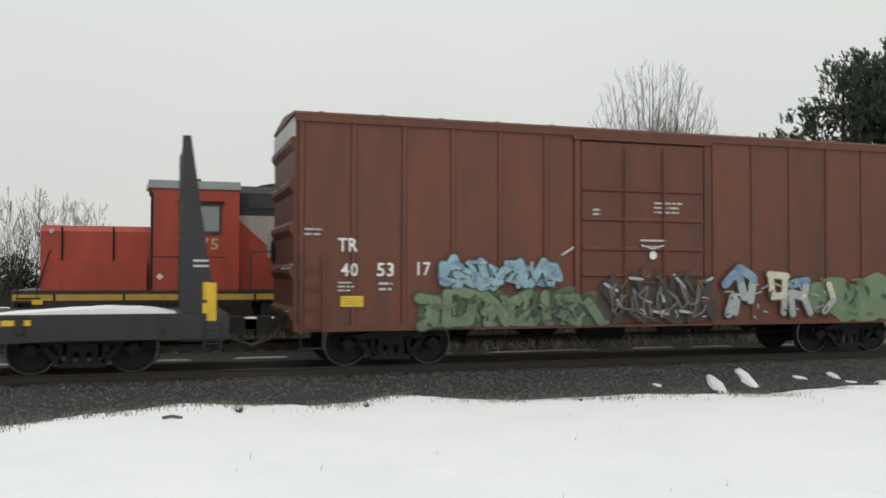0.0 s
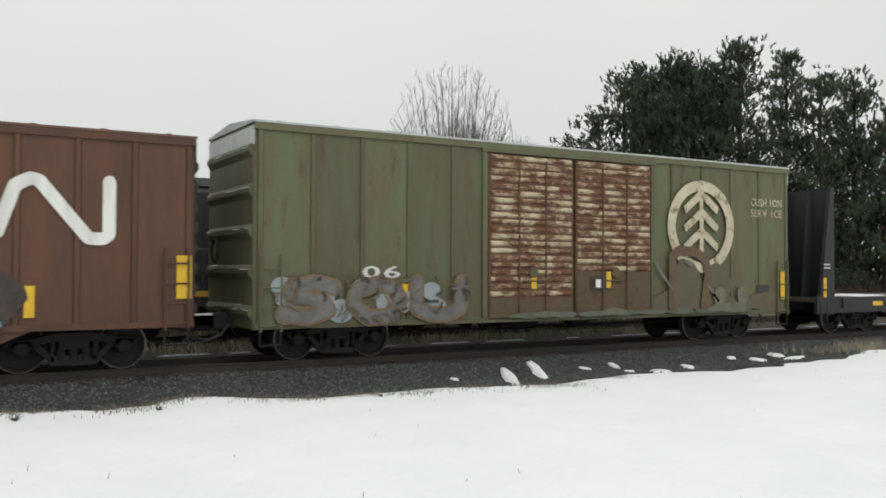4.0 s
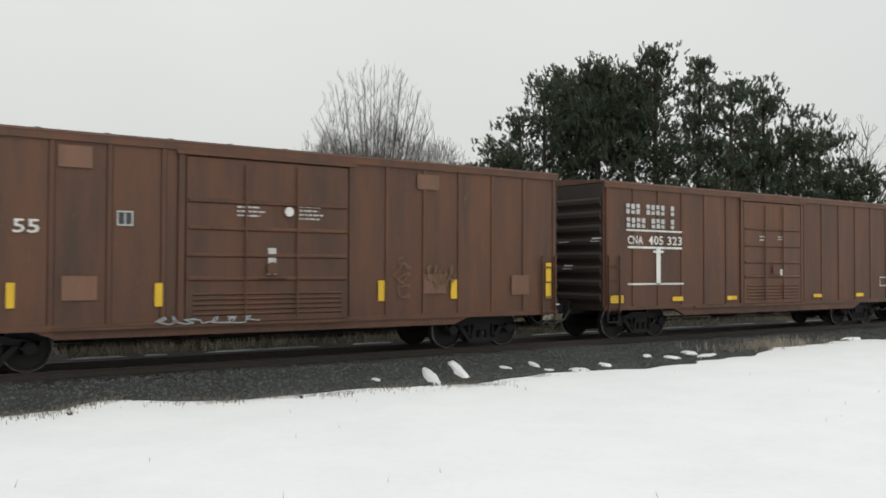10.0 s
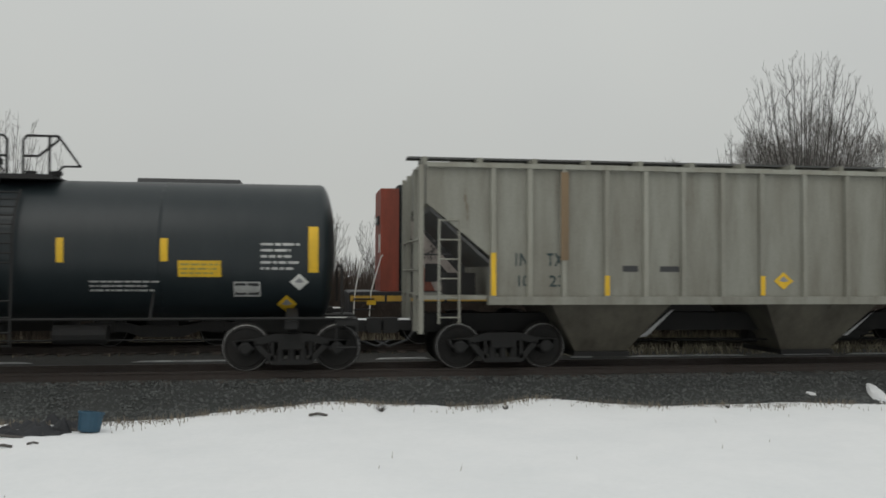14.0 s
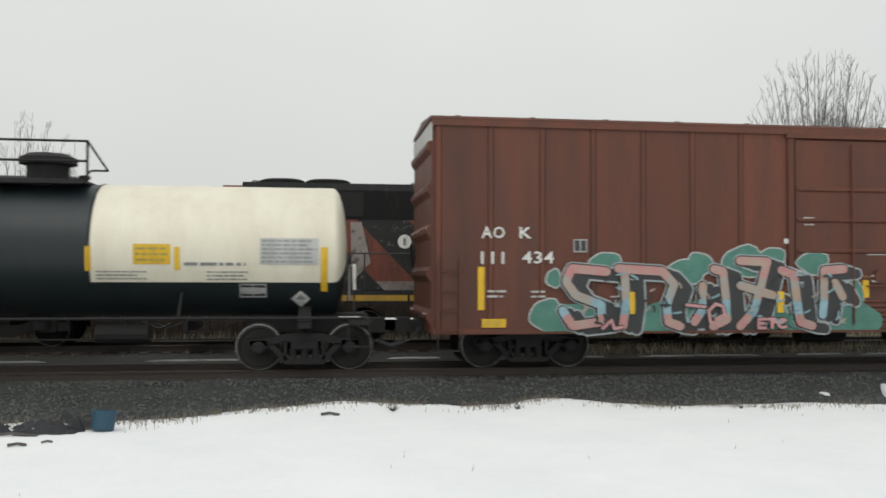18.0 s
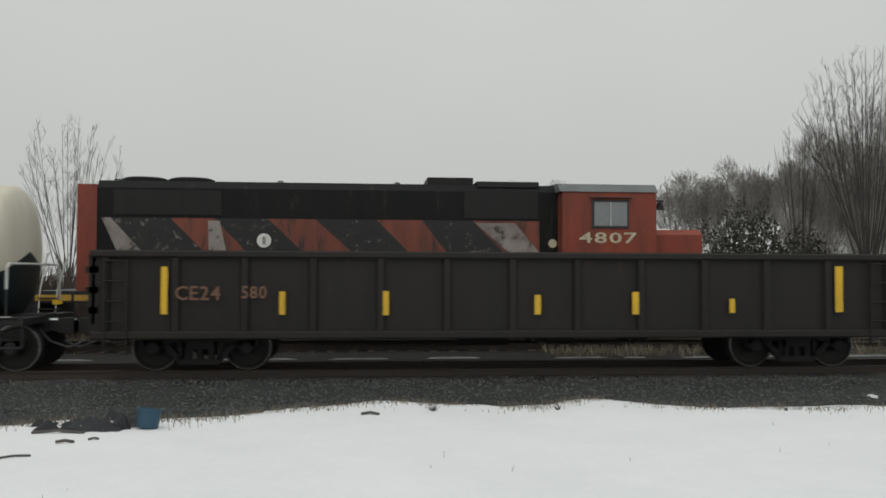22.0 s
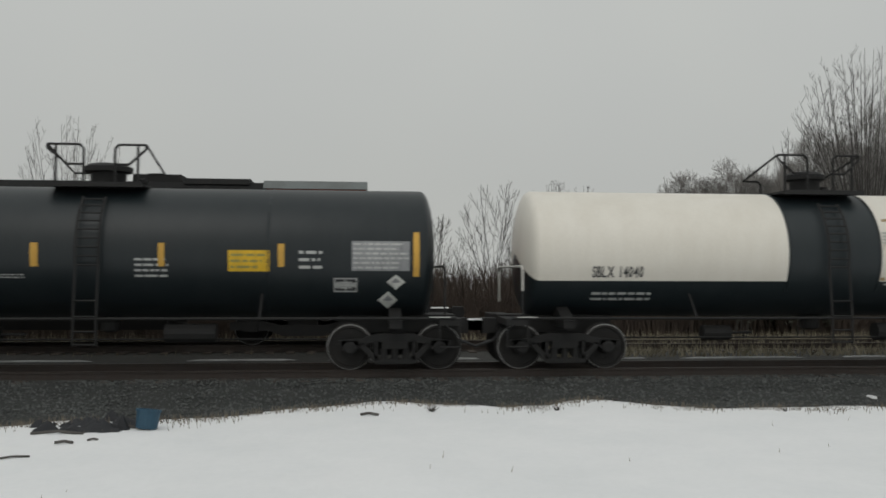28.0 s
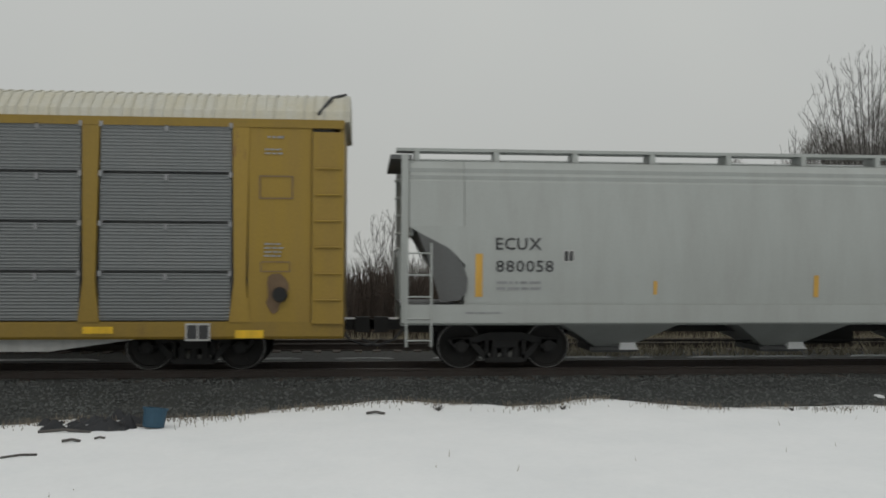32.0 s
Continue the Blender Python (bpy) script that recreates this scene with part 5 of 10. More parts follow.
        part("roof_strap", Geo().tube([(s * (hl - 0.5), -W - 0.06, z1 + 0.15), (s * (hl - 0.25), -W + 0.25, z1 + 0.53), (s * (hl + 0.0), -W + 0.8, z1 + 0.7)], 0.03), BLK, car)
        part("gear_box", Geo().lathe_y([(-W - 0.16, 0.0), (-W - 0.16, 0.13), (-W - 0.02, 0.15)], s * (hl - 1.2), 1.5, 14), STEEL_DARK, car)
        bogie(car, s * (hl - 2.9))
    underframe(car, hl - 0.1, 0.74)
    return Skin(car, lambda x, z: -W - 0.045, BLK)



# ---------------------------------------------------------------- the freight train, from its first car back
d = boxcar("brown boxcar with blue and green spray-painted lettering", 10.24, 7.8, 0.76, 4.95, BOX_RED, 16, (-1.75, 1.23))
d.T("TR", -6.97, -6.58, 2.32, 2.58); d.T("40", -6.91, -6.57, 1.84, 2.09); d.T("53", -6.19, -5.84, 1.84, 2.10); d.T("17", -5.41, -5.09, 1.86, 2.12)
d.L(-7.62, -7.27, 2.60, 2.79, 2); d.L(-6.97, -6.64, 1.52, 1.75, 3); d.L(-6.15, -5.86, 1.53, 1.75, 2); d.P(-6.91, -6.46, 1.24, 1.45, YEL); d.L(-0.02, 0.75, 3.19, 3.49, 3)
d.L(-1.49, -1.30, 3.03, 3.31, 3); d.L(-0.32, 0.17, 2.45, 2.54, 1); TR_SKY = [[(-4.84, 1.87), (-4.61, 2.2), (-4.54, 1.87), (-4.2, 1.68)], [(-4.84, 2.06), (-4.84, 1.74), (-4.5, 1.68)], [(-4.03, 2.13), (-3.9, 1.68)], [(-3.76, 1.62), (-3.55, 1.94), (-3.31, 2.07)],
          [(-3.17, 2.13), (-3.07, 1.68)], [(-2.93, 1.68), (-2.64, 2.14), (-2.5, 1.71)], [(-2.39, 2.04), (-2.29, 1.81)], [(-4.17, 1.87), (-4.03, 1.62), (-3.62, 1.74)]]
TR_GREEN = [[(-5.33, 1.4), (-4.97, 1.34), (-5.03, 0.93), (-5.29, 0.85)], [(-4.74, 1.49), (-4.77, 0.9), (-4.27, 0.95), (-4.17, 1.46), (-4.57, 1.55)], [(-4.0, 1.49), (-3.69, 1.26), (-3.89, 0.9)], [(-2.96, 1.48), (-3.45, 1.26), (-3.34, 0.92), (-2.85, 0.9)],
            [(-2.61, 1.45), (-2.57, 0.9)], [(-2.32, 1.38), (-1.89, 1.35), (-2.21, 1.05), (-1.85, 0.88)], [(-1.63, 1.31), (-1.34, 0.9)], [(-3.62, 1.17), (-3.48, 0.9)]]
d.BLOBS([(-4.9 + 0.55 * k, 1.08 + 0.06 * (k % 3), 0.42, 0.42) for k in range(7)] + [(-3.4, 0.9, 1.9, 0.16)], spray("moss", (0.045, 0.075, 0.048), (0.1, 0.13, 0.08)), "spray_cloud", 1.0, 0.0, 2)
d.BLOBS([(-4.6, 1.85, 0.35, 0.26), (-3.9, 1.85, 0.4, 0.24), (-3.2, 1.88, 0.4, 0.22), (-2.6, 1.85, 0.35, 0.22)], spray("slate_blue", (0.12, 0.2, 0.23), (0.2, 0.3, 0.33)), "spray_cloud", 1.2, 0.0, 7)
d.PIECE(TR_GREEN, 0.2, [(1.2, SP_GREEN), (0.0, spray("pale_green", (0.17, 0.23, 0.15), (0.1, 0.15, 0.09)))], SP_DGREEN, None, None, 1.5, 0.035)
d.PIECE(TR_SKY, 0.17, [(0.0, SP_SKY)], spray("navy_grey", (0.05, 0.075, 0.085), (0.09, 0.13, 0.14)), None, None, 3.5, 0.03); d.FLECKS(-5.3, -1.6, 0.84, 1.3, 22, 0.05, (SP_DGREEN, SP_GREEN, SP_ASH), 11, 41, 0.25); d.FLECKS(-4.85, -2.3, 1.62, 2.12, 13, 0.1, (SP_SKY, SP_BLUE, SP_SKY), 11, 42, 0.34, 1.0); d.FLECKS(-4.8, -2.3, 1.6, 2.0, 9, 0.025, (SP_DARK, SP_SILVER), 16, 46, 0.2, 1.0); d.FLECKS(-5.3, -1.6, 0.84, 1.45, 10, 0.09, (SP_GREEN, SP_DGREEN, SP_GREEN), 10.4, 47, 0.4, 1.0); d.FLECKS(-1.2, 1.3, 0.9, 1.85, 16, 0.05, (SP_DARK, SP_RUST), 14, 43, 0.22); d.SCRAWL(-1.2, -0.1, 1.0, 1.7, SP_ASH, 48, 4, 0.04, 17); d.SCRAWL(0.0, 1.2, 0.95, 1.75, SP_ASH, 49, 4, 0.04, 17); d.FLECKS(-1.0, 1.2, 0.9, 1.6, 6, 0.03, (SP_SILVER,), 18, 50, 0.14); d.FLECKS(1.7, 4.7, 0.9, 1.7, 12, 0.04, (SP_DARK, SP_SILVER, SP_CREAM), 12, 44, 0.2); d.FLECKS(4.3, 7.2, 0.85, 1.8, 12, 0.06, (SP_DGREEN, spray("fern", (0.1, 0.17, 0.08), (0.16, 0.2, 0.12))), 5, 45, 0.3); d.BLOBS([(-5.0 + 0.62 * k, 0.86, 0.16, 0.05) for k in range(7)], SP_ASH, "spray_fade", 7, 0.0, 4)
d.BLOBS([(-1.0, 1.3, 0.45, 0.5), (-0.2, 1.35, 0.6, 0.55), (0.7, 1.35, 0.5, 0.55), (1.3, 1.3, 0.3, 0.5)], SP_DARK, "spray_cloud", 3.0, 0.0, 3)
d.PIECE([[(-1.04, 1.88), (-1.26, 1.48), (-0.81, 1.14), (-1.04, 0.86)], [(-0.59, 1.95), (-0.36, 1.54), (-0.66, 1.07), (-0.28, 0.86)], [(0.03, 1.95), (0.26, 1.47), (-0.05, 1.13), (0.41, 0.86)], [(0.81, 1.95), (0.57, 1.54), (1.05, 1.19), (0.81, 0.86)], [(1.37, 1.81), (1.13, 1.33), (1.45, 0.88)]], 0.1, [(0, BLK)], None, None, None, 8, 0.03)
d.PIECE([[(-1.26, 1.68), (-0.96, 1.54)], [(-0.66, 1.81), (-0.36, 1.78)], [(0.42, 1.88), (0.69, 1.61)], [(-0.13, 1.1), (0.26, 1.03)], [(0.57, 1.09), (0.85, 1.05)], [(-0.96, 1.34), (-0.85, 1.17)], [(0.1, 1.47), (0.18, 1.3)], [(1.25, 1.74), (1.41, 1.81)]], 0.06, [(0, SP_SILVER)], None, None, None, 9)
d.BLOBS([(5.94, 1.55, 0.56, 0.36), (5.57, 1.05, 0.65, 0.27), (5.03, 1.23, 0.46, 0.44), (4.32, 1.38, 0.36, 0.36), (6.5, 1.1, 0.6, 0.35), (4.76, 1.67, 0.36, 0.18), (7.0, 1.4, 0.35, 0.5)], SP_GREEN, "spray_cloud", 1.0, 0.0, 5)
d.PIECE([[(1.77, 1.67), (2.15, 2.03), (2.52, 1.82), (2.43, 1.32)], [(2.14, 1.81), (2.27, 1.39)], [(3.53, 1.67), (3.97, 1.74), (3.88, 1.38), (3.53, 1.46)], [(1.98, 1.39), (1.85, 1.01)]], 0.2, [(1.6, SP_BLUE), (0, SP_SILVER)], SP_DARK, None, None, 3, 0.03)
d.PIECE([[(2.94, 1.89), (3.41, 1.85)], [(2.98, 1.82), (3.02, 1.39), (3.36, 1.42)], [(3.36, 1.82), (3.32, 1.03)], [(2.1, 1.39), (2.02, 1.04)], [(3.88, 1.38), (4.05, 1.02)], [(3.53, 1.31), (3.57, 0.99)], [(4.58, 1.67), (4.71, 1.31), (4.45, 1.05)]], 0.15, [(1.3, SP_CREAM), (0, SP_SILVER)], BRN, None, None, 4, 0.03)
d.DISC(-0.07, 2.3, 0.09, WHT, "round_mark", 9); d.ribbon([[(-0.35, 2.52), (-0.07, 2.44), (0.2, 2.52)]], 0.03, LGY, "door_mark", 9); d.rects([(-0.38, 0.24, 2.6, 2.64)], LGY, "door_mark", lift=9); d.ribbon([[(-2.2, 2.3), (-1.95, 2.45)]], 0.04, LGY, "scrawl", 5)
d = bulkhead_flat("dark bulkhead flatcar with snow patches on its empty deck", -9.52, 10.75, ((-8.1, 1.0, 0.09), (8.2, 3.2, 0.19)))
d.T("IC", -6.24, -5.87, 0.72, 0.95, SIL); d.T("978", -5.45, -4.93, 0.71, 0.94, SIL); d.T("65", -4.54, -4.10, 0.70, 0.89, SIL); d.T("5", -3.81, -3.61, 0.71, 0.90, SIL)
d.ribbon([[(-3.3, 0.72), (-3.08, 0.72), (-3.08, 0.92), (-3.3, 0.92), (-3.3, 0.72)], [(-3.26, 0.82), (-3.12, 0.82)]], 0.02, SIL, "stencil_frame", 1.5); d.P(-4.0, -3.85, 0.95, 0.98, LGY); d.P(-0.9, -0.75, 1.0, 1.04, LGY); d.P(0.3, 0.45, 1.0, 1.04, LGY)
d.P(-8.09, -7.60, 0.90, 1.03, YEL); d.P(-5.19, -4.69, 0.95, 1.05, YEL); d.P(-2.20, -1.70, 0.94, 1.07, YEL); d.P(0.77, 1.28, 0.96, 1.07, YEL)
d.P(3.80, 4.31, 0.94, 1.05, YEL); d.P(6.87, 7.34, 0.95, 1.05, YEL); d.YST(10.34, 10.51, 1.00, 1.71)
d = bulkhead_flat("dark bulkhead flatcar with a snow-dusted empty deck", -31.82, 10.77, ((-7.6, 0.8, 0.09), (9.3, 0.7, 0.06)))
d.T("IC", -6.41, -6.04, 0.73, 0.96, SIL); d.T("978", -5.65, -5.18, 0.74, 0.98, SIL); d.T("67", -4.66, -4.26, 0.74, 0.98, SIL); d.T("7", -3.95, -3.79, 0.77, 0.99, SIL)
d.P(-8.11, -7.63, 0.86, 0.99, YEL); d.P(-5.12, -4.64, 0.88, 0.99, YEL); d.P(-1.27, -0.77, 0.88, 1.02, YEL); d.P(2.71, 3.22, 0.88, 1.00, YEL)
d.P(6.53, 7.05, 0.85, 0.99, YEL)
d = boxcar("faded green boxcar with rusted cream double doors", -51.82, 7.95, 0.72, 4.84, BOX_GREEN, 15, (-2.42, 2.55), double=True, roof_mat=material("pale_roof_sheet", (0.4, 0.43, 0.41), 0.5, 0.2, amount=0.4))
d.T("SERV ICE", 6.33, 7.62, 3.44, 3.65, WORN_CREAM); d.T("CUSH ION", 6.33, 7.62, 3.74, 3.95, WORN_CREAM); d.YST(-1.25, -1.10, 1.48, 1.89); d.YST(1.04, 1.19, 1.49, 1.89)
d.YST(3.98, 4.15, 1.17, 1.65); d.YST(7.56, 7.74, 1.11, 1.95); d.YST(-4.64, -4.50, 1.17, 1.62); d.P(6.60, 7.08, 1.20, 1.53, BLK)
d.DISC(4.38, 3.1, 1.24, WORN_CREAM, "ring_emblem", 6.5, 36, 0.95); d.ribbon([[(4.38, 2.38), (4.38, 4.0)]], 0.14, WORN_CREAM, "tree_emblem", 6.5)
for k in range(3):
    d.flat([[(3.8, 2.44 + 0.5 * k), (4.38, 2.86 + 0.5 * k), (4.38, 3.12 + 0.5 * k), (3.72, 2.62 + 0.5 * k)], [(4.96, 2.44 + 0.5 * k), (5.02, 2.64 + 0.5 * k), (4.38, 3.12 + 0.5 * k), (4.38, 2.86 + 0.5 * k)]], WORN_CREAM, "tree_emblem", "", 6.8 + 0.4 * k)
d.BLOBS([(3.85, 1.5, 0.5, 0.75), (3.3, 1.1, 0.7, 0.3), (5.0, 1.6, 0.5, 0.5), (4.9, 1.05, 0.9, 0.25)], spray("faded_brown", (0.1, 0.085, 0.05), (0.075, 0.075, 0.042)), "spray_cloud", 7.0, 0.0, 3)
d.PIECE([[(3.26, 1.0), (3.29, 2.3), (3.5, 2.45), (4.15, 2.42), (4.49, 2.2), (4.58, 1.83), (4.42, 1.0)]], 0.26, [(0, SP_RUST)], None, None, None, 8.0)
d.PIECE([[(4.58, 1.52), (4.99, 1.07)], [(2.67, 2.13), (2.96, 1.76), (3.26, 1.45)], [(3.71, 2.18), (3.94, 2.07)]], 0.07, [(0, SP_ASH)], None, None, None, 9.0)
MIST = spray("pale_mist", (0.14, 0.148, 0.105), (0.09, 0.09, 0.052)); d.BLOBS([(5.0, 1.2, 0.22, 0.3), (5.9, 1.15, 0.2, 0.36), (5.35, 0.93, 0.75, 0.13), (1.2, 0.9, 0.4, 0.1), (-0.9, 0.88, 0.35, 0.08)], MIST, "spray_fade", 15, 0.0, 52); d.BLOBS([(-6.8 + 1.05 * k, 0.98 + 0.08 * (k % 3), 0.62, 0.2 + 0.06 * (k % 2)) for k in range(14) if not -2.6 < -6.8 + 1.05 * k < 2.7], spray("rust_haze", (0.1, 0.092, 0.048), (0.09, 0.062, 0.033)), "rust_stain", 0.9, 0.0, 53)
d.SPRAY("SOU", -7.6, -3.0, 0.8, 1.8, (SP_ASH,), BRN, SP_SILVER, 7, 0.25); d.FLECKS(-7.6, -3.0, 0.82, 1.75, 20, 0.06, (SP_DARK, SP_ASH, SP_RUST), 15, 51, 0.3); d.BLOBS([(-1.4 + 1.0 * k, 0.86, 0.5, 0.07) for k in range(8)], spray("green_ash", (0.085, 0.095, 0.07), (0.12, 0.13, 0.1)), "spray_band", 13, 0.0, 6); d.P(0.55, 1.05, 1.42, 1.78, SP_DARK); d.rects([(0.62, 0.78, 1.5, 1.7)], WHT, "label", lift=17)
d.T("06", -5.6, -4.7, 1.75, 2.0)
d = boxcar("orange-brown boxcar with white lettering and emblem", -68.5, 7.55, 0.82, 4.4, BOX_BROWN, 16, (-1.6, 1.1), drop=0.2, rib_n=8, low_end=True)
d.LB(-6.87, -4.9, 3.37, 3.66, "xxx xxxx x"); d.LB(-6.87, -4.9, 3.05, 3.31, "xxxx xxx x"); d.P(-6.81, -4.51, 2.93, 2.97, WHT); d.T("CNIS", -6.80, -6.13, 2.55, 2.80)
d.T("413", -5.93, -5.39, 2.56, 2.83); d.T("492", -5.15, -4.52, 2.57, 2.85); d.P(-6.82, -4.52, 2.46, 2.50, WHT); d.P(-5.59, -5.45, 1.46, 2.42, WHT)
d.YST(-7.64, -7.45, 1.37, 2.22); d.YST(-2.23, -2.08, 1.05, 1.52); d.YST(4.59, 4.76, 1.06, 1.62); d.YST(7.21, 7.49, 1.36, 2.18); d.LOGO(2.4, 6.1, 2.3, 3.65)
d.BLOBS([(2.2, 1.4, 0.5, 0.5), (3.2, 1.35, 0.6, 0.5), (4.1, 1.4, 0.5, 0.5)], SP_DARK, "spray_cloud", 2, 0, 8); d.PIECE(word_lines("ECR", 1.5, 4.3, 0.95, 1.85), 0.12, [(1.4, SP_SILVER), (0, SP_BLUE)], SP_DARK, None, None, 4, 0.03); d.rects([(-5.7, -5.3, 2.38, 2.42), (-5.7, -5.3, 1.46, 1.5)], WHT, "gauge_mark", lift=1.5)
d = boxcar("maroon boxcar with gold shield and spray-painted letters", -85.55, 7.8, 0.78, 4.95, BOX_MAROON, 16, (-1.75, 1.35), ink=GLD)
d.T("WC", -7.08, -6.62, 2.28, 2.50); d.T("21", -7.02, -6.66, 1.83, 2.05); d.T("53", -6.28, -5.92, 1.83, 2.05); d.LB(1.8, 6.62, 3.82, 4.26, "w  xx x w  w  xx w ")
d.LB(2.08, 6.62, 3.26, 3.66, "w  w  w  w  w  w  w "); d.L(-0.01, 0.77, 4.11, 4.40, 3); d.P(-7.02, -6.54, 1.18, 1.44, YEL); d.P(6.55, 6.98, 1.06, 1.28, YEL); d.P(-7.63, -7.26, 1.12, 1.19, YEL)
d.ribbon([[(6.5, 1.5), (6.95, 1.5), (6.95, 1.78), (6.5, 1.78), (6.5, 1.5)], [(6.3, 1.9), (6.7, 1.78)], [(6.72, 1.5), (6.72, 1.78)]], 0.04, LGY, "stencil_frame", 2); d.L(-2.78, -2.42, 2.83, 3.00, 2)
d.ribbon([[(-6.35, 4.2), (-6.1, 4.32), (-5.8, 4.25), (-5.5, 4.32), (-5.25, 4.2), (-5.3, 3.9), (-5.2, 3.6), (-5.4, 3.3), (-5.8, 3.15), (-6.2, 3.3), (-6.4, 3.6), (-6.3, 3.9), (-6.35, 4.2)]], 0.09, GLD, "shield_emblem", 6)
d.rects([(-6.2, -5.4, 3.75, 3.9)], BRN, "shield_bar", lift=6); d.rects([(-6.15, -5.45, 3.55, 3.62)], BRN, "shield_bar", lift=6); d.BLOBS([(-5.4 + 0.5 * k, 1.35 + 0.1 * (k % 2), 0.45, 0.66) for k in range(8)], spray("mauve_grey", (0.13, 0.085, 0.08), (0.17, 0.16, 0.15)), "spray_cloud", 1.5, 0.0, 9); d.SPRAY("SMOG", -5.8, -1.65, 0.76, 2.1, (spray("black", (0.012, 0.013, 0.013), (0.022, 0.021, 0.02)),), LGY, None, 9, 0.4, None, rim=1.12)
GEAK = [(2.3, 1.3, 0.48, 0.46), (2.9, 1.4, 0.5, 0.55), (3.6, 1.4, 0.55, 0.52), (4.3, 1.4, 0.5, 0.56), (4.9, 1.35, 0.5, 0.5), (5.4, 1.2, 0.33, 0.38)]
d.BLOBS(GEAK, SP_INK, "spray_rim", 1.0, 0.1, 10); d.BLOBS(GEAK, SP_BLUE, "spray_rim", 2.0, 0.06, 10); d.BLOBS(GEAK, SP_SILVER, "spray_rim", 3.0, 0.02, 10); d.BLOBS(GEAK, SP_ASH, "spray_cloud", 4.0, -0.03, 10)
d.FLECKS(2.0, 5.6, 0.9, 1.85, 16, 0.04, (SP_DARK, SP_SILVER, SP_BLUE), 15, 61, 0.2); d.PIECE(word_lines("GEAK", 1.95, 5.6, 0.92, 1.9), 0.2, [(0, spray("worn_silver", (0.26, 0.265, 0.255), (0.14, 0.13, 0.125)))], SP_INK, None, None, 5.0, 0.025); d.SCRAWL(-7.1, -6.6, 2.95, 4.45, SP_SILVER, 63, 8); d.SCRAWL(5.8, 6.95, 2.04, 2.3, SP_SILVER, 64, 6)
d.SCRAWL(0.13, 0.87, 1.68, 1.94, WHT, 65, 4, 0.03, 12); d.SCRAWL(0.3, 0.8, 1.47, 1.62, WHT, 66, 3, 0.025, 12); d.rects([(-2.24, -2.03, 2.7, 2.78), (-2.24, -2.05, 2.38, 2.5)], WHT, "label", lift=8)
d = tank_car("long black tank car with yellow reflector strips", -103.5, 7.75, 1.5, 2.42, BLACK_TANK, ink=GLD, head=0.42, domes=((-1.98, -1.72, 0.42), (-1.3, -0.5, 0.26), (0.12, 0.72, 0.45), (1.12, 1.36, 0.36)))
d.T("UTLX 201907", -6.94, -4.73, 2.25, 2.52); d.L(-6.94, -5.85, 2.06, 2.19, 1); d.L(-6.94, -5.52, 1.77, 2.00, 2); d.YST(-7.73, -7.56, 2.09, 2.99)
d.YST(-5.90, -5.78, 2.33, 2.74); d.YST(-4.04, -3.92, 2.29, 2.77); d.YST(-1.53, -1.38, 2.29, 2.73); d.YST(1.09, 1.25, 2.27, 2.75); d.YST(3.34, 3.50, 2.29, 2.77)
d.YST(5.39, 5.55, 2.31, 2.76); d.YST(7.49, 7.71, 2.15, 3.04); d.P(2.44, 3.23, 1.99, 2.29, YEL); d.BX(5.61, 6.09, 1.90, 2.23); d.GRID(6.34, 7.46, 2.02, 2.53)
d.L(-3.88, -3.47, 2.29, 2.57, 4)
d = boxcar("brown boxcar with white lettering and striped lavender graffiti", -121.3, 7.8, 0.84, 4.35, BOX_BROWN, 16, (-1.8, 1.2), drop=0.22, rib_n=8, low_end=True)
d.LB(-7.09, -5.2, 3.39, 3.66, "xxx xxxx x"); d.LB(-7.08, -5.2, 3.05, 3.3, "xxxx xxx x"); d.T("CNA", -7.08, -6.44, 2.63, 2.84); d.T("404", -6.19, -5.62, 2.62, 2.85)
d.T("537", -5.28, -4.73, 2.63, 2.87); d.LB(4.47, 6.5, 2.69, 2.87, "xxx x xx xx"); d.YST(-7.05, -6.90, 1.74, 2.54); d.YST(-1.93, -1.78, 1.65, 2.06); d.YST(-0.94, -0.81, 1.68, 2.07)
d.YST(2.05, 2.20, 1.66, 2.11); d.YST(4.52, 4.65, 1.64, 2.12); d.YST(5.97, 6.16, 1.49, 2.39); d.L(-0.88, -0.46, 2.86, 3.21, 2); d.L(-0.44, 0.19, 2.4, 2.5, 1); d.DISC(0.0, 2.68, 0.07, LGY, "round_mark", 6)
d.LOGO(4.6, 6.15, 3.0, 3.7); d.BLOBS([(-3.86, 2.35, 0.66, 0.4), (-5.2, 1.44, 0.38, 0.45), (-2.4, 1.3, 0.5, 0.6), (-4.5, 2.3, 0.6, 0.28), (-2.83, 2.3, 0.49, 0.27), (-4.86, 0.85, 0.5, 0.2)], SP_OLIVE, "spray_cloud", 1.0, 0.0, 11)
d.BLOBS([(-2.25, 2.2, 0.16, 0.3), (-2.2, 1.8, 0.14, 0.2)], SP_PINK, "spray_cloud", 1.6, 0.0, 12)
LAV_BANDS = [(2.2 - 0.19 * k, SP_WHITE if k % 2 else SP_LAV) for k in range(9)]
d.BLOBS([(-4.45, 1.6, 0.5, 0.66), (-3.55, 1.62, 0.45, 0.68), (-2.85, 1.6, 0.36, 0.68)], BLK, "spray_outline", 2.0, 0.06, 71); d.BLOBS([(-4.45, 1.6, 0.5, 0.66), (-3.55, 1.62, 0.45, 0.68), (-2.85, 1.6, 0.36, 0.68)], SP_LAV, "spray_fill", 3.0, 0.0, 71)
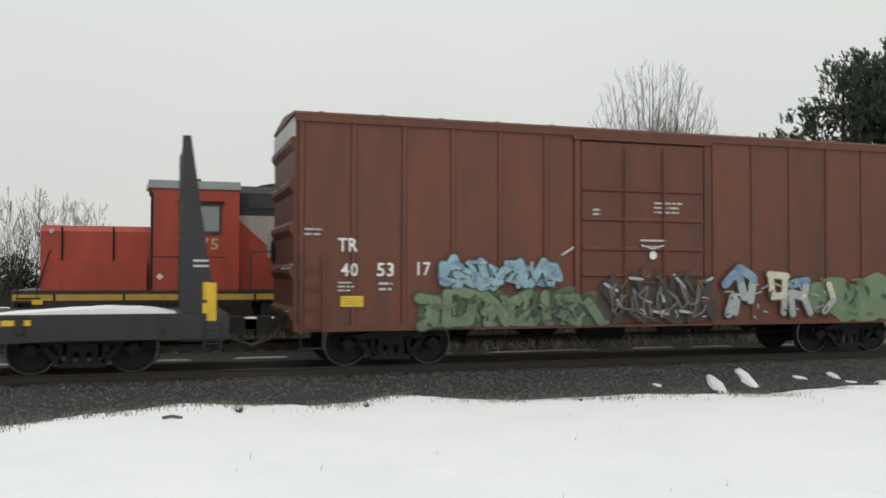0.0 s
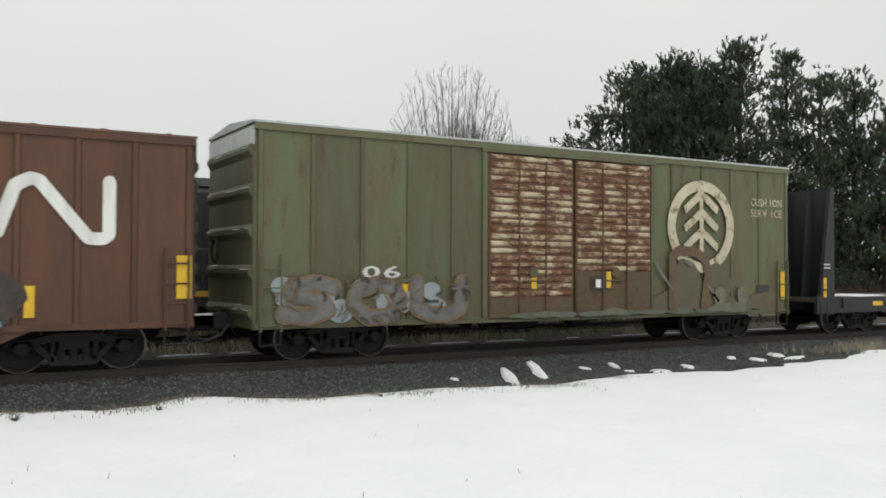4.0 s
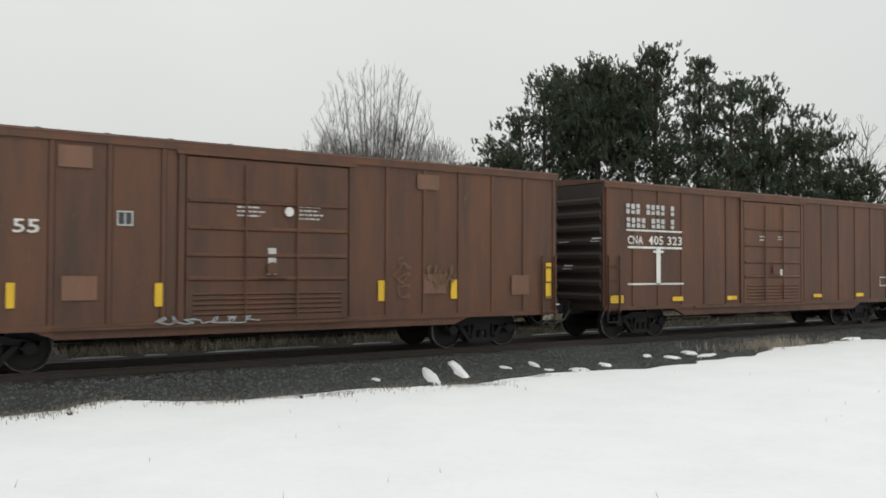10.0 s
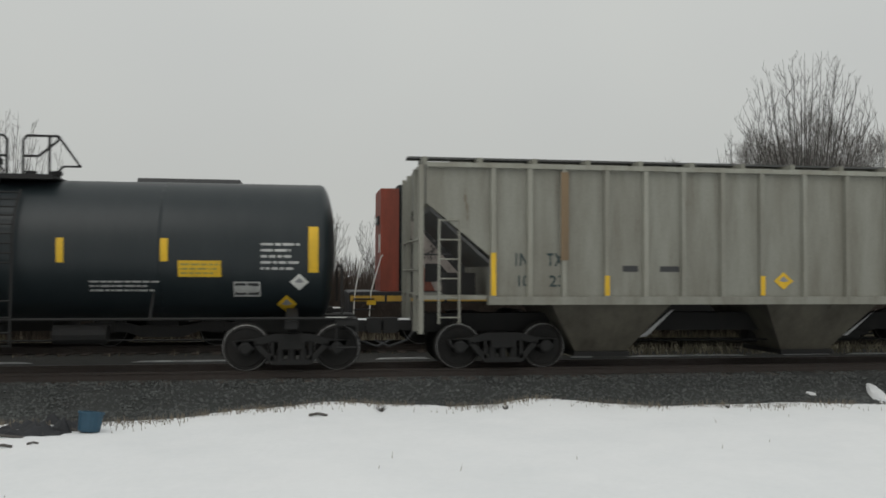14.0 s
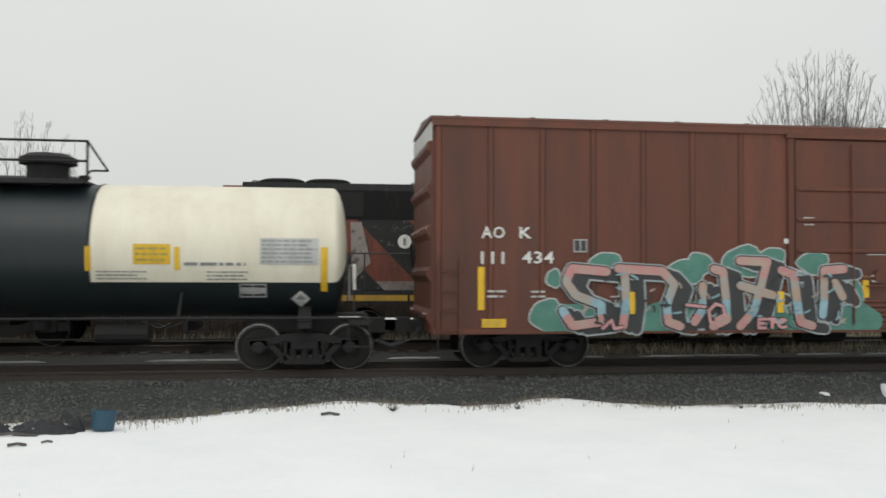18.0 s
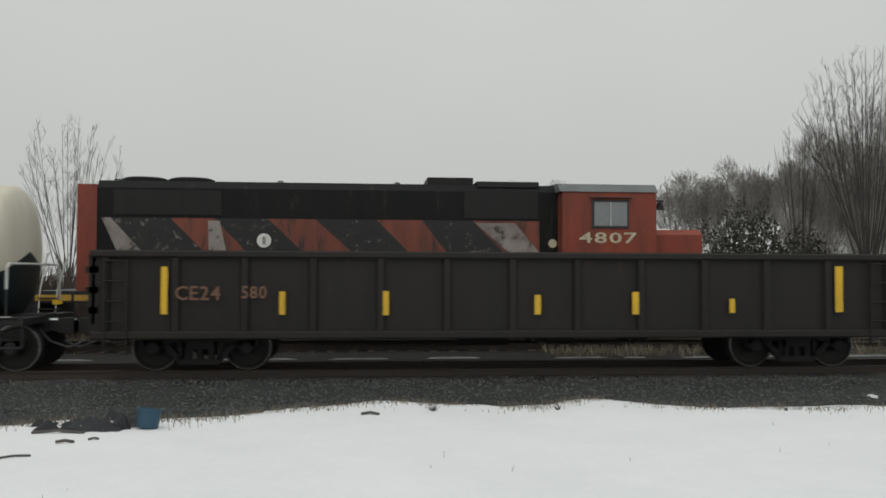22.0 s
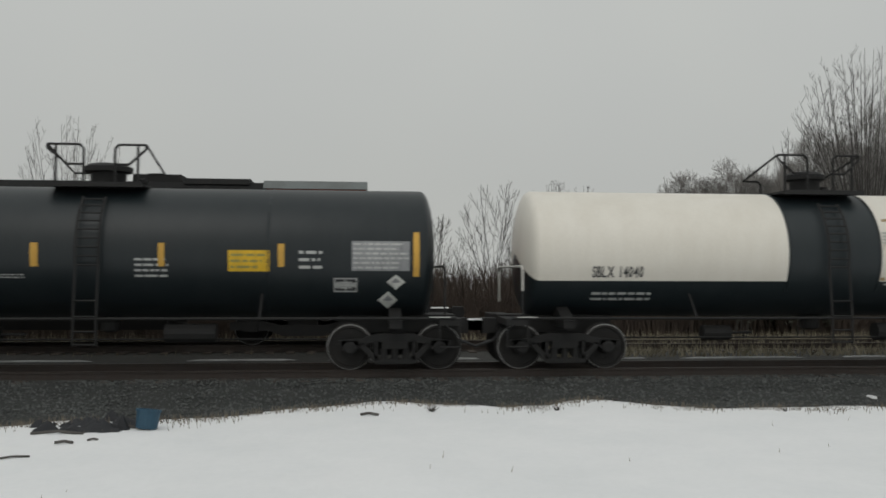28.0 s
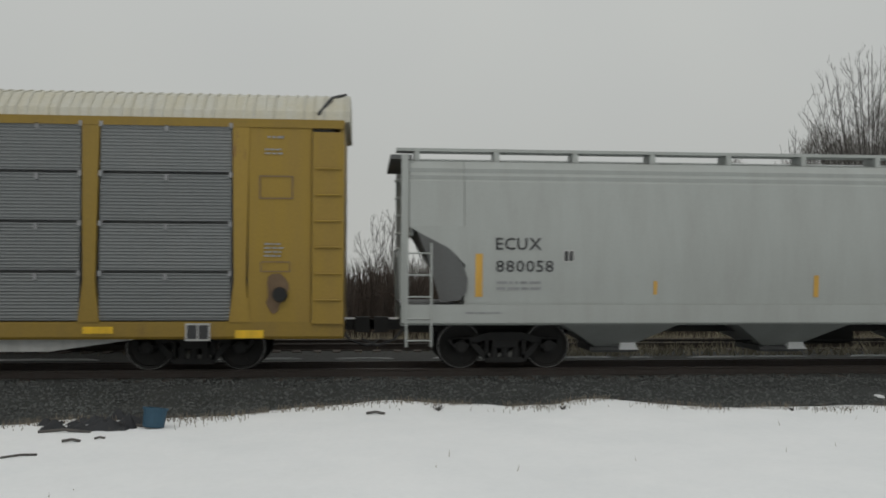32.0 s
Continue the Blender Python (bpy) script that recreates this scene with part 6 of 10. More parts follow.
d.PIECE([[(-3.95, 2.2), (-4.6, 2.2), (-4.95, 1.9), (-4.78, 1.25), (-4.5, 0.95)], [(-4.45, 1.6), (-4.22, 1.0)], [(-3.62, 0.95), (-3.75, 1.45), (-3.95, 2.1), (-3.65, 2.25), (-3.38, 2.1), (-3.3, 1.45), (-3.35, 0.95)],
         [(-2.64, 2.25), (-3.05, 2.18), (-3.1, 1.7), (-3.1, 1.3)], [(-2.62, 2.25), (-2.66, 1.7), (-3.0, 1.5)], [(-3.08, 1.15), (-2.74, 0.92)]], 0.37, LAV_BANDS, None, None, None, 2.0, 0.05)
d.ribbon([[(-4.02, 2.2), (-4.08, 1.6), (-3.92, 1.0)], [(-3.14, 2.3), (-3.2, 1.6), (-3.1, 1.0)], [(-4.75, 1.62), (-4.42, 1.66), (-4.35, 1.3)], [(-3.66, 1.9), (-3.58, 1.55)], [(-3.52, 1.3), (-3.55, 0.95)], [(-2.95, 1.78), (-2.7, 1.82)], [(-2.92, 1.28), (-2.6, 1.22)]], 0.045, BLK, "spray_line", 13)
for x, z, a, b in ((1.95, 1.28, 0.34, 0.5), (2.95, 1.3, 0.38, 0.5), (3.95, 1.3, 0.4, 0.5), (4.9, 1.28, 0.38, 0.5)):
    d.BLOBS([(x, z, a, b)], LGY, "spray_rim", 2.0, 0.05, 12); d.BLOBS([(x, z, a, b)], SP_INK, "spray_outline", 3.0, 0.0, 12)
    d.ribbon([[(x + 0.12, z + 0.42), (x + 0.05, z + 0.1), (x + 0.1, z - 0.42)], [(x - 0.22, z + 0.32), (x - 0.3, z), (x - 0.2, z - 0.34)]], 0.03, LGY, "spray_line", 4.0)
d.PIECE([[(2.31, 1.74), (2.27, 1.32), (2.3, 0.86)], [(2.27, 1.32), (2.49, 1.36)], [(3.09, 1.72), (3.29, 0.86)], [(3.28, 1.74), (3.43, 0.86)], [(4.16, 1.74), (4.27, 0.86)], [(4.36, 1.71), (4.42, 0.86)],
         [(5.04, 1.71), (5.36, 1.74), (5.25, 1.32), (5.41, 1.18)], [(5.46, 1.74), (6.01, 1.74)], [(5.57, 1.58), (5.96, 1.57), (5.96, 1.4), (5.57, 1.4)]], 0.09, [(1.25, SP_INK), (0, SP_PEACH)], LGY, None, None, 4.5, 0.022)
d.BLOBS([(5.6, 0.95, 0.3, 0.12), (1.2, 0.9, 0.4, 0.1)], SP_PEACH, "spray_cloud", 1.5, 0, 14); d.BLOBS([(7.25, 1.65, 0.3, 0.14)], SP_GREEN, "spray_cloud", 3, 0, 15)
for a, b in ((2.05, 2.2), (4.52, 4.65)):
    d.rects([(a, b, 1.66, 2.1)], YEL, "reflector_strip", lift=13)
d.SCRAWL(6.85, 7.5, 2.5, 3.35, LGY, 72, 6, 0.022, 5); d.ribbon([[(7.1, 3.45), (7.1, 3.85)], [(6.98, 3.65), (7.22, 3.65)], [(6.8, 2.45), (7.15, 2.38), (7.5, 2.5)]], 0.022, LGY, "scrawl", 5); d.FLECKS(1.6, 5.9, 0.88, 1.7, 14, 0.03, (SP_INK, SP_SILVER, LGY), 12, 73, 0.2)
d = boxcar("brown boxcar with stencilled white lettering", -138.58, 7.82, 0.84, 4.32, BOX_BROWN, 16, (-1.75, 1.25), drop=0.2, rib_n=8, low_end=True)
d.LB(-7.01, -5.0, 3.51, 3.79, "xxx xxxx x"); d.LB(-6.99, -5.0, 3.13, 3.4, "xxxx xxx x"); d.P(-6.98, -4.66, 3.03, 3.08, WHT); d.T("CNA", -6.93, -6.31, 2.67, 2.90)
d.T("405", -6.09, -5.48, 2.67, 2.91); d.T("323", -5.30, -4.66, 2.67, 2.91); d.P(-6.93, -4.66, 2.55, 2.61, WHT); d.P(-5.76, -5.58, 1.54, 2.55, WHT)
d.P(-6.93, -4.58, 1.53, 1.58, WHT); d.P(-7.60, -7.10, 1.04, 1.25, YEL); d.P(-5.07, -4.61, 1.06, 1.18, YEL); d.P(-2.57, -2.1, 1.05, 1.17, YEL)
d.P(2.02, 2.5, 1.06, 1.17, YEL); d.P(4.62, 5.1, 1.05, 1.17, YEL); d.P(7.12, 7.57, 0.95, 1.06, YEL); d.P(7.12, 7.57, 1.1, 1.2, YEL); d.ribbon([[(6.2, 1.42), (6.8, 1.42), (6.8, 1.72), (6.2, 1.72), (6.2, 1.42)]], 0.04, LGY, "stencil_frame", 1.5)
d.L(-0.97, -0.59, 2.86, 3.07, 2); d.L(0.00, 0.40, 2.91, 3.07, 2); d.P(0.10, 0.31, 1.77, 1.99, WHT); d.rects([(-5.9, -5.45, 2.44, 2.5)], WHT, "gauge_mark", lift=1.4)
d = boxcar("brown boxcar with primer patches and sparse numbers", -155.84, 7.72, 0.8, 4.38, BOX_BROWN, 16, (-2.1, 1.5), drop=0.16, rib_n=8, low_end=True)
d.T("41", -6.87, -6.46, 2.58, 2.81); d.T("38", -6.12, -5.6, 2.58, 2.81); d.T("55", -5.2, -4.76, 2.57, 2.81); d.LB(-6.99, -6.48, 3.02, 3.26, "xx")
d.YST(-7.7, -7.49, 1.25, 2.15); d.YST(-5.29, -5.15, 1.23, 1.68); d.YST(-2.7, -2.55, 1.21, 1.66); d.YST(2.29, 2.45, 1.23, 1.69); d.YST(4.3, 4.47, 1.25, 1.7)
d.YST(7.3, 7.48, 1.21, 2.12); d.P(-6.93, -6.28, 1.42, 1.87, TAN); d.P(-4.38, -3.76, 1.35, 1.8, TAN); d.P(-4.46, -3.87, 3.78, 4.18, TAN); d.P(3.33, 3.94, 3.8, 4.15, TAN)
d.P(3.52, 4.16, 1.38, 1.83, TAN); d.P(6.16, 6.73, 1.32, 1.81, TAN); d.L(-5.98, -5.56, 1.44, 1.67, 2); d.L(-1.06, -0.43, 2.98, 3.24, 3); d.L(0.3, 0.9, 2.96, 3.3, 4)
d.DISC(0.05, 3.13, 0.1, WHT, "round_mark", 16); d.P(-0.38, -0.2, 1.82, 2.37, LGY); d.BX(-3.42, -3.12, 2.74, 3.02); d.SCRAWL(2.65, 3.25, 1.3, 2.2, TAN, 12, 4, 0.02, 5); d.SCRAWL(-2.7, -0.6, 0.84, 1.02, SP_SILVER, 13, 6, 0.025, 12); d.SCRAWL(3.6, 4.4, 1.45, 2.1, SP_RUST, 14, 5, 0.03, 5)
d = tank_car("black tank car with bold white name blocks", -171.85, 6.65, 1.36, 2.38, BLACK_TANK, rails=(-1.28, -0.23, 0.35, 1.07), man=(0.24, 0.44, 0.35), lean=1)
d.LB(-5.25, -1.95, 2.35, 2.72, "xxxxxx", None, 0.36); d.T("PROX 82998", -5.23, -3.29, 1.97, 2.22); d.L(-5.23, -3.46, 1.62, 1.88, 3); d.YST(-6.54, -6.39, 1.54, 2.41)
d.YST(-3.07, -2.92, 1.90, 2.34); d.YST(-0.64, -0.50, 1.95, 2.39); d.YST(2.49, 2.66, 1.97, 2.43); d.YST(4.16, 4.33, 2.00, 2.45); d.YST(6.32, 6.53, 1.57, 2.47)
d.P(-1.45, -0.68, 1.80, 2.09, DYL); d.L(1.34, 2.06, 2.89, 3.17, 3); d.GRID(4.39, 5.56, 2.00, 2.53); d.L(4.36, 5.95, 2.60, 2.85, 2); d.L(2.81, 3.62, 1.75, 2.00, 2)
d.BX(4.23, 4.73, 1.61, 1.92); d.DI(4.73, 5.15, 1.41, 1.75); d.DI(5.30, 5.73, 1.27, 1.62); d.L(1.20, 2.31, 1.80, 1.90, 1)
d = tank_car("weathered cream and black tank car with a handrailed dome", -187.10, 6.2, 1.3, 2.32, BLACK_TANK, CREAM_TANK, (-1.27, 1.74), 1.86, rails=(-0.87, 0.03, 0.61, 1.17), man=(0.35, 0.46, 0.32), lean=1)
d.T("SBLX14138", -4.8, -3.57, 1.89, 2.09); d.L(-4.78, -3.17, 1.45, 1.63, 2, WHT); d.P(2.77, 3.54, 1.88, 2.17, YEL); d.L(5.47, 6.02, 2.60, 2.94, 3)
d.GRID(5.20, 6.29, 1.91, 2.37, False); d.BX(4.60, 5.05, 1.58, 1.86); d.DI(5.59, 6.01, 1.23, 1.60); d.DI(6.01, 6.38, 1.54, 1.85); d.L(1.74, 2.44, 2.49, 2.84, 3)
d = tank_car("dirty white tank car with an amber-stained centre band", -201.80, 6.3, 1.33, 2.3, OFFWHITE_TANK, ring=(-1.39, 1.52, AMBER_STAIN), stripe=AMB, sill_white=True, rails=(-1.15, -0.43, 0.18, 0.79), man=(-0.08, 0.42, 0.32), lean=1)
d.T("OLNX 117075", -4.98, -3.83, 2.04, 2.26); d.L(-5.13, -3.47, 1.83, 1.90, 1); d.L(-5.13, -2.73, 1.66, 1.75, 1); d.YST(-6.19, -6.09, 1.85, 2.67)
d.YST(-3.88, -3.79, 1.98, 2.42); d.YST(-1.74, -1.63, 1.99, 2.43); d.YST(0.68, 0.79, 2.02, 2.44); d.YST(2.99, 3.10, 1.99, 2.45); d.YST(6.10, 6.22, 1.87, 2.55)
d.P(3.16, 3.88, 2.08, 2.44, YEL); d.P(4.03, 4.57, 1.89, 2.28, GRY); d.P(-2.33, -1.92, 1.45, 1.70, WHT); d.GRID(5.02, 6.09, 2.08, 2.54); d.BX(4.67, 5.04, 1.60, 1.85)
d.L(3.19, 4.09, 1.74, 1.85, 2); d.P(4.83, 5.90, 2.85, 2.90, BLK); d.DI(5.44, 5.83, 1.21, 1.62); d.P(0.35, 0.52, 2.30, 2.46, WHT)
d = hopper_ribbed("weathered grey ribbed covered hopper", -218.45, 8.5, HOP_GREY)
d.T("IN", -6.66, -6.37, 2.09, 2.34, DTEAL); d.T("TX", -5.98, -5.66, 2.09, 2.34, DTEAL); d.T("10", -6.60, -6.36, 1.68, 1.90, DTEAL); d.T("23", -5.93, -5.63, 1.68, 1.90, DTEAL)
d.P(-4.41, -4.09, 1.98, 2.10, BLK); d.P(-3.62, -3.15, 1.98, 2.09, BLK); d.P(4.23, 4.64, 1.72, 2.05, BLK); d.P(5.02, 5.47, 1.71, 2.05, BLK)
d.DI(-1.15, -0.72, 1.62, 1.98, YEL); d.rects([(-5.72, -5.56, 2.2, 3.95)], BRN, "rust_streak", lift=16)
d = tank_car("dull black tank car with yellow strips and placards", -235.18, 6.3, 1.38, 2.38, BLACK_TANK, rails=(-0.68, 0.35, 0.64, 1.28), man=(-0.2, 0.25, 0.38), lean=1)
d.T("GATX 32404", -5.21, -3.28, 1.77, 2.00); d.L(-5.12, -2.84, 1.54, 1.62, 1); d.YST(-6.20, -6.06, 1.90, 2.80); d.YST(-3.32, -3.19, 2.10, 2.57)
d.YST(-1.40, -1.26, 2.12, 2.57); d.YST(1.44, 1.57, 2.11, 2.57); d.YST(3.30, 3.44, 2.14, 2.58); d.YST(6.06, 6.25, 1.94, 2.83); d.P(3.62, 4.42, 1.85, 2.16, YEL)
d.DI(0.05, 0.42, 1.64, 2.01); d.DI(5.71, 6.07, 1.59, 1.92); d.DI(5.45, 5.85, 1.13, 1.50, YEL); d.L(-2.29, -1.40, 1.43, 1.78, 4); d.L(-0.92, -0.07, 1.53, 1.78, 3)
d.L(2.00, 3.32, 1.55, 1.80, 3); d.L(5.16, 5.91, 1.96, 2.54, 5); d.BX(4.64, 5.15, 1.47, 1.76)
d = tank_car("plain black tank car with yellow strips", -250.20, 6.4, 1.38, 2.38, BLACK_TANK)
d.YST(-6.25, -6.11, 1.9, 2.8); d.YST(-2.1, -1.98, 2.1, 2.55); d.YST(2.1, 2.22, 2.1, 2.55); d.YST(6.1, 6.25, 1.9, 2.8); d.L(-5.2, -3.2, 1.75, 2.0, 2)
d = tank_car("black tank car with white number and hazard placards", -265.70, 6.75, 1.36, 2.34, BLACK_TANK, rails=(-1.93, -0.43, -0.29, 0.86), man=(-0.89, 0.18, 0.22), lean=1)
d.T("NATX 72720", -5.54, -3.61, 1.98, 2.23); d.L(-5.54, -3.92, 1.59, 1.82, 2); d.L(-3.84, -2.43, 1.64, 1.81, 2); d.YST(-6.64, -6.48, 1.52, 2.36)
d.YST(-3.44, -3.32, 1.88, 2.34); d.YST(-1.25, -1.12, 1.86, 2.33); d.YST(1.62, 1.74, 1.83, 2.29); d.YST(3.88, 4.01, 1.80, 2.27); d.YST(6.49, 6.65, 1.40, 2.23)
d.L(1.05, 1.62, 1.94, 2.17, 3); d.L(1.05, 1.71, 1.52, 1.79, 4); d.P(3.31, 4.11, 1.47, 1.76, YEL); d.BX(4.23, 4.73, 1.45, 1.76); d.GRID(4.79, 5.89, 1.72, 2.20)
d.DI(6.06, 6.46, 1.74, 2.08); d.DI(4.79, 5.17, 1.31, 1.64); d.DI(5.69, 6.09, 1.09, 1.44, YEL)
d = boxcar("long red-brown boxcar with pink and teal graffiti", -283.78, 9.47, 0.74, 4.93, BOX_RED, 19, (-1.95, 1.7), proud=0.016)
d.T("AO", -8.5, -8.04, 2.62, 2.84); d.T("K", -7.74, -7.5, 2.62, 2.84); d.T("111", -8.57, -7.99, 2.12, 2.35); d.T("434", -7.69, -7.05, 2.13, 2.36)
d.BX(-6.65, -6.37, 2.35, 2.61); d.YST(-8.57, -8.44, 1.21, 2.05); d.YST(-5.51, -5.42, 1.13, 1.57); d.YST(-2.38, -2.26, 1.15, 1.58); d.YST(-0.49, -0.35, 1.45, 1.89)
d.YST(2.12, 2.26, 1.12, 1.58); d.YST(4.80, 4.92, 1.14, 1.62); d.P(-8.49, -8.01, 0.87, 1.04, YEL); d.L(-8.38, -7.97, 1.43, 1.63, 2); d.L(-7.51, -7.16, 1.43, 1.62, 2)
d.L(0.31, 1.36, 3.07, 3.37, 3); d.L(-1.77, -1.50, 2.92, 3.13, 3); d.P(-2.20, -2.00, 2.56, 2.66, WHT); d.P(-0.28, -0.14, 1.77, 1.92, WHT); d.L(-0.38, 0.25, 2.32, 2.37, 1)
d.BLOBS([(-5.99, 2.1, 0.32, 0.25), (-7.05, 1.83, 0.14, 0.17), (-7.2, 1.1, 0.31, 0.32), (-4.29, 1.98, 0.38, 0.25), (-4.02, 2.12, 0.27, 0.23), (-3.07, 2.18, 0.47, 0.31), (-2.46, 2.24, 0.28, 0.23), (-1.57, 2.16, 0.34, 0.22), (-0.82, 1.53, 0.35, 0.4)], LGY, "spray_rim", 1.0, 0.03, 20)
TEAL_CLOUD = [(-5.99, 2.1, 0.32, 0.25), (-7.05, 1.83, 0.14, 0.17), (-7.2, 1.1, 0.31, 0.32), (-4.29, 1.98, 0.38, 0.25), (-4.02, 2.12, 0.27, 0.23), (-3.07, 2.18, 0.47, 0.31), (-2.46, 2.24, 0.28, 0.23), (-1.57, 2.16, 0.34, 0.22), (-0.82, 1.53, 0.35, 0.4)]
d.BLOBS(TEAL_CLOUD, SP_TEAL, "spray_cloud", 2.0, 0.0, 20); d.BLOBS([(-6.6 + 0.85 * k, 1.0, 0.6, 0.35) for k in range(8)], SP_TEAL, "spray_cloud", 2.4, 0.0, 21)
AOK_A = [[(-5.99, 1.97), (-6.7, 2.03), (-6.82, 1.77), (-6.62, 1.5), (-6.1, 1.31), (-6.1, 0.98), (-6.69, 0.9), (-6.89, 1.2)], [(-5.62, 2.02), (-5.59, 1.36), (-5.66, 0.9)], [(-5.75, 2.03), (-4.83, 1.98), (-4.59, 1.72), (-4.75, 1.31), (-4.72, 0.97), (-4.47, 0.88)], [(-3.98, 1.69), (-4.01, 1.19), (-4.17, 0.97)], [(-3.74, 2.03), (-3.55, 1.98), (-3.5, 1.47), (-3.48, 1.02), (-3.78, 0.88)]]
AOK_B = [[(-3.19, 2.2), (-2.6, 2.18), (-2.73, 1.73), (-2.9, 1.19), (-3.2, 0.88)], [(-3.18, 1.7), (-2.48, 1.5)], [(-2.29, 2.01), (-2.03, 1.92), (-1.97, 1.36), (-1.91, 0.96), (-1.65, 0.88)], [(-0.94, 2.04), (-1.37, 2.01), (-1.38, 1.47), (-1.42, 1.1)], [(-1.14, 1.76), (-0.97, 1.47)]]
d.PIECE(AOK_A + AOK_B, 0.175, [(1.8, SP_PINK), (1.35, SP_PEACH), (1.05, SP_SKY), (0, SP_PINK)], BLK, SP_SILVER, (BLK, 0.3, -0.1), 3.0, 0.024); d.FLECKS(-6.8, -1.0, 0.9, 1.95, 20, 0.05, (BLK, SP_SKY, SP_PEACH), 14, 81, 0.18)
d.PIECE([[(-3.73, 1.03), (-3.54, 1.11), (-3.57, 1.28), (-3.73, 1.33), (-3.87, 1.19), (-3.84, 0.97), (-3.62, 0.89)], [(-4.34, 1.31), (-3.95, 1.27)], [(-6.08, 0.85), (-5.9, 1.01), (-5.84, 0.84), (-5.68, 0.87)], [(-2.5, 0.96), (-2.28, 0.96)]] + word_lines("ETC", -2.85, -2.2, 0.84, 1.02), 0.06, [(0, PNK)], BLK, None, None, 9.0, 0.02)
d.rects([(-5.52, -5.41, 1.13, 1.57)], YEL, "reflector_strip", lift=13); d.rects([(-2.39, -2.25, 1.15, 1.58)], YEL, "reflector_strip", lift=13)
# a painted skyline of rounded blue forms over a cream foot, with white rims and crimson patches
AOK_NAVY = spray("sea_blue", (0.055, 0.125, 0.2), (0.12, 0.22, 0.3))
AOK_FORMS = [(2.85, 1.45, 0.24, 0.28), (3.45, 1.52, 0.19, 0.4), (2.78, 1.9, 0.16, 0.12), (4.42, 1.72, 0.4, 0.14), (5.2, 1.68, 0.26, 0.18), (6.38, 1.6, 0.27, 0.3), (7.0, 1.5, 0.25, 0.42), (4.5, 1.42, 0.28, 0.3), (3.95, 1.42, 0.2, 0.18), (6.1, 1.35, 0.2, 0.2), (5.5, 1.4, 0.3, 0.14), (7.55, 1.3, 0.26, 0.13)]
AOK_FOOT = [(3.0, 0.98, 0.5, 0.24), (4.0, 0.96, 0.55, 0.24), (5.0, 0.96, 0.6, 0.26), (5.9, 1.02, 0.55, 0.26), (6.7, 0.98, 0.48, 0.25), (4.9, 0.86, 2.3, 0.08)]
AOK_RED = [(2.45, 1.52, 0.17, 0.22), (3.25, 1.9, 0.16, 0.15), (3.8, 1.86, 0.13, 0.15), (4.75, 1.92, 0.3, 0.15), (5.5, 1.68, 0.18, 0.14), (7.42, 1.66, 0.16, 0.12), (2.28, 0.92, 0.3, 0.22), (7.5, 0.96, 0.33, 0.18), (7.95, 0.98, 0.26, 0.24), (6.68, 1.66, 0.1, 0.16)]
d.BLOBS(AOK_RED, LGY, "spray_rim", 1.0, 0.022, 30); d.BLOBS(AOK_RED, SP_CRIMSON, "spray_cloud", 1.6, 0.0, 30)
d.BLOBS(AOK_FORMS + AOK_FOOT, LGY, "spray_rim", 2.4, 0.03, 31); d.BLOBS(AOK_FORMS + AOK_FOOT, SP_SKY, "spray_fill", 3.4, 0.0, 31); d.BLOBS(AOK_FORMS, AOK_NAVY, "spray_fill", 4.6, -0.02, 31); d.BLOBS(AOK_FOOT, SP_CREAM, "spray_fade", 5.4, -0.02, 32)
d.FLECKS(2.6, 7.2, 1.0, 1.34, 22, 0.16, (SP_SKY, SP_CREAM, SP_BLUE, SP_SKY, SP_CREAM), 6.4, 33, 0.14, 1.0); d.FLECKS(2.5, 7.3, 1.25, 1.75, 13, 0.05, (SP_BLUE, SP_WHITE, AOK_NAVY), 14.2, 34, 0.22, 0.6)
d.ribbon([[(2.42, 1.86), (2.62, 1.86), (2.72, 2.08), (2.86, 2.08), (2.98, 1.86), (3.1, 1.72)], [(2.55, 1.68), (3.28, 1.66)], [(3.3, 1.8), (3.45, 1.93), (3.6, 1.8)], [(3.95, 1.9), (4.5, 1.88)], [(6.1, 1.72), (6.35, 1.9), (6.6, 1.75)], [(6.85, 1.66), (7.25, 1.64)], [(6.95, 1.8), (7.08, 2.0), (7.2, 1.8)], [(7.6, 1.4), (7.95, 1.26)]], 0.045, SP_WHITE, "spray_rim", 20)
d.ribbon([[(4.14, 1.05), (4.16, 1.4), (4.25, 1.58), (4.42, 1.69), (4.6, 1.7), (4.78, 1.62), (4.92, 1.45), (5.0, 1.2), (5.04, 0.95)], [(3.6, 1.22), (3.85, 1.5), (4.08, 1.24)], [(5.25, 1.32), (5.55, 1.28), (5.9, 1.48)]], 0.075, SP_CREAM, "spray_arch", 21)
d.ribbon([[(4.48 + 0.1 * math.cos(k * 2.513), 1.38 + 0.1 * math.sin(k * 2.513)) for k in range(6)], [(7.2, 1.36), (7.56, 1.36), (7.56, 1.58), (7.2, 1.58), (7.2, 1.36)], [(7.2, 1.47), (7.56, 1.47)], [(7.38, 1.36), (7.38, 1.58)]], 0.026, SP_WHITE, "spray_line", 22)
d.ribbon([[(2.65, 0.83), (4.25, 0.83)], [(4.4, 0.83), (5.4, 0.83)]], 0.03, SP_WHITE, "spray_line", 22); d.FLECKS(2.6, 7.0, 0.92, 1.3, 12, 0.022, (SP_DARK, SP_INK), 22.5, 35, 0.14, 0.0)
d.BLOBS([(7.38, 1.2, 0.2, 0.1)], SP_SKY, "spray_fade", 12, 0.0, 36); d.SCRAWL(1.3, 1.75, 3.85, 4.25, SP_SILVER, 82, 3, 0.025, 12); d.SCRAWL(2.1, 2.32, 3.1, 3.85, SP_ASH, 83, 5, 0.022, 5)
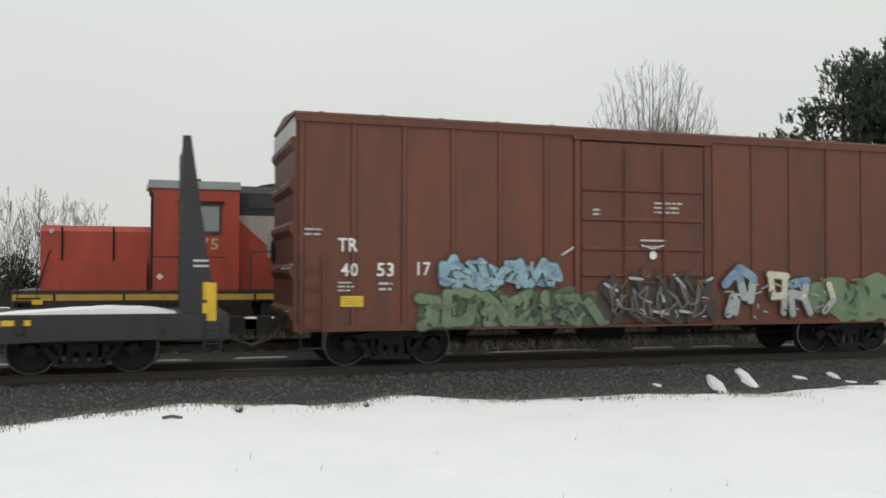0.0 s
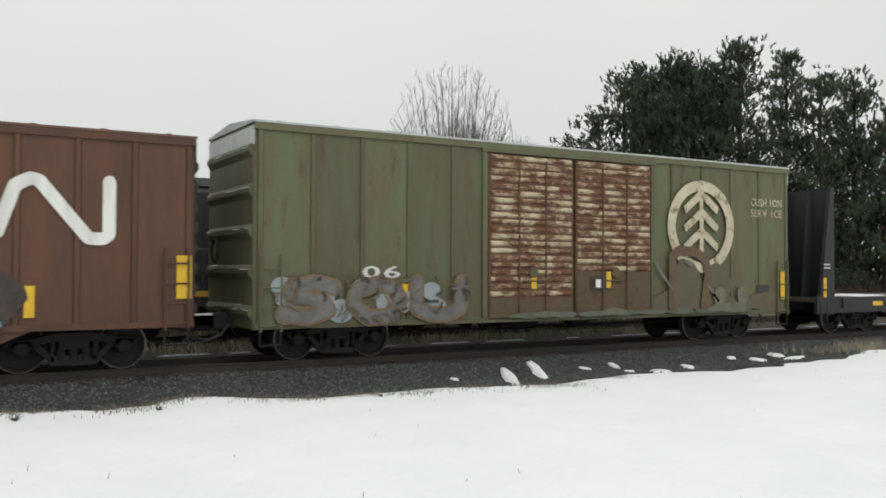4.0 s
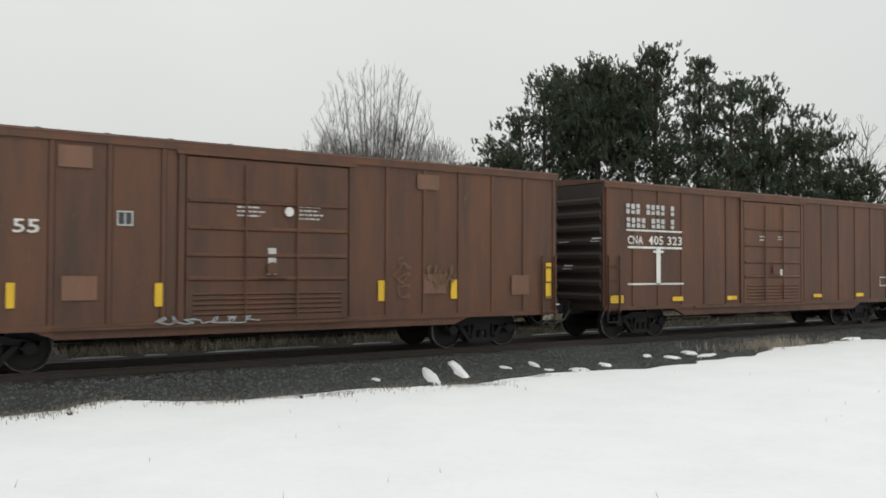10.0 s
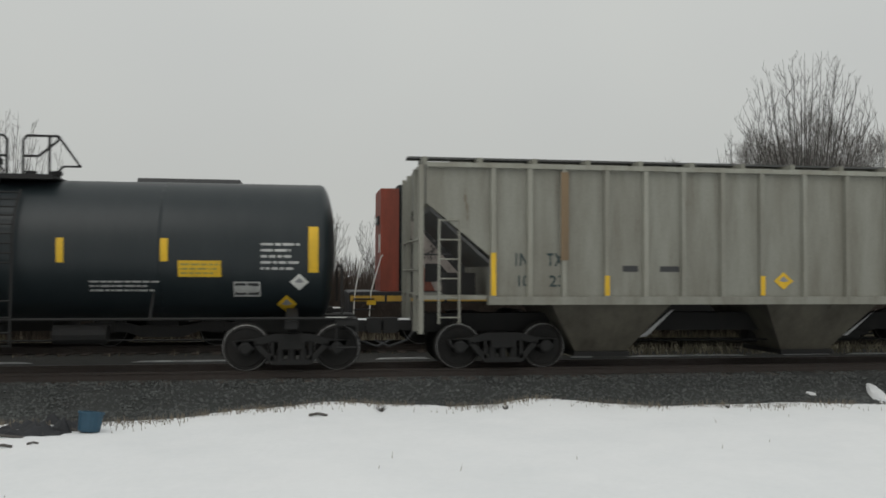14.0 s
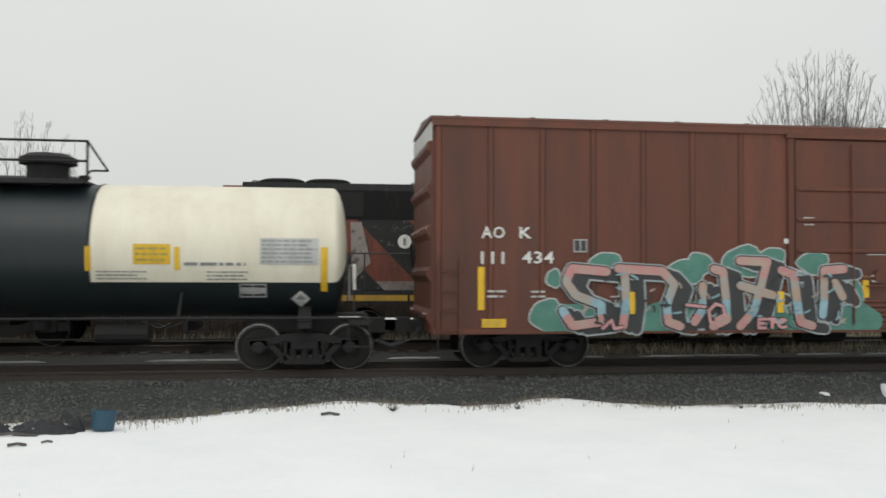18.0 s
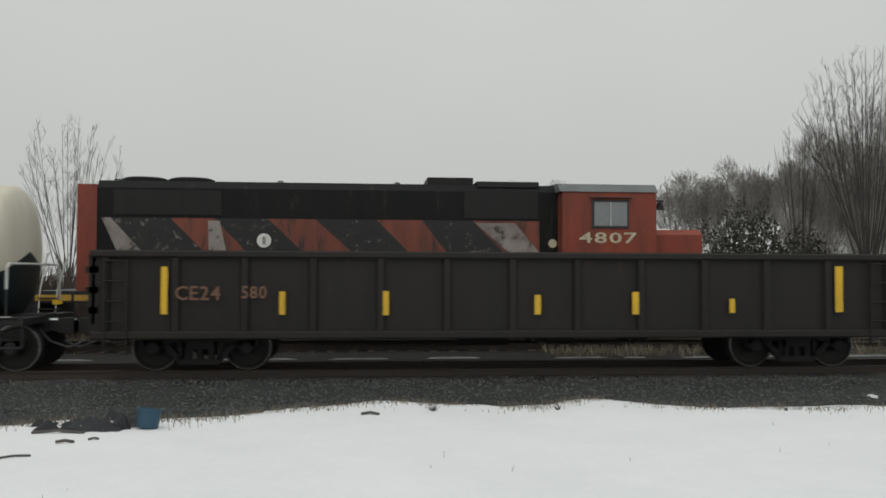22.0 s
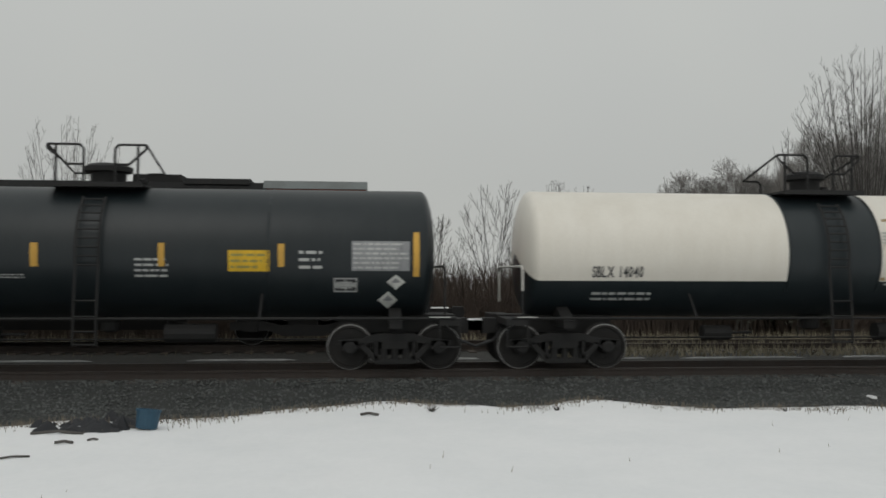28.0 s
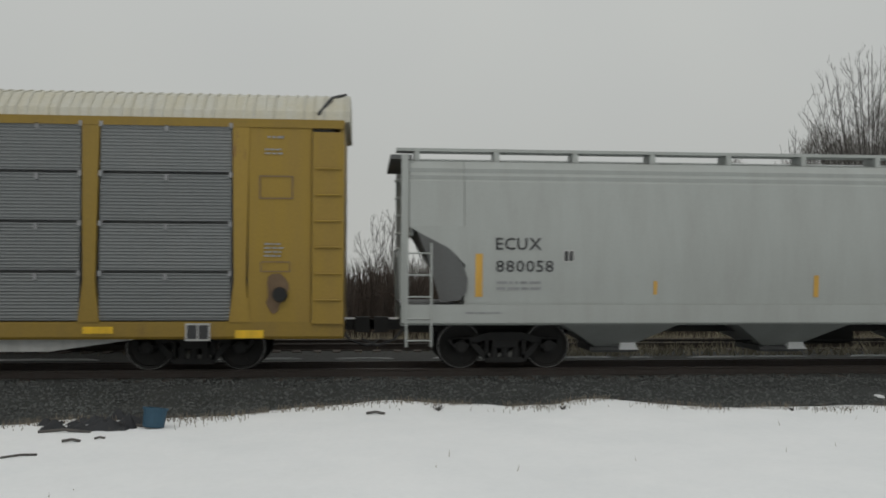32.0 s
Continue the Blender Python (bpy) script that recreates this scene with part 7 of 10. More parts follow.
d.rects([(5.15, 5.85, 4.28, 4.31), (5.55, 5.63, 4.31, 4.39)], BLK, "roof_latch", lift=3); d.rects([(8.1, 8.55, 0.9, 0.98)], YEL, "plate", lift=8)
for a, b in ((2.26, 2.4), (4.93, 5.06)):
    d.rects([(a, b, 1.1, 1.58)], YEL, "reflector_strip", lift=13)
d.L(6.1, 6.6, 1.98, 2.42, 5); d.L(6.9, 7.5, 1.98, 2.42, 5); d.YST(8.35, 8.47, 0.95, 2.05); d.P(8.0, 8.4, 0.86, 1.0, YEL)
d = tank_car("weathered cream and black tank car with a handrailed dome", -300.92, 5.78, 1.32, 2.36, BLACK_TANK, CREAM_TANK, (-2.1, 1.24), 1.74, rails=(-2.12, -1.61, -1.01, 1.03), man=(0.11, 0.55, 0.5), lean=0)
d.T("TILX 160316", -5.01, -3.16, 2.05, 2.30); d.L(-4.66, -3.06, 1.75, 1.94, 2); d.L(-3.04, -2.16, 1.86, 2.31, 5); d.YST(-5.69, -5.58, 1.53, 2.38)
d.YST(-2.07, -1.94, 1.97, 2.42); d.YST(1.16, 1.27, 1.95, 2.41); d.YST(2.78, 2.88, 1.97, 2.41); d.YST(5.54, 5.67, 1.56, 2.42); d.P(2.03, 2.71, 2.08, 2.46, YEL)
d.GRID(4.38, 5.49, 2.08, 2.59, False); d.L(2.96, 4.28, 2.02, 2.16, 1); d.L(1.35, 2.32, 1.77, 1.97, 3); d.L(3.38, 4.28, 1.76, 1.97, 3); d.BX(3.98, 4.49, 1.44, 1.71)
d.DI(4.96, 5.34, 1.24, 1.58)
d = tank_car("black tank car with a centre ladder and white number", -314.66, 5.65, 1.4, 2.36, BLACK_TANK, rails=(-1.39, -0.99, -0.42, 1.2), man=(0.86, 0.34, 0.45), lean=0)
d.T("SHPX 207956", -4.12, -1.82, 2.08, 2.33); d.L(-4.12, -2.48, 1.75, 1.96, 2); d.YST(-5.51, -5.40, 1.91, 2.80); d.YST(-3.22, -3.09, 2.16, 2.60)
d.YST(-0.10, 0.03, 2.16, 2.58); d.YST(3.02, 3.15, 2.17, 2.59); d.YST(5.50, 5.63, 1.95, 2.78); d.P(0.30, 1.02, 1.50, 1.86, YEL); d.BX(2.99, 3.58, 1.63, 1.96)
d.GRID(4.34, 5.43, 2.11, 2.64); d.DI(3.57, 3.91, 1.13, 1.43); d.L(0.42, 0.96, 2.08, 2.15, 1); d.L(3.35, 3.85, 2.10, 2.39, 4)
d = tank_car("weathered cream and black tank car with a handrailed dome", -328.35, 5.75, 1.32, 2.36, BLACK_TANK, CREAM_TANK, (-2.09, 1.22), 1.74, rails=(-2.05, -1.61, -1.01, 1.02), man=(0.12, 0.52, 0.52), lean=0)
d.T("TILX 160766", -4.59, -2.58, 2.00, 2.23); d.L(-4.61, -2.94, 1.74, 1.87, 2); d.YST(-5.66, -5.50, 1.97, 2.82); d.YST(-2.11, -1.99, 2.19, 2.62)
d.YST(1.11, 1.23, 2.20, 2.64); d.YST(2.73, 2.85, 2.21, 2.62); d.YST(5.50, 5.64, 1.99, 2.90); d.P(3.32, 3.99, 2.12, 2.50, YEL); d.GRID(4.36, 5.44, 2.10, 2.62, False)
d.L(1.28, 2.29, 1.81, 2.45, 7); d.L(3.03, 4.29, 1.97, 2.11, 1); d.BX(3.98, 4.46, 1.44, 1.72); d.DI(4.92, 5.26, 1.26, 1.59)
d = tank_car("clean white tank car with a black centre band", -342.83, 6.3, 1.46, 2.38, WHITE_TANK, ring=(-1.69, 1.95, BLACK_TANK), sill_white=True, rails=(-1.73, -0.42, 0.14, 1.38), man=(0.5, 0.33, 0.5), lean=2)
d.T("GATX 31054", -5.29, -3.34, 1.89, 2.12); d.L(-5.26, -3.34, 1.58, 1.78, 3); d.L(-2.80, -1.89, 1.54, 1.81, 4); d.YST(-6.23, -6.09, 1.42, 2.28)
d.YST(-3.33, -3.21, 1.80, 2.23); d.YST(-1.86, -1.73, 1.78, 2.26); d.YST(1.54, 1.68, 1.80, 2.27); d.YST(3.81, 3.92, 1.96, 2.36); d.YST(6.10, 6.23, 1.55, 2.39)
d.P(2.71, 3.53, 1.91, 2.21, YEL); d.L(2.71, 3.69, 1.72, 1.85, 2); d.BX(4.53, 4.93, 1.56, 1.81); d.P(4.43, 4.58, 1.28, 1.37, RED); d.L(4.50, 5.05, 2.05, 2.19, 1)
d.DI(5.42, 5.82, 1.10, 1.47)
d = gondola("dark rusty open gondola", -359.12, 7.95, GOND)
d.T("CE24", -6.41, -5.58, 1.41, 1.67, TAN); d.T("580", -5.19, -4.72, 1.44, 1.67, TAN); d.YST(-6.67, -6.55, 1.14, 2.03); d.YST(-4.48, -4.37, 1.13, 1.57)
d.YST(-2.52, -2.41, 1.12, 1.58); d.YST(0.42, 0.54, 1.13, 1.51); d.YST(2.37, 2.50, 1.13, 1.57); d.YST(4.35, 4.46, 1.16, 1.44); d.YST(6.55, 6.71, 1.17, 2.09)
d = tank_car("weathered cream and black tank car with a handrailed dome", -374.68, 5.65, 1.32, 2.34, BLACK_TANK, CREAM_TANK, (-1.92, 1.18), 1.87, stripe=AMB, rails=(-2.03, -1.56, -1.01, 0.99), man=(0.06, 0.55, 0.38), lean=2)
d.T("SBLX 24098", -4.57, -3.30, 2.00, 2.22); d.L(-4.59, -3.12, 1.48, 1.72, 2, WHT); d.L(-3.06, -2.12, 1.59, 1.84, 4, WHT); d.YST(-5.57, -5.46, 1.51, 2.36)
d.YST(-2.06, -1.93, 1.72, 2.15); d.YST(1.17, 1.27, 1.71, 2.15); d.YST(3.06, 3.16, 1.73, 2.16); d.YST(5.44, 5.56, 1.54, 2.39); d.P(2.06, 2.80, 1.97, 2.34, YEL)
d.L(4.43, 4.87, 2.51, 2.88, 3); d.GRID(4.26, 5.23, 1.96, 2.42, False); d.BX(4.00, 4.49, 1.57, 1.88); d.DI(4.77, 5.16, 1.24, 1.61); d.L(1.34, 1.76, 1.39, 1.85, 5, WHT)
d = tank_car("black tank car with a round white emblem", -388.0, 5.45, 1.4, 2.42, BLACK_TANK, stripe=AMB, rails=(-1.81, -1.1, -0.51, 0.34), man=(-0.75, 0.49, 0.4), lean=1)
d.T("CCLX 1046", -4.10, -2.39, 2.03, 2.29); d.L(-4.06, -2.20, 1.67, 1.91, 2); d.LB(1.35, 4.84, 2.62, 3.02, "XxxxXxxxxxxx", None, 0.2, 0.3); d.YST(-5.34, -5.20, 1.51, 2.38)
d.YST(-1.75, -1.62, 1.99, 2.44); d.YST(-0.03, 0.10, 2.00, 2.45); d.YST(1.66, 1.80, 1.97, 2.42); d.YST(5.23, 5.36, 1.55, 2.41); d.L(0.06, 0.74, 1.48, 1.89, 5)
d.L(0.90, 1.54, 1.45, 1.89, 5); d.L(1.75, 2.37, 1.78, 1.89, 2); d.L(2.68, 3.33, 1.54, 1.89, 4); d.GRID(4.12, 5.19, 1.90, 2.46); d.BX(3.69, 4.19, 1.58, 1.90)
d.DISC(0.46, 2.82, 0.42, WHT, "round_emblem", 1.5)
for k in range(-3, 4):
    d.ribbon([[(0.46 + k * 0.115 * math.sin(math.pi * (0.08 + 0.84 * u / 8)), 2.46 + 0.74 * u / 8) for u in range(9)]], 0.022, BLK, "emblem_line", 3)
d.ribbon(word_lines("ESR", -2.1, -1.4, 1.58, 1.86), 0.045, SIL, "scrawl", 2)
d = hopper_smooth("clean light grey smooth-sided covered hopper", -405.13, 9.8, HOP_LIGHT)
d.YST(-2.68, -2.60, 1.46, 1.80); d.YST(-0.03, 0.03, 1.42, 1.86); d.YST(2.42, 2.49, 1.46, 1.75); d.YST(5.47, 5.57, 1.45, 1.84); d.YST(-8.39, -8.24, 1.43, 2.32); d.YST(8.24, 8.39, 1.43, 2.32)
d.BX(5.73, 6.24, 1.53, 1.88); d.L(7.29, 7.89, 1.96, 2.40, 6); d.L(-1.05, 1.00, 1.02, 1.17, 2)
d = tank_car("black tank car with yellow lettering", -423.20, 6.65, 1.34, 2.36, BLACK_TANK, ink=GLD)
d.T("UTLX 9208", -5.27, -3.71, 2.05, 2.30); d.L(-5.28, -3.75, 1.69, 1.92, 2); d.DI(-7.32, -7.07, 1.17, 1.79)
d.YST(-6.4, -6.25, 1.9, 2.8); d.YST(6.25, 6.4, 1.9, 2.8); d.YST(-2.5, -2.38, 2.1, 2.55); d.YST(2.4, 2.52, 2.1, 2.55)
d = tank_car("weathered cream and black tank car with a handrailed dome", -438.33, 6.28, 1.32, 2.36, BLACK_TANK, PALE_TANK, (-1.56, 1.52), 1.8, stripe=AMB, rails=(-0.98, -0.37, 0.24, 0.8), man=(-0.02, 0.42, 0.4), lean=1)
d.T("OLNX 114032", -5.09, -3.78, 2.22, 2.45); d.L(-5.14, -3.43, 1.82, 2.08, 2); d.YST(-6.18, -6.06, 1.89, 2.76); d.YST(-3.72, -3.62, 2.15, 2.57)
d.YST(-1.58, -1.49, 2.12, 2.58); d.YST(1.42, 1.54, 2.13, 2.58); d.YST(3.86, 3.96, 2.16, 2.59); d.YST(6.05, 6.19, 1.91, 2.80); d.P(2.85, 3.63, 2.02, 2.38, YEL)
d.T("CHLORINE", 4.27, 4.81, 2.31, 2.43); d.T("INHALATION", 4.27, 4.93, 2.16, 2.30); d.T("HAZARD", 4.27, 4.74, 2.03, 2.15); d.GRID(4.94, 6.03, 2.08, 2.57, False)
d.BX(4.68, 5.15, 1.57, 1.83); d.DI(5.34, 5.72, 1.24, 1.59); d.DI(5.63, 5.97, 1.50, 1.79)
d = tank_car("cream and black tank car with rust streaks at the band", -453.20, 6.25, 1.32, 2.36, BLACK_TANK, PALE_TANK, (-1.11, 0.89), 1.8, rails=(-1.04, -0.38, 0.19, 0.77), man=(-0.09, 0.43, 0.4), lean=1)
d.T("SBLX 14040", -5.20, -4.15, 1.87, 2.09); d.L(-5.16, -3.81, 1.37, 1.60, 2, WHT); d.T("CHLORINE", 5.09, 5.66, 2.94, 3.06); d.T("INHALATION", 5.09, 5.78, 2.82, 2.94)
d.T("HAZARD", 5.08, 5.58, 2.69, 2.82); d.GRID(4.82, 5.96, 2.04, 2.58, False); d.P(1.72, 2.50, 1.90, 2.19, YEL); d.BX(3.86, 4.35, 1.53, 1.81); d.DI(5.38, 5.76, 1.19, 1.56)
d.DI(5.71, 6.08, 1.53, 1.82); d.L(0.92, 1.69, 2.56, 2.84, 4); d.L(1.00, 1.65, 1.70, 1.78, 1, WHT)
d.flat([[(0.9, 1.82), (1.0, 1.82), (1.12, 2.5), (1.2, 3.1), (1.0, 3.1), (0.92, 2.5)]], AMBER_STAIN, "rust_streak", lift=1.2)
d = tank_car("black tank car with white placards and yellow strips", -468.08, 6.3, 1.32, 2.34, BLACK_TANK, stripe=AMB, rails=(-1.06, -0.37, 0.23, 0.83), man=(-0.08, 0.48, 0.38), lean=1)
d.T("OLNX 8094", -5.13, -4.04, 2.12, 2.36); d.L(-5.22, -3.70, 1.80, 2.02, 2); d.YST(-6.20, -6.07, 1.85, 2.73); d.YST(-3.56, -3.45, 2.03, 2.48)
d.YST(-1.14, -1.00, 2.04, 2.49); d.YST(1.21, 1.33, 2.05, 2.50); d.YST(3.47, 3.59, 2.05, 2.50); d.YST(6.09, 6.21, 1.87, 2.74); d.P(2.52, 3.31, 1.96, 2.37, YEL)
d.L(3.87, 4.40, 1.98, 2.41, 3); d.GRID(4.89, 6.02, 1.98, 2.56); d.BX(4.54, 5.00, 1.56, 1.84); d.DI(5.41, 5.80, 1.22, 1.58); d.DI(5.57, 5.94, 1.61, 1.91)
d.L(-1.84, -1.19, 1.81, 1.91, 2); d.L(0.77, 1.43, 1.82, 2.24, 4)
d = tank_car("weathered cream and black tank car with a handrailed dome", -482.93, 6.25, 1.33, 2.36, BLACK_TANK, CREAM_TANK, (-1.61, 1.41), 1.74, rails=(-1.11, -0.41, 0.18, 0.85), man=(-0.09, 0.45, 0.5), lean=0)
d.T("TILX 400829", -5.05, -2.96, 1.74, 1.99); d.L(-5.00, -3.27, 1.48, 1.67, 2, WHT); d.YST(-6.16, -6.03, 1.91, 2.82); d.YST(-3.23, -3.13, 2.15, 2.59)
d.YST(-1.88, -1.77, 2.13, 2.56); d.YST(1.69, 1.81, 2.13, 2.57); d.YST(3.80, 3.92, 2.13, 2.58); d.P(2.18, 2.90, 2.18, 2.53, YEL); d.L(2.20, 3.38, 1.79, 2.12, 4)
d.T("CHLORINE", 3.54, 4.09, 1.90, 2.03); d.T("INHALATION HAZARD", 3.34, 4.95, 1.75, 1.88); d.GRID(4.92, 5.96, 2.08, 2.62, False); d.DI(5.33, 5.69, 1.19, 1.56)
d.DI(5.75, 6.10, 1.49, 1.78); d.BX(4.60, 5.07, 1.43, 1.72); d.YST(6.00, 6.14, 1.89, 2.78)
d = tank_car("long black tank car with worn rusty patches on top", -500.25, 8.4, 1.3, 2.28, material("worn_black_tank_paint", (0.0135, 0.019, 0.021), 0.5, amount=0.4, rust=0.15, rustcol=(0.2, 0.16, 0.12)), rails=(-1.14, 0.26, 0.82, 1.15), man=(-0.71, 0.23, 0.5), lean=0)
d.T("ACFX 71200", -7.45, -5.56, 1.96, 2.21); d.L(-7.44, -5.26, 1.67, 1.86, 2); d.YST(-8.26, -8.15, 1.50, 2.33); d.YST(-5.41, -5.29, 1.97, 2.43)
d.YST(-3.37, -3.25, 1.96, 2.42); d.YST(-1.14, -1.01, 1.97, 2.43); d.YST(1.33, 1.45, 1.96, 2.41); d.YST(3.30, 3.42, 1.93, 2.42); d.L(-2.05, -1.43, 2.62, 2.86, 4)
d.L(1.47, 2.18, 1.62, 1.79, 3); d.YST(5.40, 5.52, 1.96, 2.42); d.YST(8.15, 8.29, 1.72, 2.55); d.P(5.67, 6.45, 1.88, 2.17, YEL); d.BX(5.85, 6.32, 1.57, 1.88)
d.GRID(6.97, 8.05, 1.93, 2.45)
d = hopper_smooth("light grey covered hopper with dark number", -520.59, 9.8, HOP_LIGHT)
d.T("ECUX", -7.97, -7.07, 2.38, 2.61, BLK); d.T("880058", -7.97, -6.83, 1.95, 2.17, BLK); d.L(-7.95, -6.82, 1.57, 1.80, 2); d.BX(-6.64, -6.42, 2.14, 2.38)
d.YST(-8.37, -8.23, 1.46, 2.30); d.YST(-4.82, -4.75, 1.51, 1.78); d.YST(-1.52, -1.42, 1.46, 1.90); d.YST(1.37, 1.47, 1.51, 1.89); d.YST(4.56, 4.71, 1.52, 1.93)
d.YST(8.31, 8.44, 1.48, 2.30); d.BX(5.94, 6.36, 1.49, 1.84); d.P(6.48, 6.69, 1.64, 1.82, WHT); d.L(7.02, 7.44, 2.27, 2.66, 4); d.L(4.75, 5.27, 1.60, 1.85, 3)
d.L(-8.56, -7.82, 1.12, 1.19, 1); d.L(7.79, 8.54, 0.99, 1.22, 3)
d = autorack("yellow autorack with grey screens and pale corrugated roof", -545.10, 13.6)
d.BX(10.65, 11.11, 0.63, 0.96); d.YST(8.78, 9.33, 0.77, 0.90); d.YST(11.57, 12.10, 0.68, 0.83); d.ribbon([[(12.01, 3.33), (12.62, 3.33), (12.62, 3.75), (12.01, 3.75), (12.01, 3.33)]], 0.025, BRN, "panel_outline", 1.5)
d.ribbon([[(12.04, 1.94), (12.58, 1.94), (12.58, 2.12), (12.04, 2.12), (12.04, 1.94)]], 0.02, BRN, "panel_outline", 1.5); d.BLOBS([(12.35, 1.62, 0.2, 0.3), (12.28, 1.35, 0.12, 0.2)], SP_RUST, "rust_stain", 1.2)
d.L(12.15, 12.5, 4.45, 4.55, 1); d.L(12.1, 12.5, 4.15, 4.3, 2); d.L(12.1, 12.5, 2.2, 2.5, 4)



# ---------------------------------------------------------------- locomotives on the far track
LOCOS = []    # vehicle, place of its middle on the moving engine set


def loco_bogie(car, x):
    g = Geo()
    for s in (-1, 1):
        g.along_y([(-1.9, 0.42), (-1.9, 0.62), (-1.2, 0.7), (-0.6, 0.55), (0.6, 0.55), (1.2, 0.7), (1.9, 0.62), (1.9, 0.42), (0.9, 0.4), (0.5, 0.26), (-0.5, 0.26), (-0.9, 0.4)], s * 1.02 - 0.08, s * 1.02 + 0.08)
        for bx in (-1.37, 1.37):
            g.box(bx - 0.2, bx + 0.2, s * 1.02 - 0.12, s * 1.02 + 0.12, 0.38, 0.68)
            g.rod((bx, s * 0.9, 0.52), (bx, s * 1.16, 0.52), 0.14, n=10)
    g.box(-0.4, 0.4, -1.0, 1.0, 0.5, 0.85)
    b = part("bogie", g, STEEL_DARK, car, "dark locomotive bogie")
    b.location = (x, 0, 0)
    for dx in (-1.37, 1.37):
        w = part("wheel_set", WHEEL_MESH, WHEEL, b)
        w.location = (dx, 0, WHEEL_R)
        ROLLERS.append((w, car, dx))


def window(car, x0, x1, z0, z1, y, name="window"):
    f = part(name, Geo().box(x0 - 0.06, x1 + 0.06, y - 0.03, y + 0.01, z0 - 0.06, z1 + 0.06), BLK, car, "black framed sliding cab window")
    m = (x0 + x1) / 2
    for a, b in ((x0, m - 0.015), (m + 0.015, x1)):
        part("pane", Geo().box(a, b, y - 0.04, y - 0.028, z0, z1), GLASS, f)
    part("window_bar", Geo().box(m - 0.015, m + 0.015, y - 0.045, y - 0.028, z0, z1), LGY, f)


def loco(label, cx, hl, cab, hood_a, hood_b, nose, red, nose_top, hood_top, roof_top, flip, sill=1.52, coat=LOCO_BLACK):
    """cab = (x0, x1); hood from hood_a to hood_b; nose from the cab to `nose`. Local x to the right along the track."""
    car = vehicle("locomotive", label, "locomotive", "coupled engine set")
    LOCOS.append((car, cx))
    Wc, Wh, zd = 1.5, 0.92, 1.42
    part("frame", Geo().box(-hl, hl, -1.5, 1.5, zd - 0.28, zd - 0.02), LOCO_BLACK, car)
    part("sill_stripe", Geo().box(-hl, hl, -1.515, -1.49, zd - 0.23, zd - 0.08), LOCO_SILL, car, "yellow stripe along the walkway edge")
    for k in range(int(2 * hl / 1.6)):
        part("sill_bracket", Geo().box(-hl + 0.9 + 1.6 * k, -hl + 0.96 + 1.6 * k, -1.53, -1.49, zd - 0.26, zd - 0.02), LOCO_BLACK, car)
    part("walkway", Geo().box(-hl, hl, -1.5, 1.5, zd - 0.02, zd + 0.02), LOCO_BLACK, car)
    part("cab", Geo().box(cab[0], cab[1], -Wc, Wc, zd, roof_top - 0.28), red, car)
    part("cab_roof", Geo().along_x([(-Wc - 0.04, roof_top - 0.28), (Wc + 0.04, roof_top - 0.28), (Wc - 0.25, roof_top - 0.05), (0.4, roof_top), (-0.4, roof_top), (-Wc + 0.25, roof_top - 0.05)], cab[0] - 0.08, cab[1] + 0.04),
         material("cab_roof_paint", (0.16, 0.18, 0.18), 0.6, amount=0.4), car, "grey arched cab roof")
    c = (cab[0] + cab[1]) / 2
    wc = c + (0.12 if flip < 0 else 0.02)
    window(car, wc - 0.45, wc + 0.45, zd + sill, zd + sill + 0.64, -Wc)
    part("sunshade", Geo().box(wc - 0.58, wc + 0.58, -Wc - 0.12, -Wc, zd + sill + 0.75, zd + sill + 0.77), LOCO_BLACK, car)
    a, b = sorted((cab[0] if flip < 0 else cab[1], nose))
    part("nose", Geo().along_x([(-1.05, zd), (1.05, zd), (1.05, nose_top - 0.15), (0.85, nose_top), (-0.85, nose_top), (-1.05, nose_top - 0.15)], a, b), red, car)
    part("nose_panel", Geo().along_x([(-1.4, zd), (-1.05, zd), (-1.05, zd + 0.75), (-1.4, zd + 0.75)], a + 0.05, b - 0.1), red, car)
    part("front_window", Geo().box((cab[0] if flip < 0 else cab[1]) - 0.02, (cab[0] if flip < 0 else cab[1]) + 0.02, -1.35, -0.85, zd + 1.65, zd + 2.3), GLASS, car)
    hx0, hx1 = sorted((hood_a, hood_b))
    part("hood", Geo().along_x([(-Wh, zd), (Wh, zd), (Wh, hood_top - 0.2), (Wh - 0.18, hood_top), (-Wh + 0.18, hood_top), (-Wh, hood_top - 0.2)], hx0, hx1), coat, car)
    end = hood_b
    part("hood_end", Geo().box(min(end, end + flip * -0.5), max(end, end + flip * -0.5), -Wh - 0.012, Wh + 0.012, zd, hood_top - 0.12), red, car, "red-painted hood end")
    for z0, z1, d in ((hood_top - 0.45, hood_top - 0.2, 0.12), (hood_top - 0.95, hood_top - 0.68, 0.09), (zd + 0.5, zd + 0.9, 0.06)):
        out = 1 if flip < 0 else -1
        part("end_light", Geo().lathe_x([(out * x, r) for x, r in ((0, 0.16), (d * 0.8, 0.15), (d, 0.11), (d, 0.0))], 12).moved(end, -0.35, (z0 + z1) / 2), LOCO_BLACK, car)
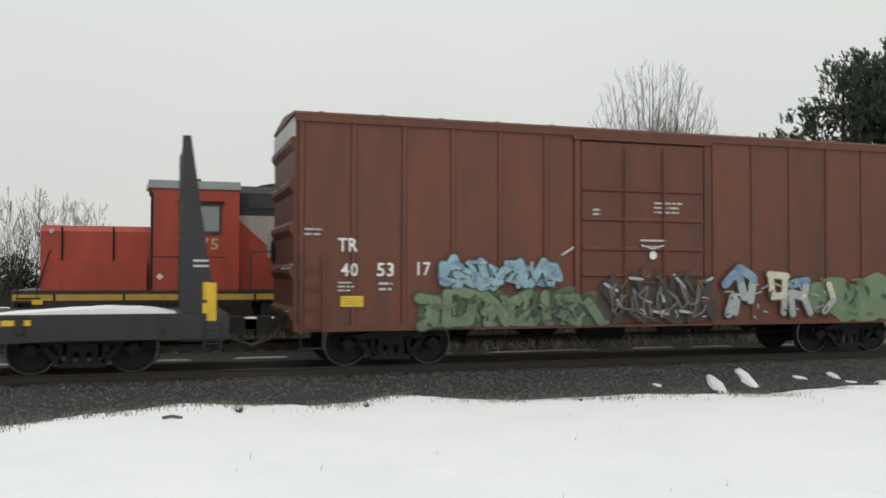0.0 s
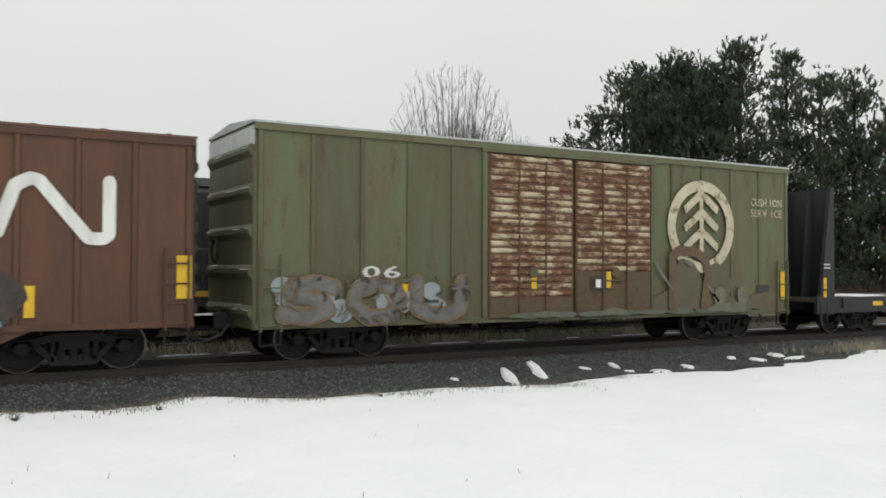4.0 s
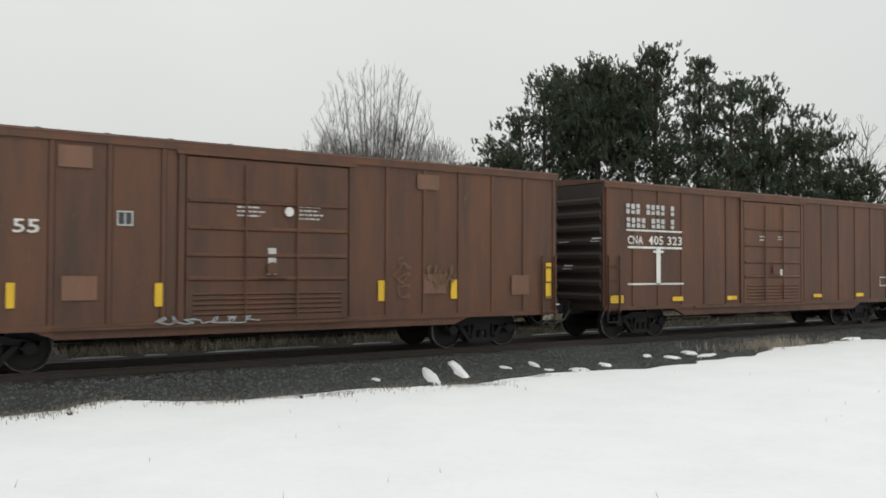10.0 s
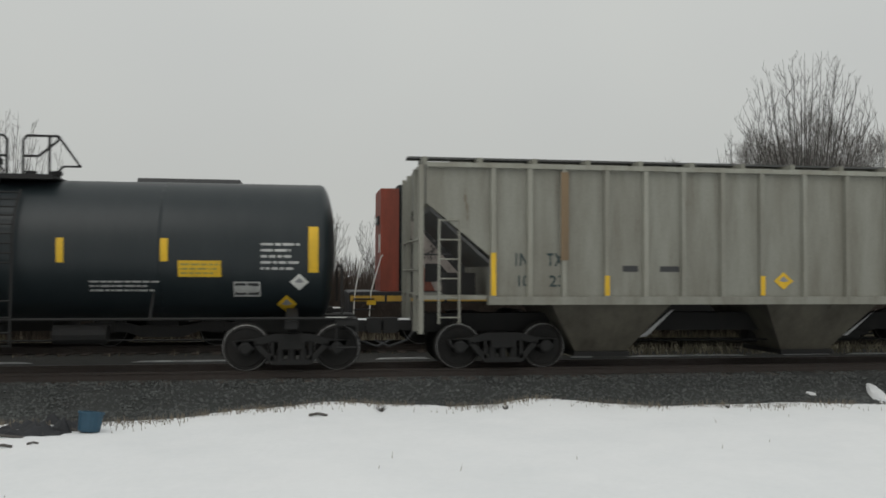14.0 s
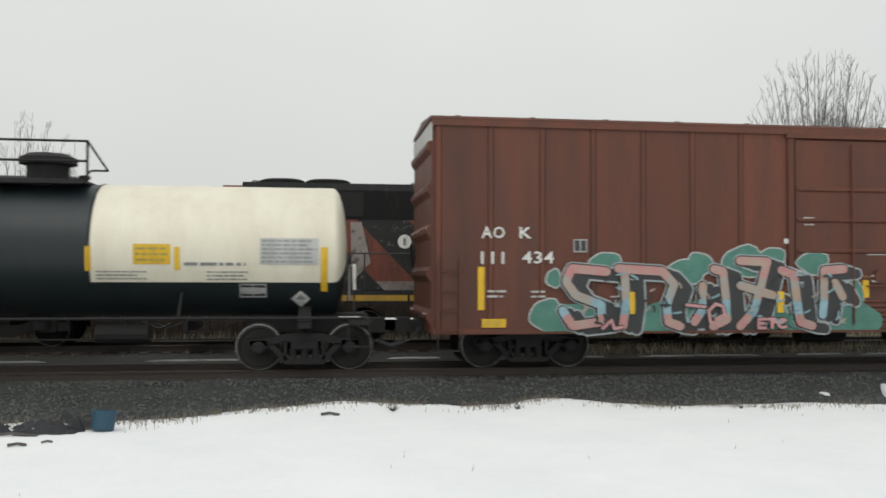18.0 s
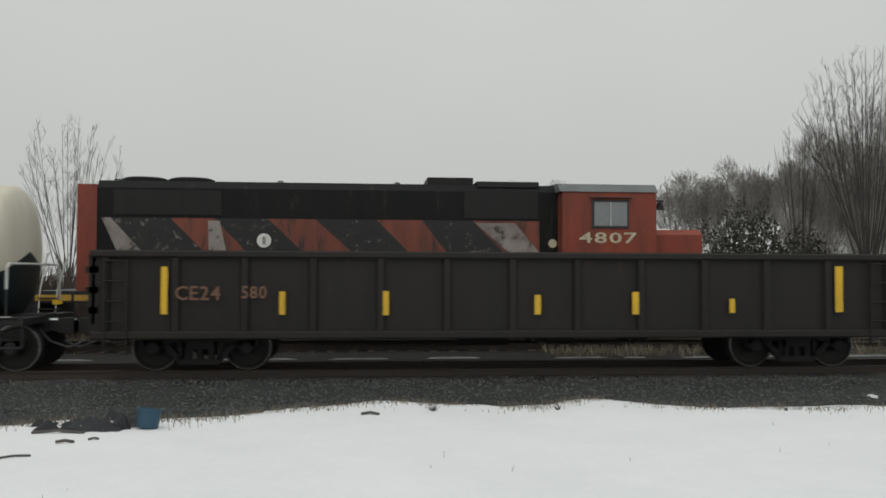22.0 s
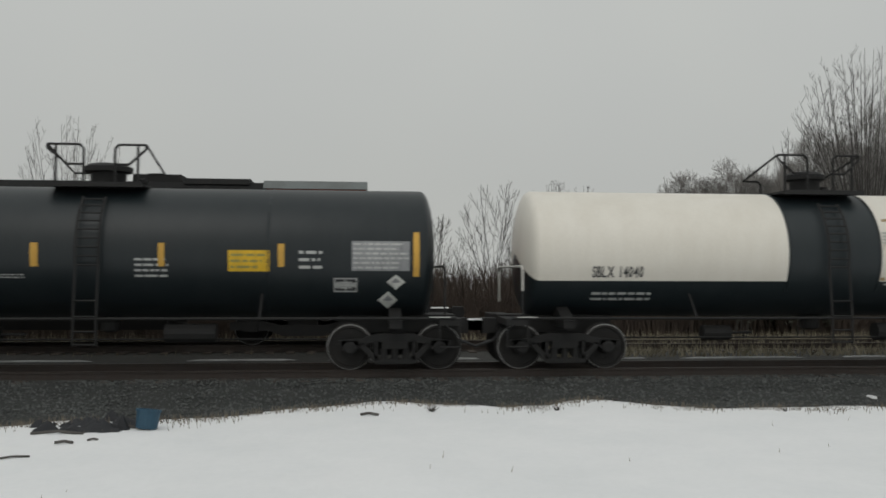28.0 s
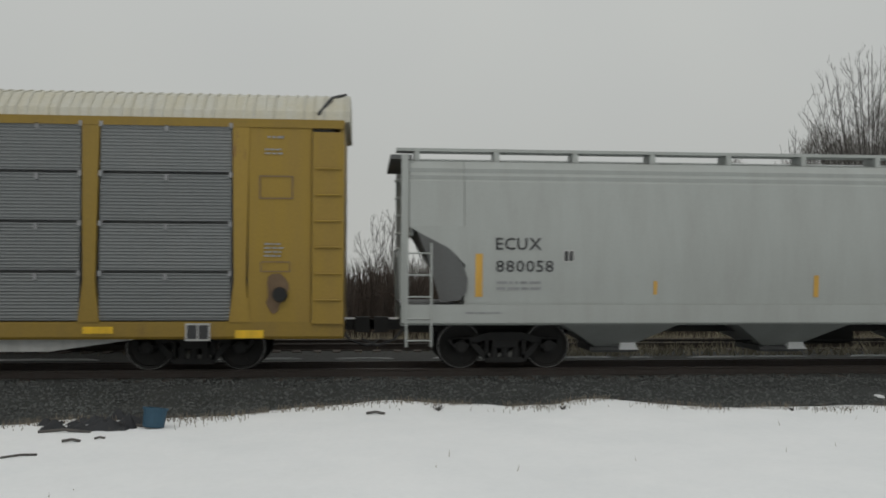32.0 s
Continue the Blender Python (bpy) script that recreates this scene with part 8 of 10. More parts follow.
    for s in (-1, 1):
        coupler(car, s * (hl + 0.1), s)
        part("pilot", Geo().box(s * hl - 0.05, s * hl + 0.05, -1.5, 1.5, 0.35, zd), LOCO_BLACK, car)
        for k in range(4):
            part("end_step", Geo().box(s * (hl - 0.35) - 0.28, s * (hl - 0.35) + 0.28, -1.55, -1.25, 0.4 + 0.28 * k, 0.43 + 0.28 * k), LOCO_BLACK, car)
        for a, b in ((0.8, 0.5), (0.28, 0.08)):
            part("step_rail", Geo().tube([(s * (hl - a - 0.05), -1.5, 2.42), (s * (hl - a), -1.5, 2.36), (s * (hl - b - 0.04), -1.5, 1.45), (s * (hl - b), -1.5, 0.8)], 0.02), WHT if s * flip < 0 else STEEL_DARK, car, "slanted grab rail beside the steps")
        part("step_light", Geo().box(s * (hl - 0.55) - 0.12, s * (hl - 0.55) + 0.12, -1.53, -1.4, 1.1, 1.22), YEL, car)
        loco_bogie(car, s * (hl - 3.3))
    part("fuel_tank", Geo().along_x([(-1.3, 0.45), (1.3, 0.45), (1.45, 0.7), (1.45, 1.12), (-1.45, 1.12), (-1.45, 0.7)], -2.2, 2.2), STEEL_DARK, car)
    # hand rail along the walkway
    n = 9
    for i in range(n):
        x = hx0 + 0.3 + (hx1 - hx0 - 0.6) * i / (n - 1)
        part("stanchion", Geo().rod((x, -1.46, zd), (x, -1.46, zd + 1.02), 0.022, n=5), BLK, car)
    part("hand_rail", Geo().rod((hx0 + 0.3, -1.46, zd + 1.02), (hx1 - 0.3, -1.46, zd + 1.02), 0.022, n=5), BLK, car)
    # hood doors
    n = 13
    for i in range(n):
        x = hx0 + 0.7 + (hx1 - hx0 - 2.0) * i / n
        w = (hx1 - hx0 - 2.0) / n
        part("hood_door", Geo().box(x + 0.02, x + w - 0.02, -Wh - 0.018, -Wh, zd + 0.2, zd + 1.9), coat, car)
    sk = Skin(car, lambda x, z: (-Wc - 0.004) if cab[0] <= x <= cab[1] else (-1.404 if z < zd + 0.75 and a < x < b else -Wh - 0.024), WHT, YEL, 0.006)
    return car, sk


def loco_7075():
    cx = 4.7
    car, d = loco("red and black road switcher with a low nose and grey stripe", cx + 0.0, 8.1, (-4.95, -2.78), -2.78, 7.5, -7.55, LOCO_RED, 3.06, 4.2, 4.3, -1)
    d.T("7075", -4.3, -3.3, 2.48, 2.76, decal("number_tan", (0.6, 0.4, 0.25)))
    d.LOGO(1.83, 4.51, 2.42, 3.28)
    # red wedge and grey wedge behind the cab
    d.flat([[(-2.77, 1.44), (-0.7, 1.44), (-2.77, 3.3)]], LOCO_RED, "red_wedge", "orange-red slanting paint panel", 1.5)
    d.flat([[(-2.77, 3.3), (-0.7, 1.44), (0.57, 1.44), (-1.3, 3.4), (-2.77, 3.4)]], LOCO_GREY, "grey_wedge", "pale grey slanting stripe", 1.6)
    d.rects([(-2.0, -1.5, 2.3, 2.95), (-1.3, -0.8, 2.3, 2.9)], GRY, "filter_grille", lift=2.2)
    d.flat([[(-4.82, 1.78), (-4.73, 1.69), (-4.64, 1.78), (-4.73, 1.87)]], WHT, "diamond_sticker", "small white diamond sticker", 1.5)
    d.rects([(-4.91, -3.15, 2.27, 2.29)], STEEL_DARK, "panel_seam", lift=1.2)
    d.rects([(-6.96, -5.3, 1.52, 1.55)], STEEL_DARK, "panel_seam", lift=1.2)
    for x, z in ((-6.8, 1.95), (-5.49, 1.95), (-6.15, 2.02)):
        d.DISC(x, z, 0.045, STEEL_DARK, "lift_bolt", 1.5)
    part("cab_seam", Geo().box(-4.96, -4.9, -1.512, -1.49, 1.45, 3.9), STEEL_DARK, car)
    part("marker_lamp", Geo().lathe_y([(-1.12, 0.0), (-1.12, 0.05), (-1.05, 0.06)], -7.3, 2.9, 12), LGY, car)
    d.DISC(-1.05, 2.12, 0.1, WHT, "round_sticker", 2.5)
    d.P(-2.5, -0.9, 3.6, 3.95, BLK)
    for i in range(3):
        x = 1.6 + i * 0.45
        d.ribbon([[(x, 3.78), (x + 0.2, 4.0)], [(x + 0.2, 3.78), (x, 4.0)]], 0.035, GRY, "grille_lattice", 2.0)
    part("fan_hump", Geo().along_y([(-2.35, 4.15), (-2.15, 4.25), (-1.85, 4.31), (-1.5, 4.31), (-1.2, 4.25), (-1.0, 4.15)][::-1], -0.6, 0.6), LOCO_BLACK, car, "rounded roof hump")
    part("roof_hump", Geo().along_x([(-0.8, 4.15), (0.8, 4.15), (0.6, 4.3), (-0.6, 4.3)], 0.65, 7.0), LOCO_BLACK, car)
    part("fan_housing", Geo().along_x([(-0.85, 4.18), (0.85, 4.18), (0.7, 4.42), (-0.7, 4.42)], 4.07, 6.7), LOCO_BLACK, car)
    h = Geo()
    for y in (-0.1, 0.05, 0.2):
        h.rod((0.2, y, 4.36), (-0.08, y, 4.36), 0.03, 0.1, 8).rod((0.2, y, 4.36), (0.5, y, 4.36), 0.03, 0.1, 8)
    h.rod((0.2, 0, 4.15), (0.2, 0, 4.36), 0.04)
    part("horn", h, BLK, car, "black triple air horn")
    part("headlight", Geo().lathe_x([(-5.1, 0.0), (-5.1, 0.1), (-4.95, 0.12)], 12).moved(0, 0, 4.15), LGY, car)
    part("roof_hatch", Geo().box(-4.2, -3.7, -0.3, 0.3, 4.28, 4.4), STEEL_DARK, car)
    for x in (-7.05, -5.85):
        part("nose_grab", Geo().tube([(x, -1.05, 2.1), (x, -1.1, 2.14), (x, -1.1, 2.98), (x, -1.05, 3.02)], 0.028, 6), STEEL_DARK, car)


def loco_4807():
    cx = 23.28
    car, d = loco("faded red and black road switcher with peeling diagonal stripes", cx, 8.95, (4.7, 7.3), 4.7, -7.62, 8.75, LOCO_RED_OLD, 3.16, 4.36, 4.42, 1, 1.8, LOCO_HOOD_OLD)
    Wh = 0.92
    d.T("4807", 5.15, 6.75, 2.76, 3.04, CRM)
    d.DISC(4.55, 2.75, 0.12, CRM, "round_sticker", 2.0)
    d.flat([[(-7.1, 3.36), (4.18, 3.36), (4.18, 1.46), (-7.1, 1.46)]], LOCO_STRIPE_OLD, "red_field", "faded red side paint", 1.1)
    # slanting stripes: top left, top right, bottom left, bottom right
    for x0, x1, x2, x3 in ((-7.26, -5.73, -5.53, -3.83), (-4.59, -3.18, -2.75, -1.17), (-1.92, -0.29, 0.19, 1.62), (0.95, 2.33, 2.4, 4.18)):
        d.flat([[(x0, 3.36), (x1, 3.36), (x3, 1.46), (x2, 1.46)]], LOCO_PEEL, "peeling_stripe", "peeling black slanting stripe", 1.4)
    d.flat([[(-7.5, 3.36), (-7.26, 3.36), (-5.53, 1.46), (-6.63, 1.46)]], LOCO_GREY_OLD, "grey_stripe", "faded pale slanting stripe", 1.5)
    d.flat([[(-6.9, 2.2), (-6.5, 2.2), (-6.05, 1.7), (-6.9, 1.7)]], LOCO_PEEL, "bare_patch", "", 1.7)
    for x0, x1 in ((-3.83, -2.75), (-1.17, 0.19), (1.62, 2.4)):
        d.flat([[(x0 - 0.22, 1.7), (x1 - 0.22, 1.7), (x1, 1.46), (x0, 1.46)]], LOCO_GREY_OLD, "pale_tip", "", 1.5)
    d.flat([[(2.4, 3.3), (3.5, 3.3), (4.18, 2.5), (4.18, 1.75)]], LOCO_GREY_OLD, "white_stripe", "peeling pale stripe beside the cab", 1.6)
    d.flat([[(-4.75, 3.3), (-4.45, 3.3), (-4.2, 2.2), (-4.7, 1.7)]], LOCO_GREY_OLD, "worn_streak", "", 1.5)
    part("air_intake", Geo().box(2.1, 4.15, -Wh - 0.02, -Wh, 3.42, 4.2), STEEL_DARK, car, "black radiator intake grille")
    d.DISC(-3.28, 2.78, 0.19, WHT, "round_sticker", 2.6)
    d.rects([(-3.32, -3.24, 2.68, 2.88)], GRY, "sticker_bar", lift=3.2)
    # end face of the long hood
    part("end_number_board", Geo().box(-8.18, -8.115, -0.6, 0.1, 3.28, 3.5), BLK, car)
    for i in range(3):
        part("number_bar", Geo().box(-8.19, -8.178, -0.55 + i * 0.2, -0.4 + i * 0.2, 3.33, 3.45), LGY, car)
    part("emblem_band", Geo().box(-8.14, -8.118, -0.9, -0.82, 2.5, 3.0).box(-8.14, -8.118, -0.45, -0.37, 2.5, 3.0).add([(-8.13, -0.55, 3.0), (-8.13, -0.45, 3.0), (-8.13, -0.72, 2.5), (-8.13, -0.82, 2.5)], [(0, 1, 2, 3)]), WHT, car)
    for c in (-6.6, -5.35):
        part("radiator_fan", Geo().lathe_z([(4.3, 0.62), (4.46, 0.62), (4.5, 0.52), (4.52, 0.0)], c, 0, 22), LOCO_HOOD_OLD, car, "round radiator fan housing")
    part("exhaust_box", Geo().along_x([(-0.75, 4.3), (0.75, 4.3), (0.7, 4.56), (-0.7, 4.56)], 1.12, 2.37), LOCO_HOOD_OLD, car)
    part("blower_duct", Geo().along_x([(-0.85, 4.3), (0.85, 4.3), (0.75, 4.46), (-0.75, 4.46)], 2.47, 4.2), LOCO_HOOD_OLD, car)
    for x in (-7.35, -7.2, -2.94, 0.3):
        part("lifting_eye", Geo().tube([(x - 0.06, 0, 4.36), (x - 0.06, 0, 4.46), (x + 0.06, 0, 4.46), (x + 0.06, 0, 4.36)], 0.02, 5), BLK, car)
    part("bell", Geo().lathe_z([(3.72, 0.15), (3.78, 0.11), (3.9, 0.08), (3.94, 0.0)], 7.6, -0.9, 12).rod((7.3, -0.9, 3.96), (7.7, -0.9, 3.96), 0.03), STEEL_DARK, car, "dark brass bell")
    part("radiator_grille", Geo().box(-7.2, -4.4, -Wh - 0.02, -Wh, 3.45, 4.1), STEEL_DARK, car)
    part("nose_snow", Geo().box(7.1, 8.0, -0.7, 0.5, 3.16, 3.2, 0.05), SNOW, car)


loco_7075()
loco_4807()

# ---------------------------------------------------------------- ground, track, snow
TRACK_A, TRACK_B = 18.7, 25.0


def ballast_z(y):
    """Height of the stone bed across the near track."""
    if y < 17.0:
        return max(-0.33, -0.17 - 0.095 * (17.0 - y))
    return -0.17


def snow_edge(x):
    x = max(-60.0, min(60.0, x))
    e = 14.95 + 0.22 * math.sin(x * 0.55 + 0.6) + 0.16 * math.sin(x * 1.37 + 2.0) + 0.06 * math.sin(x * 3.9)
    e += 0.42 * math.exp(-((x - 0.8) / 1.4) ** 2) + 0.7 * math.exp(-((x - 4.3) / 0.8) ** 2) * 0.7
    e -= 0.7 / (1 + math.exp((9.0 - x) * 2.0)) / (1 + math.exp((x - 18.5) * 1.6))
    e += 0.7 / (1 + math.exp((23.0 - x) * 0.9))
    e -= 0.6 / (1 + math.exp((x + 1.9) * 2.2)) + 0.9 / (1 + math.exp((x + 5.0) * 2.5))
    return e


def ground_z(x, y):
    if y > 16.9:
        return -0.42 + (0.05 * noise.noise((x * 0.2, y * 0.2, 3)) if y > 28 else 0.0)
    e = snow_edge(x)
    far = max(0.0, 1 - max(abs(x - 12) - 45, 0) / 20)
    lip = ballast_z(e)
    if y > e:
        return min(lip, ballast_z(y)) - 0.12 * min(1, (y - e) / 0.25)
    t = min(1.0, (e - y) / 1.2)
    bumps = 0.035 * noise.noise((x * 0.7, y * 0.7, 1)) + 0.015 * noise.noise((x * 2.3, y * 2.3, 5))
    return lip + 0.05 * math.sin(t * math.pi * 0.5) * far + bumps * min(1, t * 1.5) * far


def spaced(lo, hi, fine, outer):
    v = list(np.arange(lo, hi + 1e-6, fine))
    return [-s for s in reversed(outer)] + v + outer


gx = [-2500, -900, -300, -120, -60, -35, -25] + [float(v) for v in np.arange(-18, 48.01, 0.3)] + [52, 58, 66, 80, 110, 160, 300, 900, 2500]
gy = [-2500, -800, -200, -60, -20, -5, 0, 2, 4] + [float(v) for v in np.arange(5, 12.9, 0.35)] + [float(v) for v in np.arange(13.0, 17.01, 0.08)] + [17.6, 18.7, 20, 21, 22, 23, 25, 27, 28, 29, 30, 32, 34, 37, 41, 46, 55, 70, 100, 200, 500, 1200, 2500]
gv = [(x, y, ground_z(x, y)) for y in gy for x in gx]
nx = len(gx)
gf = [(j * nx + i, j * nx + i + 1, (j + 1) * nx + i + 1, (j + 1) * nx + i) for j in range(len(gy) - 1) for i in range(nx - 1)]
gm = bpy.data.meshes.new("ground")
gm.from_pydata(gv, [], gf)
gm.materials.append(SNOW)
gm.materials.append(FIELD)
gm.polygons.foreach_set("material_index", [1 if gy[j] > 17.3 and gy[j] < 60 else 0 for j in range(len(gy) - 1) for i in range(nx - 1)])
gm.polygons.foreach_set("use_smooth", [True] * len(gm.polygons))
ground = tagged(new("ground", gm), "snow-covered field with dead grass behind the tracks", "ground", kind="structure")

bed = Geo()
bx = [-640, -120, -60, -30] + [float(v) for v in np.arange(-18, 48.01, 0.25)] + [60, 90, 140, 640]
by = [12.6, 13.0, 13.4, 13.8, 14.1, 14.4, 14.7, 15.0, 15.2, 15.4, 15.6, 15.8, 16.0, 16.2, 16.4, 16.6, 16.8, 17.0, 17.3, 17.7, 18.2, 18.7, 19.2, 19.7, 20.3, 20.9, 21.4]
bv = []
for y in by:
    for x in bx:
        z = ballast_z(y)
        bv.append((x, y, z + (0.03 * noise.noise((x * 1.3, y * 1.3, 9)) + 0.02 * noise.noise((x * 5, y * 5, 2)) if 13 < y < 21 else 0)))
n_b = len(bx)
bed.add(bv, [(j * n_b + i, j * n_b + i + 1, (j + 1) * n_b + i + 1, (j + 1) * n_b + i) for j in range(len(by) - 1) for i in range(n_b - 1)])
ballast = tagged(new("ballast_bed", bed.mesh("ballast_bed", BALLAST, True)), "dark grey crushed stone track bed", "track bed", kind="structure")
far_bed = Geo().along_x([(21.35, -0.5), (21.4, -0.18), (23.4, -0.19), (26.6, -0.2), (27.6, -0.6)], -640, 640)
tagged(new("far_ballast_bed", far_bed.mesh("far_ballast_bed", material("old_ballast", (0.032, 0.032, 0.029), 0.95, amount=0.7, streak=False, scale=2, dirt=(0.022, 0.022, 0.02), grain=0.5, bump=0.8))), "dark old stone track bed", "track bed", kind="structure")


def stones(name, count, seed, x0, x1, y0, y1, size):
    rs = np.random.RandomState(seed)
    xs, ys, ss = rs.uniform(x0, x1, count), rs.uniform(y0, y1, count), rs.uniform(*size, count)
    base = np.array([(1, 0, 0), (0, 1, 0), (-1, 0, 0), (0, -1, 0), (0, 0, 1), (0, 0, -1)], float)
    vs, fs = [], []
    tri = [(0, 1, 4), (1, 2, 4), (2, 3, 4), (3, 0, 4), (1, 0, 5), (2, 1, 5), (3, 2, 5), (0, 3, 5)]
    k = 0
    for x, y, s in zip(xs, ys, ss):
        if y < snow_edge(x) + 0.02:
            continue
        a = rs.uniform(0, math.tau)
        m = base * s * rs.uniform(0.6, 1.3, (6, 1))
        z = ballast_z(y) + s * 0.25
        for p in m:
            vs.append((x + p[0] * math.cos(a) - p[1] * math.sin(a), y + p[0] * math.sin(a) + p[1] * math.cos(a), z + p[2] * 0.75))
        fs += [tuple(k + i for i in t) for t in tri]
        k += 6
    g = Geo()
    g.v, g.f = vs, fs
    return tagged(new(name, g.mesh(name, STONE)), "loose dark grey ballast stones", "gravel", kind="stuff")


stones("ballast_stones", 15000, 4, -9, 16, 14.0, 17.9, (0.014, 0.036))
stones("ballast_stones", 9000, 5, 16, 40, 14.3, 17.9, (0.018, 0.042))


def track(name, label, yc, x0, x1, tx0, tx1):
    t = tagged(new(name), label, "railway track", kind="structure")
    t.location = (0, yc, 0)
    for s in (-1, 1):
        y = s * 0.7525
        prof = [(y - 0.07, -0.18), (y + 0.07, -0.18), (y + 0.07, -0.165), (y + 0.012, -0.15), (y + 0.012, -0.045), (y + 0.036, -0.035), (y + 0.036, -0.004), (y + 0.028, 0), (y - 0.028, 0), (y - 0.036, -0.004), (y - 0.036, -0.035), (y - 0.012, -0.045), (y - 0.012, -0.15), (y - 0.07, -0.165)]
        part("rail", Geo().along_x(prof, x0, x1), RAIL_TOP, t, "worn steel rail")
    tie = Geo().box(-0.11, 0.11, -1.3, 1.3, -0.36, -0.165, 0.008).mesh("sleeper", TIE_WOOD)
    rnd = random.Random(3)
    x = tx0
    while x < tx1:
        o = part("sleeper", tie, TIE_WOOD, t)
        o.location = (x + rnd.uniform(-0.03, 0.03), rnd.uniform(-0.04, 0.04), 0)
        x += 0.54
    return t


track("near_track", "steel rails on dark timber sleepers in ballast", TRACK_A, -640, 640, -14, 46)
track("far_track", "rusty rails on weathered sleepers", TRACK_B, -640, 640, -18, 56)


def snow_patch(x, y, w, d, seed, rot=0.0):
    rnd = random.Random(seed)
    n = 16
    ring = [(w / 2 * math.cos(i * math.tau / n) * rnd.uniform(0.7, 1.2), d / 2 * math.sin(i * math.tau / n) * rnd.uniform(0.7, 1.2)) for i in range(n)]
    c, s = math.cos(rot), math.sin(rot)
    g = Geo()
    vs = [(0, 0, 0.03)] + [(a * 0.7 * c - b * 0.7 * s, a * 0.7 * s + b * 0.7 * c, 0.026) for a, b in ring] + [(a * c - b * s, a * s + b * c, -0.03) for a, b in ring]
    g.add(vs, [(0, 1 + i, 1 + (i + 1) % n) for i in range(n)] + [(1 + i, 1 + n + i, 1 + n + (i + 1) % n, 1 + (i + 1) % n) for i in range(n)])
    ob = new("snow_patch", g.mesh("snow_patch", SNOW, True))
    half = max(0.2, d * 0.35)
    lo, hi = ballast_z(y - half), ballast_z(y + half)
    ob.location = (x, y, (lo + hi) / 2 + 0.012)
    ob.rotation_euler = (math.atan2(hi - lo, 2 * half), 0, 0)
    return tagged(ob, "small patch of snow lying on the ballast", "snow patch", "snow patches on the ballast")


# from the far end to the near end of each streak, and its width
for i, (xa, ya, xb, yb, w) in enumerate([(11.2, 16.5, 9.95, 14.1, 0.27), (12.3, 17.1, 11.0, 14.5, 0.3), (12.8, 15.85, 12.95, 15.49, 0.2), (13.98, 16.13, 13.65, 15.39, 0.22), (13.5, 15.1, 13.65, 14.85, 0.2), (14.35, 14.95, 14.1, 14.45, 0.5), (15.62, 15.42, 15.25, 14.65, 0.3),
                                        (17.75, 15.91, 17.71, 15.65, 0.25), (18.27, 15.63, 17.98, 14.97, 0.5), (19.43, 16.03, 19.28, 15.44, 0.5), (18.9, 15.1, 19.9, 15.3, 0.25), (27.0, 15.95, 28.4, 15.9, 0.35), (9.3, 15.6, 9.4, 15.4, 0.15), (-3.7, 13.4, -3.75, 13.2, 0.3), (-4.15, 13.8, -4.2, 13.65, 0.25)]):
    snow_patch((xa + xb) / 2, (ya + yb) / 2, w, math.hypot(xb - xa, yb - ya), i, math.atan2(xb - xa, ya - yb))
# thin drifts along the far side of the near track
rnd = random.Random(21)
x = -12.0
while x < 42:
    w = rnd.choice((0.6, 1.6, 2.8, 4.0))
    o = snow_patch(x + w / 2, 21.85 + 0.08 * math.sin(x * 0.7), w, 0.14, 40 + int(x), 0.01)
    o.data.materials[0] = OLD_SNOW
    o.location.z = -0.175
    x += w + rnd.choice((0.3, 0.7, 1.5))


# ---------------------------------------------------------------- litter beside the track
def bucket():
    ob = new("plastic_bin")
    z = ground_z(-2.96, 12.8)
    ob.matrix_world = pose(-2.97, 12.95, z + 0.0, -4, 8, 20)
    tagged(ob, "weathered blue plastic bin standing in the snow", "bin")
    part("body", Geo().lathe_z([(0.0, 0.135), (0.02, 0.15), (0.25, 0.165)], n=18), BLUE_PLASTIC, ob)
    part("rim", Geo().lathe_z([(0.245, 0.165), (0.245, 0.178), (0.275, 0.178), (0.275, 0.158), (0.08, 0.14), (0.08, 0.0)], n=18), BLUE_PLASTIC, ob)


def tarp(x, y, w, d, seed):
    g, n, m = Geo(), 22, 12
    for j in range(m + 1):
        for i in range(n + 1):
            u, v = i / n, j / m
            px, py = x - w / 2 + w * u, y - d / 2 + d * v
            h = 0.17 * max(0, math.sin(math.pi * u)) ** 0.5 * max(0, math.sin(math.pi * v)) ** 0.5 * (0.42 + 1.5 * noise.noise((px * 5 + seed, py * 5, 7)))
            g.v.append((px + 0.06 * noise.noise((px * 3, py * 3, seed)), py, ground_z(px, py) - 0.015 + max(-0.03, h)))
    g.f = [(j * (n + 1) + i, j * (n + 1) + i + 1, (j + 1) * (n + 1) + i + 1, (j + 1) * (n + 1) + i) for j in range(m) for i in range(n)]
    return tagged(new("crumpled_tarp", g.mesh("crumpled_tarp", TARP, True)), "crumpled dark tarpaulin half buried in snow", "tarpaulin")


def stick(x0, y0, x1, y1, r):
    g = Geo()
    mx, my = (x0 + x1) / 2, (y0 + y1) / 2 + 0.03
    g.tube([(x0, y0, ground_z(x0, y0) + r), (mx, my, ground_z(mx, my) + r * 1.6), (x1, y1, ground_z(x1, y1) + r * 0.6)], r, 6)
    return tagged(new("fallen_stick", g.mesh("fallen_stick", TWIG)), "dark dead stick lying on the snow", "stick", "sticks on the snow")


